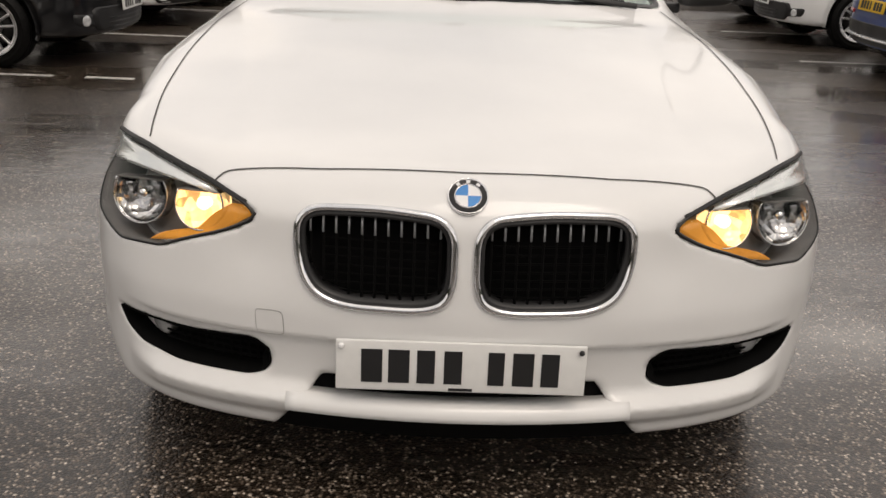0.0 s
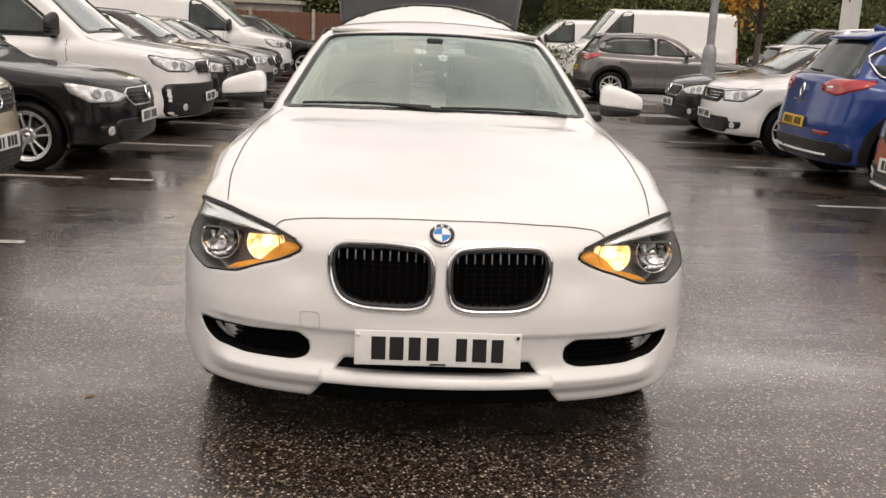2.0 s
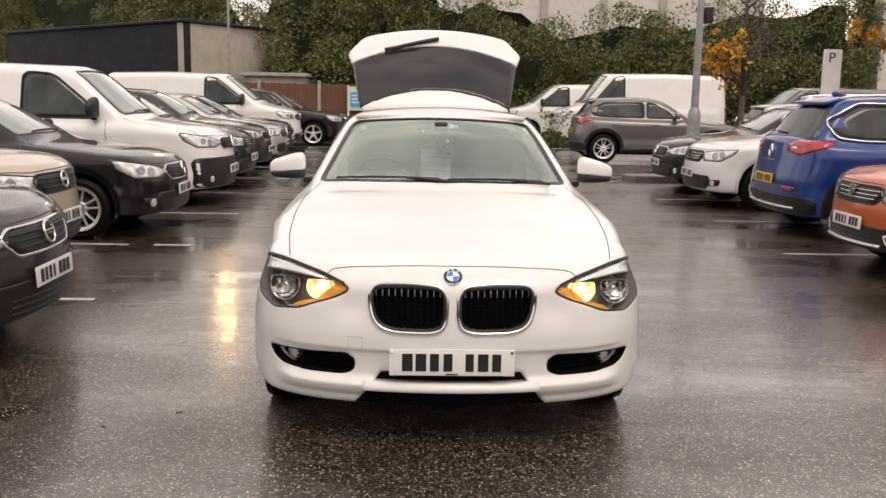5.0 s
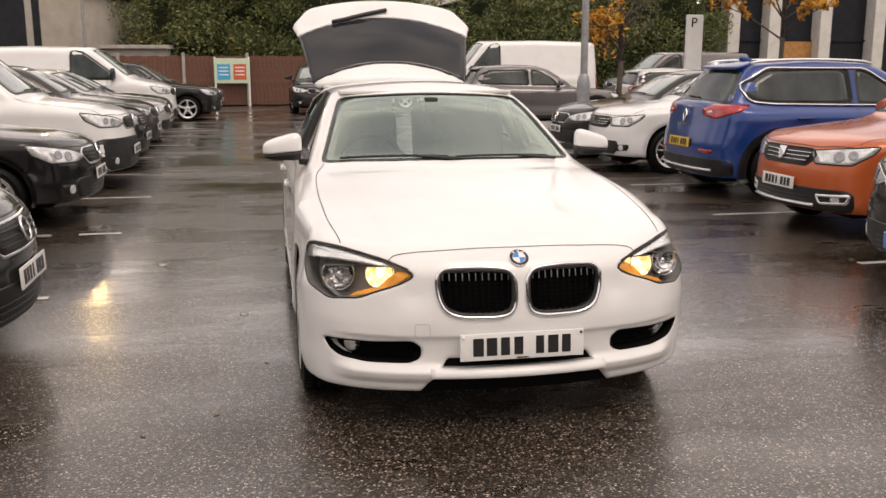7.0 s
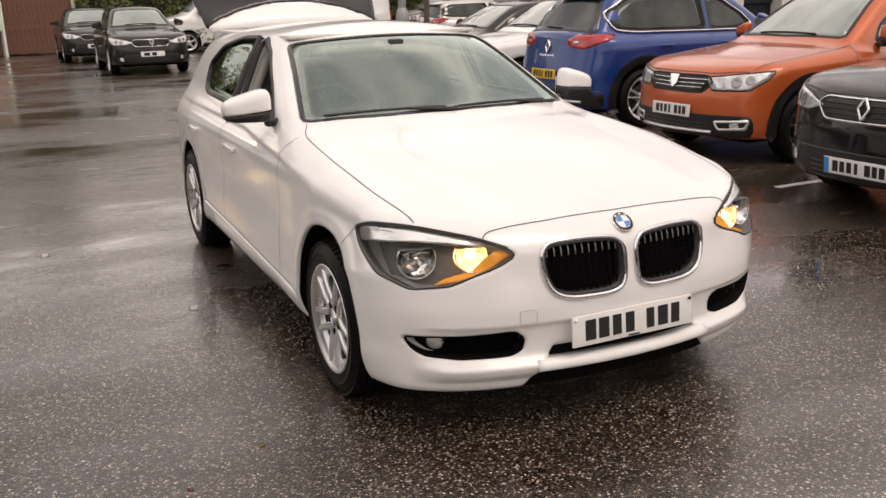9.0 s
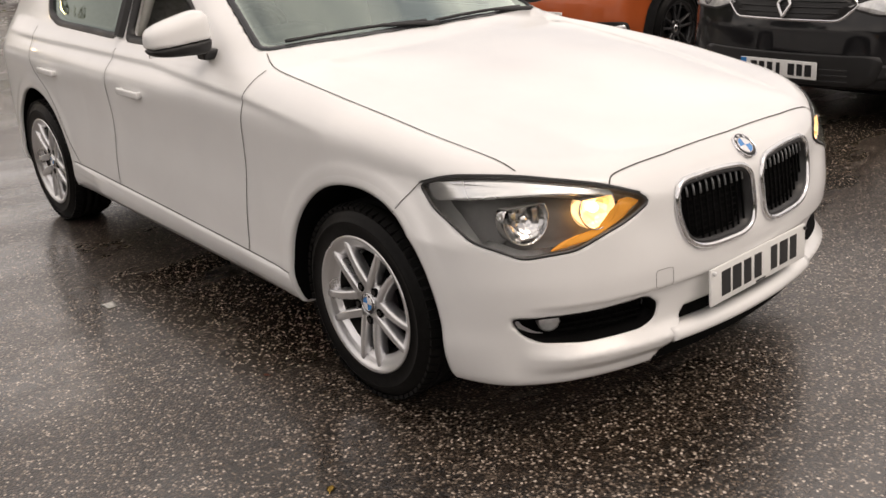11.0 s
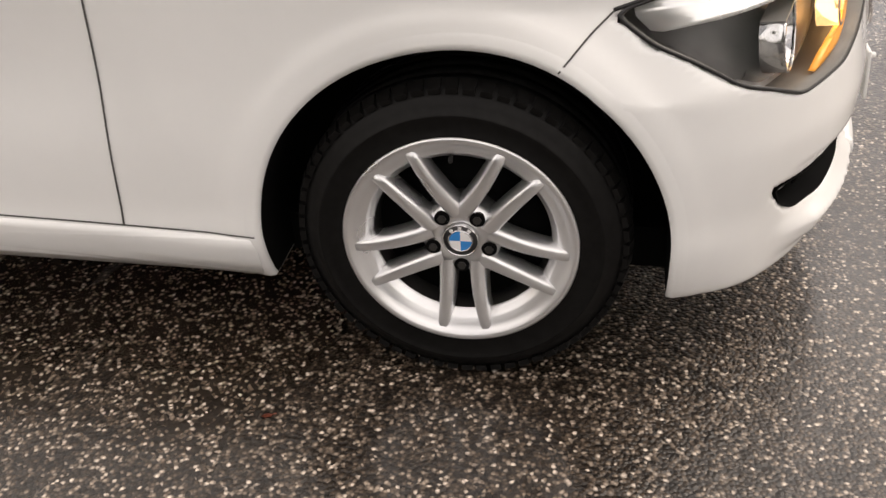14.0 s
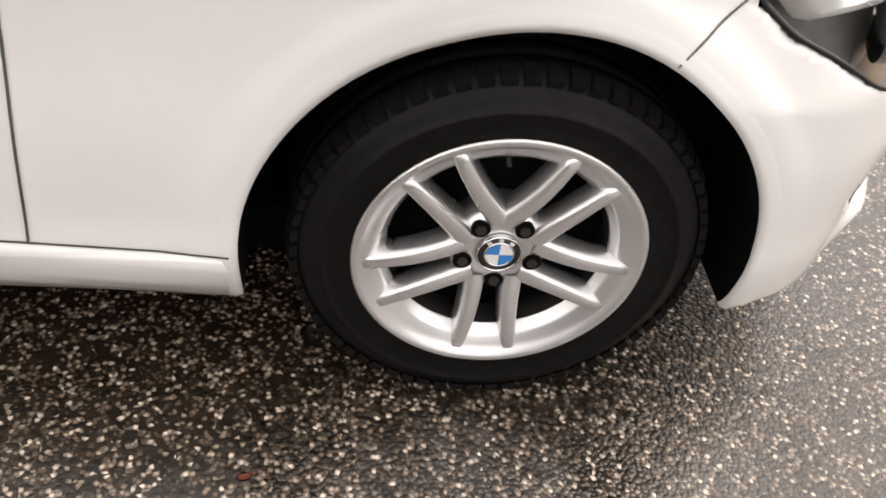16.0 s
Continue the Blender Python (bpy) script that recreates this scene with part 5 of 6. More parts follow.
# ---------------------------------------------------------------- parked vehicles
def build_spec(o, wb, ro, W, H, hb0, hb1, belt, ys0, ys1, yb1, yb0, gw, tum, R=0.315, arch=None, sill=0.24, bow=(0.32, 0.15)):
    e = wb + ro
    return dict(half=W, wheelbase=wb, hub=R - 0.004, arch=arch or R + 0.06, sill=sill, lift=0.0, bow=bow, crown=0.055, flare=0.014,
                nose=[(0.18, -o + 0.07), (0.30, -o + 0.01), (0.45, -o), (0.60, -o + 0.01), (hb0 - 0.06, -o + 0.05), (hb0 + 0.12, -o + 0.13), (hb0 + 0.5, -o + 0.30)],
                tail=[(0.2, e - 0.06), (0.4, e), (0.62, e), (0.85, e - 0.05), (belt + 0.1, e - 0.09), (H, e - 0.2)],
                top=[(-o - 0.5, hb0 - 0.12), (-o + 0.08, hb0), (-o + 0.4, hb0 + (hb1 - hb0) * 0.45), (ys0, hb1), (ys0 + 0.35, belt), (e * 0.6, belt + 0.02), (e + 0.3, belt + 0.07)],
                plan=[(-o, W - 0.04), (-o * 0.4, W - 0.012), (0, W - 0.006), (wb, W - 0.006), (e, W - 0.06)],
                sec=[(0.18, -0.06), (0.28, -0.012), (0.42, -0.006), (0.56, -0.020), (0.70, -0.004), (belt - 0.14, 0.0), (belt - 0.05, -0.025), (belt + 0.05, -0.085), (belt + 0.25, -0.22)],
                roof=[(ys1 - 0.4, H - 0.12), (ys1, H - 0.035), ((ys1 + yb1) / 2, H), (yb1, H - 0.045), (yb1 + 0.5, H - 0.12)],
                screen=((ys0 - 0.10, hb1 + 0.015), (ys1, H - 0.03)), back=((yb1, H - 0.03), (yb0, belt)), green=(gw, tum, belt), screen_bow=0.12, roof_crown=0.05)


KINDS = {
    "hatch": build_spec(0.84, 2.59, 0.66, 0.866, 1.45, 0.78, 0.99, 0.96, 0.62, 1.30, 2.85, 3.15, 0.74, 0.42),
    "leaf": build_spec(0.92, 2.70, 0.85, 0.885, 1.54, 0.80, 1.02, 1.02, 0.55, 1.30, 2.95, 3.40, 0.76, 0.42, 0.32),
    "old_suv": build_spec(0.86, 2.63, 0.90, 0.885, 1.66, 0.88, 1.06, 1.06, 0.60, 1.15, 3.0, 3.40, 0.77, 0.36, 0.35),
    "suv": build_spec(0.86, 2.62, 0.80, 0.905, 1.60, 0.86, 1.06, 1.05, 0.64, 1.25, 2.85, 3.25, 0.78, 0.40, 0.345),
    "crossover": build_spec(0.84, 2.60, 0.66, 0.89, 1.53, 0.84, 1.04, 1.02, 0.60, 1.22, 2.75, 3.12, 0.76, 0.42, 0.335),
    "step": build_spec(0.83, 2.59, 0.66, 0.88, 1.53, 0.84, 1.03, 0.99, 0.58, 1.20, 2.75, 3.10, 0.75, 0.40, 0.33),
    "small_van": build_spec(0.88, 2.70, 0.72, 0.905, 1.82, 0.94, 1.14, 1.10, 0.36, 1.00, 3.30, 3.40, 0.80, 0.22, 0.325),
    "mid_van": build_spec(0.93, 3.10, 0.97, 0.96, 1.97, 1.00, 1.25, 1.15, 0.10, 0.85, 3.98, 4.06, 0.90, 0.18, 0.34),
    "large_van": build_spec(0.90, 3.68, 1.10, 1.02, 2.30, 1.05, 1.30, 1.20, 0.05, 0.75, 4.70, 4.78, 0.96, 0.13, 0.35),
}


def chrome_mark(kind, parent, m, k=1.0):
    """The maker's mark as a plain bright shape."""
    if kind == "diamond":
        pts = [(0, 0.075 * k, 0), (0.042 * k, 0, 0), (0, -0.075 * k, 0), (-0.042 * k, 0, 0)]
        ob = tube("grille_mark", loop(pts, 0.006, 40), 0.011 * k, MAT["chrome"], parent, True, 8, "plain chrome mark")
    elif kind == "ring":
        ob = tube("grille_mark", [(0.062 * math.cos(a), 0.062 * math.sin(a), 0) for a in np.linspace(0, 2 * math.pi, 33)[:-1]], 0.009, MAT["chrome"], parent, True, 8, "plain chrome mark")
        bm = bmesh.new()
        box(bm, 0, 0, 0, 0.15, 0.026, 0.012, 0.004)
        part("mark_bar", bm, MAT["chrome"], ob)
    else:
        bm = bmesh.new()
        vs = [bm.verts.new(p) for p in ((-0.06, 0.06, 0), (0.06, 0.06, 0), (0.045, -0.02, 0.006), (0, -0.065, 0.008), (-0.045, -0.02, 0.006))]
        bm.faces.new(vs[::-1])
        bmesh.ops.solidify(bm, geom=bm.faces[:], thickness=0.012)
        ob = part("grille_mark", bm, MAT["chrome"], parent, "plain chrome mark")
    ob.matrix_basis = m
    return ob


def parked(name, label, kind, mat, at, facing, h=0.034, mark="diamond", rims="twin", rim_mat=None, clad=False, plate_bars=(2, 1, 1, 0, 2, 1, 2), flag=False,
           lamp="sweep", chrome_bar=False, vans=False, category="car", glassmat="dark_glass", rails=False, lamp_mat=None, rear=False, dark_front=False, plate_z=0.47):
    """A parked vehicle with its parts. at: the middle of its nose on the ground; facing: the nose's heading, degrees from +x."""
    p = KINDS[kind]
    f = car_field(p)
    car = empty(name)
    tagged(car, label, category, "parked vehicles")
    o, wb, W, R = -min(v for _, v in p["nose"]), p["wheelbase"], p["half"], p["hub"] + 0.004
    end = max(v for _, v in p["tail"])
    H = max(v for _, v in p["roof"])
    belt = p["green"][2]
    hb0 = p["top"][1][1]
    (sy0, sz0), (sy1, sz1) = p["screen"]
    (by1, bz1), (by0, bz0) = p["back"]

    def wells(g, x, y, z):
        out = g.copy()
        for ya in (0.0, wb):
            d = np.sqrt((y - ya) ** 2 + (z - p["hub"]) ** 2)
            out = smax(out, -np.maximum(d - p["arch"], 0.5 - np.abs(x)), 0.012)
        return out

    cut = carve(f, [], wells)
    vs, q = surface(cut, (-W - 0.08, -o - 0.08, 0.15), (W + 0.08, end + 0.08, H + 0.06), h)
    grid_mesh("body", vs, q, mat, car)
    glass = MAT[glassmat]
    gx = lambda z: p["green"][0] - p["green"][1] * (z - belt)
    # glass
    x0, x1 = gx(sz0) - 0.08, gx(sz1) - 0.07
    scr = loop([(-x0, sy0 + 0.13, sz0 + 0.005), (0, sy0 + 0.03, sz0 + 0.035), (x0, sy0 + 0.13, sz0 + 0.005), (x1, sy1 - 0.04, sz1 - 0.055), (0, sy1 - 0.10, sz1 - 0.03), (-x1, sy1 - 0.04, sz1 - 0.055)], 0.05, 64)
    way = aim(0, 45)
    w = sheet("windscreen", f, scr, way, MAT["pale_glass"], car, 0.004, 6, 0.01, "windscreen glass coloured pale for the sky's reflection")
    band("windscreen_seal", f, scr, way, -0.012, 0.018, MAT["trim"], w, 0.005, 0.01)
    for s in (-1, 1):
        pp = on_skin(f, np.linspace((s * 0.05 - 0.30, sy0 + 0.08, sz0 + 0.05), (s * 0.05 + 0.30, sy0 + 0.08, sz0 + 0.045), 8), way, 0.014)
        tube("wiper", pp, 0.009, MAT["trim"], car, False, 5, d=way)
    ya, yb = sy0 + 0.42, by1 + (0.12 if not vans else 0.0)
    zt = H - 0.135
    mid = wb * 0.62 if not vans else ya + 0.98
    zb = belt + 0.025
    sy = lambda z: sy0 + 0.30 + (z - sz0) / (sz1 - sz0) * (sy1 - sy0)
    fw = [(W, max(ya, sy(zb)), zb), (W, sy(zb + 0.15) + 0.04, zb + 0.15), (W, sy(zt) + 0.06, zt - 0.01), (W, mid - 0.04, zt + 0.012), (W, mid - 0.03, zb + 0.005)]
    rw = [(W, mid + 0.04, zb + 0.005), (W, mid + 0.04, zt + 0.012), (W, yb - 0.28, zt - 0.005), (W, yb + 0.05, zb + 0.20), (W, yb - 0.03, zb + 0.05), (W, yb - 0.30, zb + 0.02)]
    for s in (-1, 1):
        side, corner = aim(-90 * s), aim(-40 * s)
        for k, nm in ((fw, "front"), (rw, "rear")):
            if vans and nm == "rear":
                continue
            lp = loop(pts_of(k, s), 0.10 if vans else 0.04, 48)
            w = sheet("side_window", f, lp, side, glass, car, 0.004, 4, 0.01, "dark side window glass")
            band("window_seal", f, lp, side, -0.006, 0.014, MAT["trim"], w, 0.005, 0.008)
        if chrome_bar:
            ring = loop(pts_of([fw[0], fw[1], fw[2], rw[2], rw[3], rw[4], rw[5], rw[0], fw[4]], s), 0.06, 90)
            tube("window_chrome", on_skin(f, grow(ring, side, 0.02), side, 0.010), 0.013, MAT["chrome"], car, True, 8, "bright chrome window surround")
        for yy in ([mid - 0.20, mid + 0.72] if not vans else [mid - 0.16]):
            m = face_pose(f, (s * W, yy, belt - 0.13), side, 0.0)
            bm = bmesh.new()
            box(bm, 0, 0, 0.022, 0.19, 0.025, 0.02, 0.007)
            hd = part("door_handle", bm, mat, car, smooth=True)
            hd.matrix_basis = m
        line_on("door_gap", f, pts_of([(W, 0.50, 0.36), (W, 0.52, 0.6), (W, 0.56, belt)], s), side, 0.008, MAT["seam"], car, 0.003, 14)
        line_on("door_gap", f, pts_of([(W, mid, 0.36), (W, mid, 0.6), (W, mid, belt)], s), side, 0.008, MAT["seam"], car, 0.003, 14)
        line_on("bonnet_gap", f, pts_of([(W * 0.82, -o * 0.72, hb0 + 0.02), (W * 0.86, -0.2, hb0 + 0.1), (W * 0.84, sy0 + 0.1, sz0)], s), ABOVE, 0.009, MAT["seam"], car, 0.003, 16)
        sl = [(W, 0.42, 0.36 if clad else 0.31), (W, wb - 0.42, 0.36 if clad else 0.31), (W, wb - 0.42, p["sill"] + 0.01), (W, 0.42, p["sill"] + 0.01)]
        sheet("sill", f, loop(pts_of(sl, s), 0.02, 48), side, MAT["trim"], car, 0.008, 2, 0.02, "black plastic sill")
        for yw in (0.0, wb):
            ang = np.linspace(radians(-18), radians(198), 36)
            ra, rb = (p["arch"] + (0.085 if clad else 0.02)), p["arch"] - 0.006
            arc = lambda r: np.stack([np.full(36, s * W), yw - r * np.cos(ang), p["hub"] + r * np.sin(ang)], 1)
            a, b = on_skin(f, arc(ra), side, 0.006), on_skin(f, arc(rb), side, 0.008)
            vs = np.vstack([a, b, b - side * 0.06, np.stack([np.full(36, s * 0.5), np.full(36, yw), np.full(36, p["hub"])], 1)])
            fs = [(k * 36 + i, k * 36 + i + 1, (k + 1) * 36 + i + 1, (k + 1) * 36 + i) for k in range(2) for i in range(35) if vs[i, 2] > p["sill"] - 0.03]
            link_mesh("wheel_arch_trim", vs, orient(vs, fs, side), MAT["trim"] if clad else mat, car)
            fs = [(2 * 36 + i, 2 * 36 + i + 1, 3 * 36 + i + 1, 3 * 36 + i) for i in range(35)]
            link_mesh("wheel_arch_liner", vs, fs, MAT["matt"], car)
        wing_mirror(car, f, (s * (W + 0.06), sy0 + 0.42, belt + 0.09 + (0.06 if vans else 0)), MAT["trim"] if vans else mat, s, (0.22, 0.12, 0.16 if not vans else 0.24), 0.08)
        # head and tail lamps
        zl = hb0 - 0.105
        if lamp == "sweep":
            hl = [(0.42, -o, zl - 0.01), (0.60, -o + 0.12, zl + 0.055), (W - 0.03, -o + 0.52, zl + 0.125), (W - 0.015, -o + 0.44, zl + 0.03), (W - 0.07, -o + 0.28, zl - 0.055), (0.56, -o + 0.1, zl - 0.06)]
        else:
            hl = [(0.43, -o, zl + 0.035), (0.64, -o + 0.14, zl + 0.065), (W - 0.03, -o + 0.42, zl + 0.100), (W - 0.04, -o + 0.36, zl + 0.035), (W - 0.15, -o + 0.24, zl - 0.065), (0.47, -o + 0.04, zl - 0.072)]
        lp = loop(pts_of(hl, s), 0.018, 52)
        lm = sheet("headlight", f, lp, corner, MAT["lamp_white"], car, 0.006, 4, 0.02, "clear headlight")
        band("headlight_edge", f, lp, corner, -0.004, 0.008, MAT["trim"], lm, 0.007, 0.006)
        for (u, v), rr in (((0.58, 0.0), 0.05), ((0.73, 0.02), 0.042)):
            m = face_pose(f, (s * u, -o + 0.25, zl + v), corner, 0.007)
            l2 = lathe("lamp_bowl", [(0, 0.001), (rr * 0.55, 0.0015), (rr * 0.8, 0.0035), (rr, 0.001)], MAT["bowl"], lm, 20, "z")
            l2.matrix_basis = m
        fg = loop(pts_of([(0.50, -o, 0.40), (W - 0.10, -o + 0.2, 0.42), (W - 0.13, -o + 0.2, 0.33), (0.55, -o, 0.31)], s), 0.03, 28)
        fo = sheet("fog_recess", f, fg, aim(-22 * s), MAT["trim"], car, 0.006, 2, 0.02)
        if clad and not rear:
            band("fog_surround", f, fg, aim(-22 * s), -0.022, 0.004, MAT["alloy"], fo, 0.016, 0.012, "silver fog lamp surround")
        m = face_pose(f, (s * 0.66, -o + 0.15, 0.365), aim(-25 * s), 0.008)
        l2 = lathe("fog_lamp", [(0, 0.006), (0.03, 0.005), (0.042, 0.001)], MAT["lamp_white"], fo, 18, "z")
        l2.matrix_basis = m
        back = aim(180 + 40 * s)
        zt2 = belt - 0.02
        tl = [(0.42, end, zt2 - 0.02), (0.62, end, zt2 + 0.045), (W, end - 0.30, zt2 + 0.04), (W, end - 0.26, zt2 - 0.02), (0.72, end, zt2 - 0.12), (0.46, end, zt2 - 0.09)] if not vans else \
             [(W - 0.16, end, 1.25), (W - 0.02, end - 0.08, 1.25), (W - 0.02, end - 0.08, 0.75), (W - 0.16, end, 0.75)]
        lp = loop(pts_of(tl, s), 0.03, 40)
        tail_lamp = sheet("tail_light", f, lp, back, MAT["red_lens"], car, 0.008, 4, 0.02, "red tail light")
        if not vans:
            ins = loop(pts_of([(0.53, end, zt2 - 0.040), (0.62, end, zt2 - 0.025), (0.64, end - 0.02, zt2 - 0.05), (0.55, end, zt2 - 0.062)], s), 0.012, 24)
            sheet("lamp_insert", f, ins, back, MAT["lamp_white"], tail_lamp, 0.011, 2, 0.006, "clear insert")
        if rails:
            pp = np.array([(s * (gx(H) - 0.04), yy, H - 0.065 + 0.045 * math.sin(math.pi * min(1, max(0, (yy - sy1 - 0.05) / (by1 - sy1 - 0.05)))) ** 0.4) for yy in np.linspace(sy1 + 0.05, by1, 16)])
            tube("roof_rail", pp, 0.016, MAT["alloy"], car, False, 8, "silver roof rail")
    # nose
    gr = loop([(-0.44, -o, hb0 - 0.10), (-0.36, -o, hb0 - 0.055), (0.36, -o, hb0 - 0.055), (0.44, -o, hb0 - 0.10), (0.34, -o, hb0 - 0.20), (-0.34, -o, hb0 - 0.20)], 0.03, 56)
    g = sheet("grille", f, gr, FRONT, MAT["trim"], car, 0.006, 4, 0.02, "black front grille")
    band("grille_edge", f, gr, FRONT, -0.004, 0.010, MAT["chrome"] if lamp == "sweep" else MAT["trim"], g, 0.010, 0.01)
    for i in range(3):
        zz = hb0 - 0.09 - 0.035 * i
        pp = on_skin(f, np.array([(x, -o, zz) for x in np.linspace(-0.37 + 0.02 * i, 0.37 - 0.02 * i, 12)]), FRONT, 0.011)
        tube("grille_bar", pp, 0.0055, MAT["chrome"] if mark == "shield" else MAT["ink"], g, False, 6, d=FRONT)
    chrome_mark(mark, car, face_pose(f, (0, -o, hb0 - 0.115), FRONT, 0.022))
    lo = loop([(-0.62, -o + 0.1, 0.46), (0.62, -o + 0.1, 0.46), (0.56, -o + 0.1, p["sill"] + 0.03), (-0.56, -o + 0.1, p["sill"] + 0.03)], 0.07, 60)
    if dark_front or clad:
        zd, we = (0.64, 0.055) if dark_front else (0.45, 0.10)
        lo = loop([(-W + we, -o + 0.3, zd), (-0.5, -o, zd), (0.5, -o, zd), (W - we, -o + 0.3, zd), (W - we, -o + 0.3, p["sill"] + 0.02), (-W + we, -o + 0.3, p["sill"] + 0.02)], 0.06, 80)
    lower = sheet("lower_bumper", f, lo, FRONT, MAT["trim"], car, 0.008, 10, 0.03, "black plastic lower bumper")
    for i in range(3):
        pp = on_skin(f, np.array([(x, -o, 0.30 + 0.035 * i) for x in np.linspace(-0.42, 0.42, 10)]), FRONT, 0.009)
        tube("intake_bar", pp, 0.005, MAT["ink"], lower, False, 5, d=FRONT)
    if clad:
        pp = on_skin(f, np.array([(x, -o, p["sill"] + 0.06) for x in np.linspace(-0.46, 0.46, 14)]), FRONT, 0.012)
        tube("skid_plate", pp, 0.030, MAT["alloy"], car, False, 8, "silver skid plate", d=FRONT, flat=0.5)
    plate(car, face_pose(f, (0, -o, plate_z), FRONT, 0.010), MAT["plate_white"], plate_bars, flag=flag)
    line_on("bonnet_front_gap", f, [(-0.70, -o + 0.25, hb0), (-0.4, -o + 0.1, hb0), (0, -o + 0.06, hb0), (0.4, -o + 0.1, hb0), (0.70, -o + 0.25, hb0)], aim(0, 60), 0.008, MAT["seam"], car, 0.003, 30)
    # tail
    if not vans:
        xr = gx(bz1) - 0.10
        rear_loop = loop([(-xr, by1 + 0.10, bz1 - 0.10), (xr, by1 + 0.10, bz1 - 0.10), (gx(bz0) - 0.08, by0 - 0.02, bz0 + 0.05), (-gx(bz0) + 0.08, by0 - 0.02, bz0 + 0.05)], 0.06, 48)
        sheet("rear_window", f, rear_loop, aim(180, 30), glass, car, 0.006, 4, 0.01, "dark rear window")
        bm = bmesh.new()
        box(bm, 0, by1 + 0.02, bz1 - 0.062, xr * 1.85, 0.22, 0.04, 0.016, Matrix.Rotation(radians(-16), 4, "X"))
        part("roof_spoiler", bm, mat, car, smooth=True)
        pp = on_skin(f, np.linspace((-0.05, by0 - 0.03, bz0 + 0.08), (0.30, by0 - 0.05, bz0 + 0.10), 6), aim(180, 30), 0.02)
        tube("rear_wiper", pp, 0.011, MAT["trim"], car, False, 5)
        plate(car, face_pose(f, (0, end, 0.62 if rear else 0.72), REAR, 0.010), MAT["plate_yellow"], plate_bars)
        rb = loop([(-W + 0.07, end - 0.2, 0.46), (W - 0.07, end - 0.2, 0.46), (W - 0.08, end - 0.2, p["sill"] + 0.03), (-W + 0.08, end - 0.2, p["sill"] + 0.03)], 0.05, 60)
        rbo = sheet("rear_bumper", f, rb, REAR, MAT["trim"], car, 0.008, 10, 0.03, "black plastic rear bumper")
        if rear:
            chrome_mark(mark, car, face_pose(f, (0, end, 0.93), REAR, 0.014))
            bm = bmesh.new()
            for i in range(6):
                box(bm, (i - 2.5) * 0.055, 0, 0, 0.034, 0.022, 0.006)
            bd = part("badge_bars", bm, MAT["chrome"], car, "plain chrome badge bars")
            bd.matrix_basis = face_pose(f, (0, end, 0.83), REAR, 0.006)
            pp = on_skin(f, np.array([(x, end, p["sill"] + 0.09) for x in np.linspace(-0.62, 0.62, 16)]), REAR, 0.01)
            tube("skid_plate", pp, 0.03, MAT["alloy"], rbo, False, 8, "silver skid plate", d=REAR, flat=0.5)
            for s in (-1, 1):
                rf = loop(pts_of([(0.42, end, 0.56), (0.66, end, 0.56), (0.62, end, 0.52), (0.44, end, 0.52)], s), 0.01, 20)
                sheet("reflector", f, rf, REAR, MAT["red_lens"], rbo, 0.010, 2, 0.01, "red reflector")
            bm = bmesh.new()
            box(bm, 0, by1 - 0.22, H - 0.02, 0.05, 0.16, 0.06, 0.02, Matrix.Rotation(radians(14), 4, "X"))
            part("aerial_fin", bm, mat, car, smooth=True)
    bm = bmesh.new()
    box(bm, 0, wb / 2, 0.30, 2 * W - 0.44, end + o - 0.5, 0.22, 0.03)
    part("underbody", bm, MAT["matt"], car)
    wh = wheel_thing(car, rims, R, R - 0.105, 0.2, -0.082, rim_mat)
    four_wheels(wh, wb, W - 0.115, R - 0.002)
    a = radians(facing)
    car.matrix_world = Matrix.Translation((at[0] - o * math.cos(a), at[1] - o * math.sin(a), 0)) @ Matrix.Rotation(a + math.pi / 2, 4, "Z")
    return car


parked("charcoal_hatchback", "charcoal electric hatchback with a round chrome grille mark", "leaf", MAT["charcoal"], (-2.22, 0.75), 0, mark="ring", plate_bars=(2, 1, 1, 0, 2, 2, 2))
parked("champagne_suv", "champagne older off-roader with upright nose", "old_suv", MAT["beige"], (-2.98, 3.05), 0, mark="ring", lamp="block", rims="single")
parked("black_hatchback", "glossy black hatchback with machined alloy wheels", "hatch", MAT["black"], (-2.64, 5.50), 0)
parked("white_panel_van", "small white panel van with black bumper", "small_van", MAT["van_white"], (-2.62, 8.15), 0, vans=True, lamp="sweep", rims="single", dark_front=True, category="van", rim_mat=MAT["dark_alloy"])
parked("black_saloon", "black hatchback with plain steel-grey wheels", "step", MAT["black"], (-2.72, 10.35), 0, mark="shield", lamp="block")
parked("brown_hatchback", "brown-grey family hatchback in a parked row", "crossover", MAT["brown"], (-2.80, 12.6), 0)
parked("silver_hatchback", "silver hatchback with black grille", "hatch", MAT["silver"], (-2.82, 15.0), 0, h=0.045)
parked("dark_hatchback", "dark grey hatchback in a parked row", "hatch", MAT["charcoal"], (-3.0, 17.3), 0, h=0.05)
parked("white_van", "white medium panel van", "mid_van", MAT["van_white"], (-3.1, 19.7), 0, h=0.05, vans=True, lamp="sweep", category="van", rims="single")
parked("black_suv", "black off-roader with silver wheels", "suv", MAT["charcoal"], (-2.15, 22.6), 0, h=0.05, rims="single")
parked("navy_hatchback", "very dark blue hatchback parked near the fence", "hatch", MAT["black"], (-2.2, 25.3), 0, h=0.05)

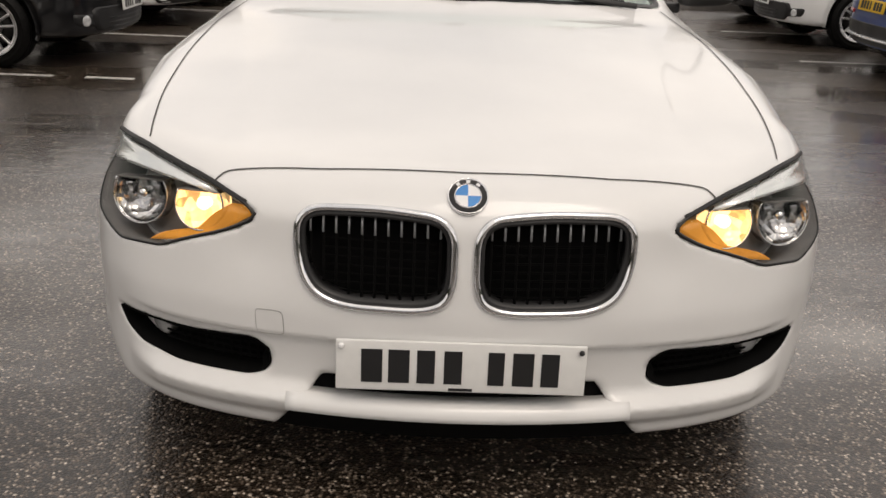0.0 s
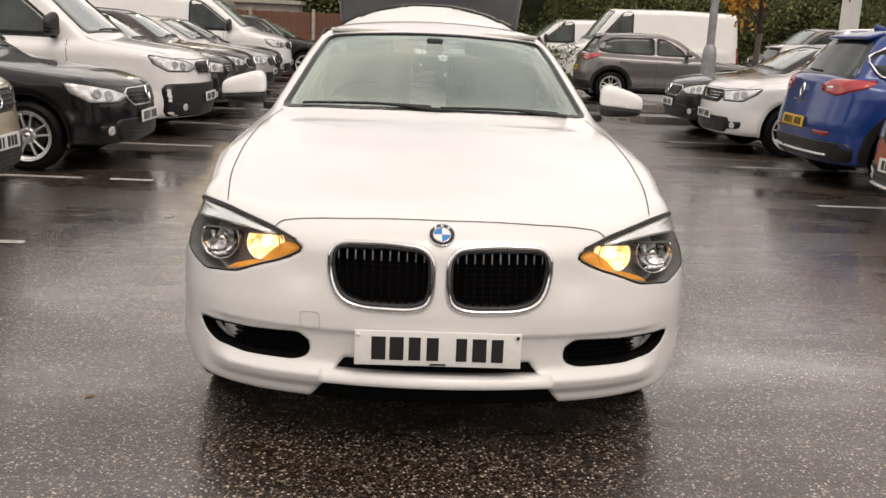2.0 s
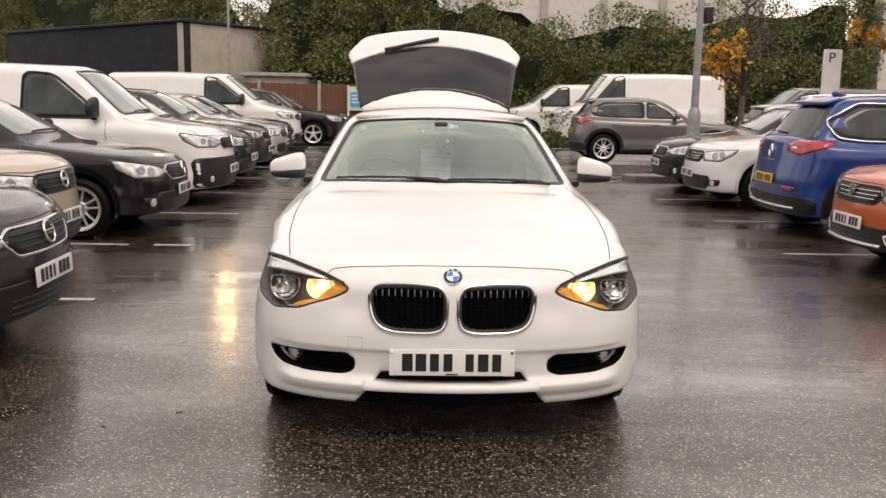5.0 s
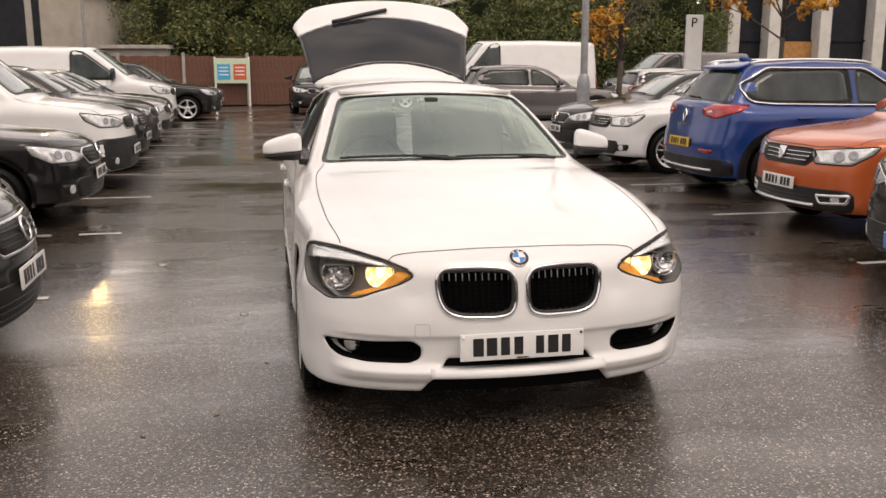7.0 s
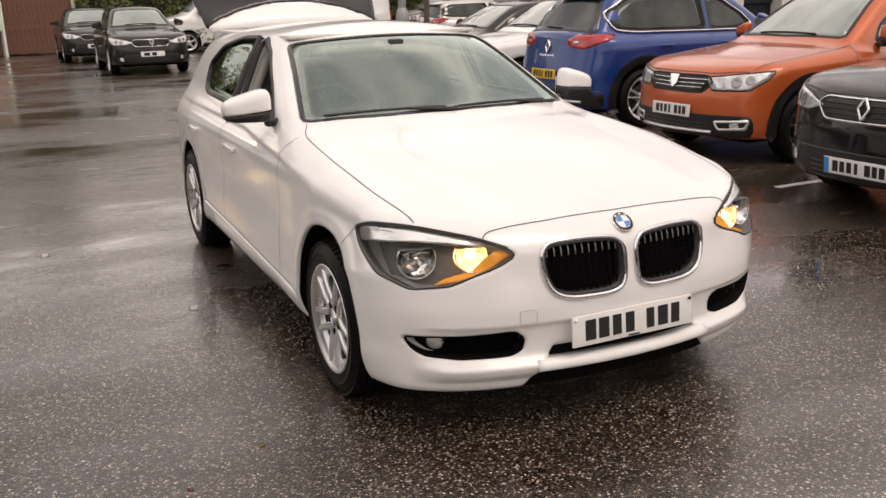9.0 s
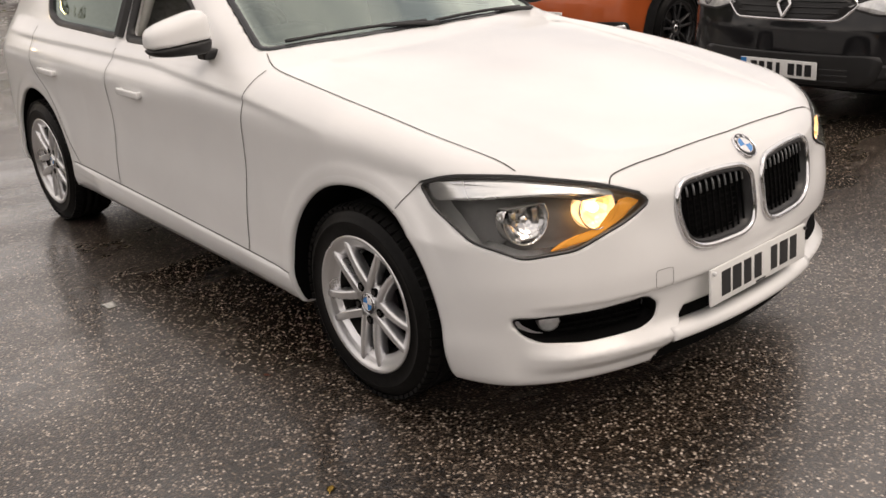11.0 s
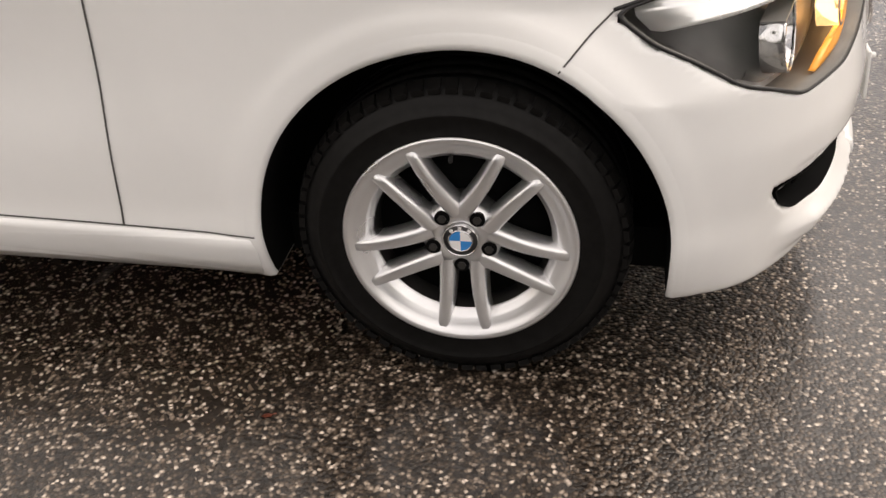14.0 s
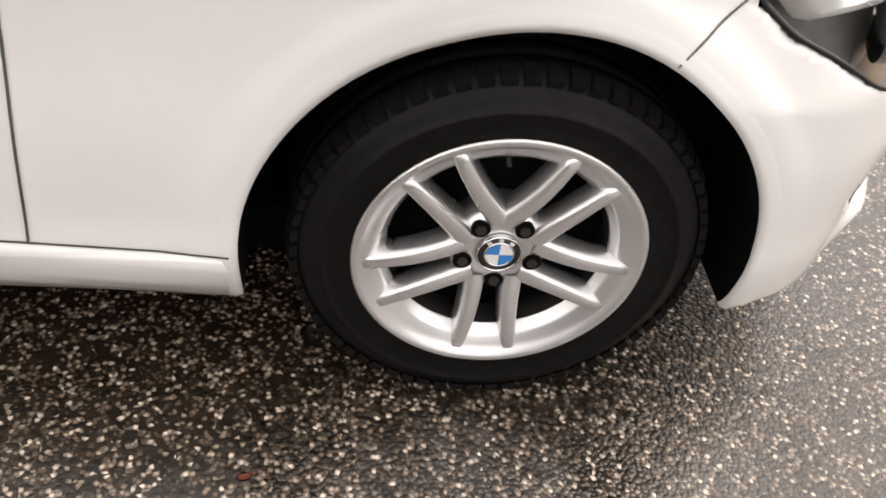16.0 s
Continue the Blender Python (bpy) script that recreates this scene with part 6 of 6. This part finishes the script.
parked("black_crossover", "glossy black crossover with chrome grille strip and blue plate band", "suv", MAT["black"], (3.10, 0.88), 180, flag=True, h=0.03, plate_z=0.36)
parked("orange_hatchback", "burnt orange raised hatchback with black cladding", "step", MAT["orange"], (3.70, 3.48), 180, h=0.03, mark="shield", lamp="block", clad=True, rails=True, rim_mat=MAT["dark_alloy"])
parked("blue_suv", "metallic blue off-roader parked nose-in with red tail lights", "suv", MAT["blue"], (3.95 + 0.86 + 2.62 + 0.80, 6.10), 0, h=0.03, chrome_bar=True, rails=True, clad=True, rear=True)
parked("white_hatchback_parked", "white small hatchback with black grille", "step", MAT["van_white"], (3.80, 8.65), 180, mark="shield", lamp="block")
parked("dark_grey_hatchback", "dark grey hatchback beside a kerb", "hatch", MAT["charcoal"], (3.88, 10.75), 180)
parked("grey_crossover", "grey two-tone crossover seen along its side", "crossover", MAT["grey"], (3.62 + 4.10, 17.75), 0, h=0.045, rim_mat=MAT["alloy"], clad=True)
parked("white_high_van", "white high-roofed panel van", "large_van", MAT["van_white"], (4.2, 25.2), 180, h=0.055, vans=True, category="van", rims="single")
parked("white_delivery_van", "white panel van parked behind another", "mid_van", MAT["van_white"], (2.9, 28.2), 180, h=0.055, vans=True, category="van", rims="single")
parked("dark_crossover", "dark grey crossover facing down the aisle", "crossover", MAT["charcoal"], (1.35, 18.5), -90, h=0.045, plate_bars=(2, 1))
parked("dark_crossover_behind", "dark grey crossover parked by the fence", "crossover", MAT["charcoal"], (0.80, 24.6), -90, h=0.05, plate_bars=(2, 1))
parked("silver_estate", "silver car behind the parked row", "hatch", MAT["silver"], (12.6, 19.5), 0, h=0.05)
parked("grey_panel_van", "grey panel van near the fence", "mid_van", MAT["grey"], (10.2, 25.0), 180, h=0.055, vans=True, category="van", rims="single")

# ---------------------------------------------------------------- far setting
def foliage_mat(name, stops, trans=0.15):
    m, n, l, b = material(name)
    gi = n.new("ShaderNodeNewGeometry")
    r = ramp(n, l, gi.outputs["Random Per Island"], stops)
    l.new(r.outputs["Color"], b.inputs["Base Color"])
    setv(b, Roughness=0.55, Transmission_Weight=0.0, Subsurface_Weight=0.0)
    return m


MAT["woods"] = foliage_mat("woodland_leaves", [(0.0, (0.045, 0.062, 0.022)), (0.40, (0.092, 0.118, 0.036)), (0.75, (0.15, 0.178, 0.055)), (0.94, (0.22, 0.215, 0.065)), (1.0, (0.28, 0.18, 0.05))])
MAT["autumn"] = foliage_mat("autumn_leaves", [(0.0, (0.50, 0.22, 0.02)), (0.6, (0.62, 0.33, 0.03)), (1.0, (0.45, 0.15, 0.02))])
MAT["shrub"] = foliage_mat("shrub_leaves", [(0.0, (0.07, 0.10, 0.02)), (1.0, (0.17, 0.19, 0.05))])
MAT["bark"] = simple("bark", (0.07, 0.055, 0.045), 0.9, 0, 0.35, 14, 0, 0.5)
# near-black green: the shade inside the trees, put into the colour
MAT["thicket_shade"] = simple("thicket_shadow", (0.03, 0.04, 0.017), 0.95, 0, 0.5, 3, 0, 0.6)
MAT["fence"] = simple("brown_fence_timber", (0.14, 0.062, 0.04), 0.7, 0, 0.3, 9, 0, 0.2)
MAT["concrete"] = simple("concrete", (0.36, 0.34, 0.31), 0.85, 0, 0.18, 6, 0, 0.2)
MAT["wet_concrete"] = simple("wet_concrete", (0.15, 0.14, 0.13), 0.35, 0, 0.2, 6, 0, 0.2)
MAT["render_pale"] = simple("pale_render", (0.62, 0.60, 0.56), 0.8, 0, 0.1, 3)
MAT["clad_dark"] = simple("dark_cladding", (0.018, 0.02, 0.025), 0.6, 0, 0.2, 3)
MAT["clad_dark"].node_tree.nodes["Principled BSDF"].inputs["Specular IOR Level"].default_value = 0.15
MAT["render_grey"] = simple("grey_render", (0.40, 0.37, 0.33), 0.85, 0, 0.12, 2)
MAT["sign_white"] = simple("white_sign", (0.75, 0.75, 0.73), 0.4, 0, 0.05, 4)
MAT["sign_green"] = simple("pale_green_board", (0.55, 0.66, 0.50), 0.5, 0, 0.08, 6)
MAT["sign_blue"] = simple("blue_poster", (0.03, 0.36, 0.62), 0.5, 0, 0.15, 8)
MAT["sign_red"] = simple("red_poster", (0.62, 0.12, 0.05), 0.5, 0, 0.15, 8)
MAT["timber"] = simple("orange_timber", (0.42, 0.20, 0.06), 0.6, 0, 0.2, 5)


def leaves(name, centres, radii, per, size, mat, parent=None, seed=1):
    """Many small folded leaves in clumps."""
    rng = np.random.default_rng(seed)
    C = np.repeat(np.asarray(centres, float), per, 0)
    Rr = np.repeat(np.asarray(radii, float), per, 0)
    d = rng.normal(size=C.shape)
    d /= np.linalg.norm(d, axis=1, keepdims=True)
    P = C + d * Rr[:, None] * rng.uniform(0.25, 1.0, (len(C), 1)) ** 0.5 * np.array([1, 1, 0.85])
    a = rng.normal(size=P.shape)
    a /= np.linalg.norm(a, axis=1, keepdims=True)
    b = np.cross(a, rng.normal(size=P.shape))
    b /= np.linalg.norm(b, axis=1, keepdims=True)
    s = size * rng.uniform(0.6, 1.4, (len(P), 1))
    fold = np.cross(a, b) * s * 0.25
    V = np.stack([P - a * s, P - b * s * 0.45 + fold, P + a * s, P + b * s * 0.45 + fold], 1).reshape(-1, 3)
    n = len(P)
    Q = np.arange(4 * n).reshape(n, 4)
    ob = grid_mesh(name, V, Q, mat, parent)
    return ob


def wood_top(x):
    """The height of the tree line, with one gap added to let sky reflect on the ground."""
    h = (7.8 if x < 0.5 else 5.6) + 1.4 * noise.noise((x * 0.25, 3.1, 0)) + 0.6 * noise.noise((x * 0.9, 1.1, 0))
    h -= 0.55 * max(0.0, min(1.0, (x - 4.5) / 1.5, (15.0 - x) / 1.5))
    return min(h * (1 + 0.03 * max(0.0, -5.5 - x)), 4.9 + 6 * max(0.0, abs(x + 7.6) - 1.1))


rng = np.random.default_rng(7)
cs, rs = [], []
for i in range(560):
    x = rng.uniform(-30, 34)
    z = rng.uniform(0.4, wood_top(x))
    y = 33.6 + 1.15 * max(0.0, -5.5 - x) + 1.6 * noise.noise((x * 0.4, z * 0.5, 0)) + 0.12 * z + rng.uniform(-0.5, 0.8) + (8.0 if x > 19.1 else 0.0)
    cs.append((x, y, z))
    rs.append(rng.uniform(0.55, 1.2))
w = leaves("woodland", cs, rs, 340, 0.068, MAT["woods"], None, 3)
tagged(w, "dense green woodland edge with some yellowing leaves", "trees", kind="stuff")
# dark sheet behind the leaves in place of the wood's inner shade
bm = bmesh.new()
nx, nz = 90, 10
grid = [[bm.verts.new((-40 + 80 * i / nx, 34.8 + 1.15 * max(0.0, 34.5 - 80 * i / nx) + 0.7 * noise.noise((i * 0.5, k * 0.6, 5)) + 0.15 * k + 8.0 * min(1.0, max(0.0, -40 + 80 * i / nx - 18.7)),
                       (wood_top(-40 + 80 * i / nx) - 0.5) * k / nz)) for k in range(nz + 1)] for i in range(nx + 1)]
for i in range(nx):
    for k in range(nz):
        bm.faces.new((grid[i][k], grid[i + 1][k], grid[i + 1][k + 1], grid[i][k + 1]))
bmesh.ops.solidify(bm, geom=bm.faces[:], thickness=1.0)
t = part("thicket_shade", bm, MAT["thicket_shade"], smooth=True)
tagged(t, "dark sheet standing in for the shade behind the leaves", "hedge", kind="stuff")

# timber fence with concrete posts
fence = empty("timber_fence")
tagged(fence, "reddish brown close-boarded timber fence with concrete posts", "fence")
meshes = []
for k in range(4):
    bm = bmesh.new()
    box(bm, 0, 0, 0.93 + 0.01 * k, 0.145, 0.022, 1.78, 0.004)
    me = bpy.data.meshes.new("board")
    bm.to_mesh(me)
    bm.free()
    me.materials.append(MAT["fence"])
    meshes.append(me)
n = 0
x = -13.0
while x < 0.75:
    b = new("board", meshes[n % 4])
    b.parent = fence
    b.location = (x, 31.3 + 0.012 * (n % 2), 0)
    x += 0.15
    n += 1
for x in np.arange(-13.0, 0.9, 2.3):
    bm = bmesh.new()
    box(bm, x, 31.25, 0.98, 0.11, 0.12, 1.96, 0.01)
    part("post", bm, MAT["concrete"], fence, "grey concrete post")
for zz in (0.4, 1.0, 1.6):
    bm = bmesh.new()
    box(bm, -6.1, 31.35, zz, 13.8, 0.05, 0.09)
    part("rail", bm, MAT["fence"], fence)

board = empty("notice_board", Matrix.Translation((-2.07, 30.95, 0)))
tagged(board, "pale green notice board with blue and red posters on the fence", "notice board")
bm = bmesh.new()
box(bm, 0, 0, 1.30, 1.25, 0.05, 0.90, 0.01)
part("panel", bm, MAT["sign_green"], board)
for x, mt in ((-0.29, "sign_blue"), (0.29, "sign_red")):
    bm = bmesh.new()
    box(bm, x, -0.03, 1.26, 0.46, 0.012, 0.56)
    ps = part("poster", bm, MAT[mt], board)
    for k in range(3):
        bm = bmesh.new()
        box(bm, x, -0.038, 1.42 - 0.13 * k, 0.34, 0.006, 0.045)
        part("text_bar", bm, MAT["sign_white"], ps)
for x in (-0.6, 0.62):
    bm = bmesh.new()
    box(bm, x, 0.02, 0.9, 0.07, 0.07, 1.8)
    part("leg", bm, MAT["sign_white"], board)

# dark flat-roofed building with a pale end wall
bld = empty("flat_roofed_building", Matrix.Translation((-8.75, 30.6, 0)))
tagged(bld, "dark flat-roofed building with a pale rendered end wall", "building")
def slab(name, a, b, h, mat, parent, thick=0.3, z0=0.0):
    a, b = Vector((*a, 0)), Vector((*b, 0))
    d = (b - a).normalized()
    nrm = Vector((-d.y, d.x, 0))
    bm = bmesh.new()
    m = (a + b) / 2 + nrm * thick / 2
    box(bm, m.x, m.y, z0 + h / 2, (b - a).length, thick, h, 0.0, Matrix.Rotation(math.atan2(d.y, d.x), 4, "Z"))
    return part(name, bm, mat, parent)
slab("wall_dark", (-11.0, 10.5), (0, 0), 4.02, MAT["clad_dark"], bld)
slab("wall_pale", (0.0, 0.0), (4.4, 7.5), 3.98, MAT["render_grey"], bld)
bm = bmesh.new()
for p, q in (((-11.05, 10.4, 4.05), (0, -0.1, 4.05)), ((0, -0.1, 4.05), (4.5, 7.5, 4.05))):
    rod(bm, p, q, 0.07, seg=6)
part("roof_edge", bm, MAT["clad_dark"], bld)
hut = empty("low_hut", Matrix.Translation((-5.6, 32.5, 0)))
tagged(hut, "low grey flat-roofed hut behind the fence", "building")
bm = bmesh.new()
box(bm, 0, 0, 1.05, 2.4, 1.2, 2.1)
part("wall", bm, MAT["render_grey"], hut)
bm = bmesh.new()
box(bm, 0, -0.05, 2.17, 2.6, 1.5, 0.14, 0.02)
part("roof", bm, MAT["concrete"], hut)

# showroom with pale piers and dark bays
show = empty("showroom_building")
tagged(show, "modern building with white piers and dark glazed bays", "building")
bm = bmesh.new()
box(bm, 30, 35.2, 4.0, 22, 1.2, 8.0)
part("wall", bm, MAT["clad_dark"], show)
piers = [19.45, 21.4, 23.9, 26.6, 29.8, 33.0, 36.2, 39.4]
for px, qx in zip(piers, piers[1:] + [41.0]):
    gap, mid_x = qx - px - 0.56, (px + qx) / 2
    bm = bmesh.new()
    box(bm, px, 34.2, 4.0, 0.56, 0.8, 8.0, 0.02)
    part("pier", bm, MAT["render_pale"], show)
    bm = bmesh.new()
    box(bm, mid_x, 34.5, 4.3, gap, 0.06, 7.2, 0.01)
    wn_ob = part("window", bm, MAT["clad_dark"], show)
    bm = bmesh.new()
    box(bm, mid_x, 34.42, 2.6, gap, 0.10, 0.08)
    part("transom", bm, MAT["clad_dark"], wn_ob)
bm = bmesh.new()
box(bm, 22.65, 34.40, 2.0, 1.90, 0.12, 1.1)
part("timber_panel", bm, MAT["timber"], show, "orange timber panel")
far = empty("pale_far_building")
tagged(far, "pale rendered building far behind the hedge", "building")
bm = bmesh.new()
box(bm, 13, 62, 5.5, 22, 4, 11)
part("wall", bm, MAT["render_pale"], far)
for i in range(5):
    bm = bmesh.new()
    box(bm, 4.6 + 4.1 * i, 59.9, 5.5, 0.5, 0.3, 11)
    part("pier", bm, MAT["render_grey"], far)

# street lamps
def street_lamp(x, y, h, r, label):
    ob = empty("street_lamp", Matrix.Translation((x, y, 0)))
    tagged(ob, label, "street lamp")
    lathe("base", [(r * 1.7, 0.0), (r * 1.7, 1.15), (r * 1.45, 1.28), (r, 1.34)], MAT["galv"], ob, 16, "z")
    lathe("pole", [(r, 1.3), (r * 0.62, h)], MAT["galv"], ob, 14, "z")
    bm = bmesh.new()
    rod(bm, (0, 0, h), (0.0, -0.9, h + 0.12), r * 0.5)
    part("arm", bm, MAT["galv"], ob)
    bm = bmesh.new()
    box(bm, 0, -1.1, h + 0.12, 0.26, 0.6, 0.12, 0.04)
    part("lantern", bm, MAT["galv"], ob)
    return ob


post = street_lamp(5.30, 13.4, 7.5, 0.075, "grey galvanised steel street lamp post")
bm = bmesh.new()
box(bm, 0.16, 0, 3.1, 0.16, 0.16, 0.3, 0.03)
part("flood_lamp", bm, MAT["trim"], post, "small black lamp on the post")
lit = street_lamp(-7.0, 30.2, 6.6, 0.06, "thin grey lamp post with a lit warm lantern")
bm = bmesh.new()
box(bm, 0, -1.36, 6.62, 0.46, 0.10, 0.40, 0.03, Matrix.Rotation(radians(-20), 4, "X"))
part("lamp_glass", bm, MAT["lit_lantern"], lit, "glowing warm lamp glass")

# parking sign
sign = empty("parking_sign", Matrix.Translation((12.25, 22.9, 0)))
tagged(sign, "tall white parking totem sign with a dark letter", "sign")
bm = bmesh.new()
box(bm, 0, 0, 1.52, 0.52, 0.14, 3.04, 0.02)
part("panel", bm, MAT["sign_white"], sign)
fc = bpy.data.curves.new("letter", "FONT")
fc.body, fc.size, fc.extrude, fc.align_x = "P", 0.42, 0.004, "CENTER"
lt = new("letter", fc)
lt.data.materials.append(MAT["ink"])
lt.parent = sign
lt.matrix_basis = Matrix.Translation((-0.05, -0.078, 2.66)) @ Matrix.Rotation(math.pi / 2, 4, "X")

# trees
def small_tree(x, y, h, spread, n_leaf, mat, label, seed, bare=0.5):
    r = random.Random(seed)
    tr = empty("tree", Matrix.Translation((x, y, 0)))
    tagged(tr, label, "tree")
    bm = bmesh.new()
    rod(bm, (0, 0, 0), (0.04, 0, h * 0.35), 0.085, 0.065, 10)
    rod(bm, (0.04, 0, h * 0.35), (0.0, 0.05, h), 0.065, 0.015, 8)
    part("trunk", bm, MAT["bark"], tr, smooth=True)
    tips = []
    for i in range(22):
        z0 = h * r.uniform(0.33, 0.9)
        a = r.uniform(0, 6.28)
        ln = spread * r.uniform(0.5, 1.0) * (1.15 - 0.6 * z0 / h)
        p0 = Vector((0.03, 0.02, z0))
        p1 = p0 + Vector((math.cos(a) * ln * 0.5, math.sin(a) * ln * 0.5, ln * 0.35))
        p2 = p1 + Vector((math.cos(a + 0.3) * ln * 0.5, math.sin(a + 0.3) * ln * 0.5, ln * r.uniform(0.15, 0.5)))
        bm = bmesh.new()
        rod(bm, p0, p1, 0.028, 0.018, 6)
        rod(bm, p1, p2, 0.018, 0.006, 5)
        for k in range(9):
            t = r.uniform(0.1, 1)
            q = p1.lerp(p2, t)
            q2 = q + Vector((r.uniform(-0.4, 0.4), r.uniform(-0.4, 0.4), r.uniform(0.05, 0.5)))
            rod(bm, q, q2, 0.007, 0.003, 4)
            tips.append(q2)
        part("limb", bm, MAT["bark"], tr)
        tips += [p1, p2]
    r.shuffle(tips)
    if bare > 0.5:
        tips.sort(key=lambda p: p.x + 0.7 * p.z + r.uniform(-0.9, 0.9))
    use = tips[: max(4, int(len(tips) * (1 - bare)))]
    crown = leaves("crown", [tuple(p) for p in use], [r.uniform(0.08, 0.26) for _ in use], max(6, n_leaf // len(use)), 0.075, mat, tr, seed)
    return tr


small_tree(7.55, 17.2, 4.6, 1.35, 520, MAT["autumn"], "young tree with few yellow autumn leaves", 5, 0.86)
small_tree(13.8, 20.5, 6.5, 2.2, 7000, MAT["autumn"], "young tree full of orange autumn leaves", 9, 0.1)

# kerbed island with a shrub at the end of the bay row
bm = bmesh.new()
ring = [(3.85, 11.95), (3.7, 12.1), (3.7, 12.4), (3.85, 12.55), (8.6, 12.55), (8.6, 11.95)]
vs = [bm.verts.new((x, y, 0.0)) for x, y in ring]
got = bmesh.ops.extrude_face_region(bm, geom=[bm.faces.new(vs)])
bmesh.ops.translate(bm, verts=[v for v in got["geom"] if isinstance(v, bmesh.types.BMVert)], vec=(0, 0, 0.11))
bmesh.ops.bevel(bm, geom=[e for e in bm.edges if min(v.co.z for v in e.verts) > 0.05], offset=0.02, segments=2, affect="EDGES")
bmesh.ops.recalc_face_normals(bm, faces=bm.faces)
k = part("kerb_island", bm, MAT["wet_concrete"])
tagged(k, "low wet concrete kerb island at the row's end", "kerb", kind="structure")
sh = empty("shrub", Matrix.Translation((3.45, 19.9, 0.0)))
tagged(sh, "straggling green shrub growing at the yard edge", "shrub")
r = random.Random(4)
cl = [(r.gauss(0, 0.32), r.gauss(0, 0.3), 0.25 + abs(r.gauss(0, 0.42))) for _ in range(40)]
leaves("crown", cl, [0.16] * 40, 22, 0.05, MAT["shrub"], sh, 2)
for i, c in enumerate(cl[:12]):
    bm = bmesh.new()
    rod(bm, (c[0] * 0.2, c[1] * 0.2, 0), c, 0.01, 0.004, 5)
    part("stem", bm, MAT["bark"], sh)

# yard edge behind and beside the way walked: unseen, added for reflections
def unseen_tree_belt(x0, y0, x1, y1, h, seed):
    n = 60
    bm = bmesh.new()
    rows = []
    for i in range(n + 1):
        t = i / n
        rows.append([bm.verts.new((x0 + (x1 - x0) * t + 1.2 * noise.noise((i * 0.4, k * 0.5, seed)), y0 + (y1 - y0) * t + 1.2 * noise.noise((i * 0.4, k * 0.5, seed + 9)),
                                   h * (1 + 0.35 * noise.noise((i * 0.3, seed, 0))) * k / 8)) for k in range(9)])
    for a, b in zip(rows, rows[1:]):
        for k in range(8):
            bm.faces.new((a[k], b[k], b[k + 1], a[k + 1]))
    bmesh.ops.solidify(bm, geom=bm.faces[:], thickness=0.8)
    ob = part("unseen_tree_belt", bm, MAT["thicket_shade"], smooth=True)
    return tagged(ob, "unseen dark belt of trees added along the yard", "trees", kind="stuff")


unseen_tree_belt(-26, -30, -26, 34, 4.5, 2)
unseen_tree_belt(46, -30, 46, 36, 4.5, 6)
# added building behind the camera, seen only in reflections
wall = empty("unseen_building")
tagged(wall, "unseen pale rendered building added along the yard", "building")
bm = bmesh.new()
box(bm, 6, -24, 2.6, 60, 1.0, 5.2)
part("wall", bm, MAT["render_grey"], wall)
for i in range(12):
    bm = bmesh.new()
    box(bm, -20 + 4.6 * i, -23.47, 1.6, 3.6, 0.08, 2.8)
    part("window", bm, MAT["dark_glass"], wall)


# ---------------------------------------------------------------- litter on the asphalt
MAT["paper"] = simple("damp_white_paper", (0.82, 0.81, 0.78), 0.7, 0, 0.15, 30)
MAT["leaf_yellow"] = simple("fallen_yellow_leaf", (0.42, 0.27, 0.05), 0.5, 0, 0.4, 40)
MAT["leaf_red"] = simple("fallen_red_leaf", (0.25, 0.075, 0.045), 0.5, 0, 0.4, 40)
MAT["leaf_brown"] = simple("fallen_brown_leaf", (0.16, 0.09, 0.045), 0.5, 0, 0.4, 40)


def scrap(name, x, y, size, mat, label, category, seed, leaf=True):
    """A curled leaf or a crumpled scrap, thin but solid, lying on the ground."""
    rnd = random.Random(seed)
    turn = rnd.uniform(0, 6.28)
    bm = bmesh.new()
    rows = []
    for i in range(6):
        u = i / 5
        half = (0.34 * math.sin(math.pi * min(0.97, u + 0.03)) if leaf else 0.30 + 0.08 * rnd.random()) + 0.02
        row = []
        for j in range(4):
            v = (j / 3 * 2 - 1) * half
            z = 0.003 + size * (0.06 * abs(v) + 0.05 * (u - 0.5) ** 2 + 0.03 * rnd.random())
            row.append(bm.verts.new(((u - 0.5) * size, v * size, z)))
        rows.append(row)
    fs = [bm.faces.new((rows[i][j], rows[i + 1][j], rows[i + 1][j + 1], rows[i][j + 1])) for i in range(5) for j in range(3)]
    bmesh.ops.solidify(bm, geom=fs, thickness=0.0012)
    low = min(v.co.z for v in bm.verts)
    for v in bm.verts:
        v.co.z -= low - 0.001
    if leaf:
        rod(bm, (0.48 * size, 0, 0.004), (0.75 * size, 0.06 * size, 0.003), 0.0012, 0.0008, 5)
    ob = part(name, bm, mat, None, "", True)
    ob.matrix_basis = Matrix.Translation((x, y, 0)) @ Matrix.Rotation(turn, 4, "Z")
    return tagged(ob, label, category)


scrap("paper_scrap", -1.16, 1.36, 0.07, MAT["paper"], "crumpled white paper scrap on wet asphalt", "litter", 3, False)
scrap("paper_scrap", -1.80, 2.93, 0.08, MAT["paper"], "torn white paper scrap on wet asphalt", "litter", 4, False)
scrap("fallen_leaf", -1.25, -0.32, 0.032, MAT["leaf_yellow"], "small yellowish fallen leaf on wet asphalt", "leaf", 5)
scrap("fallen_leaf", -1.03, 0.37, 0.024, MAT["leaf_red"], "small reddish fallen leaf beside the car", "leaf", 6)
scrap("fallen_leaf", -1.54, -0.51, 0.026, MAT["leaf_red"], "small reddish fallen leaf on wet asphalt", "leaf", 7)
scrap("fallen_leaf", -2.40, 2.32, 0.045, MAT["leaf_brown"], "brown fallen leaf on wet asphalt", "leaf", 8)
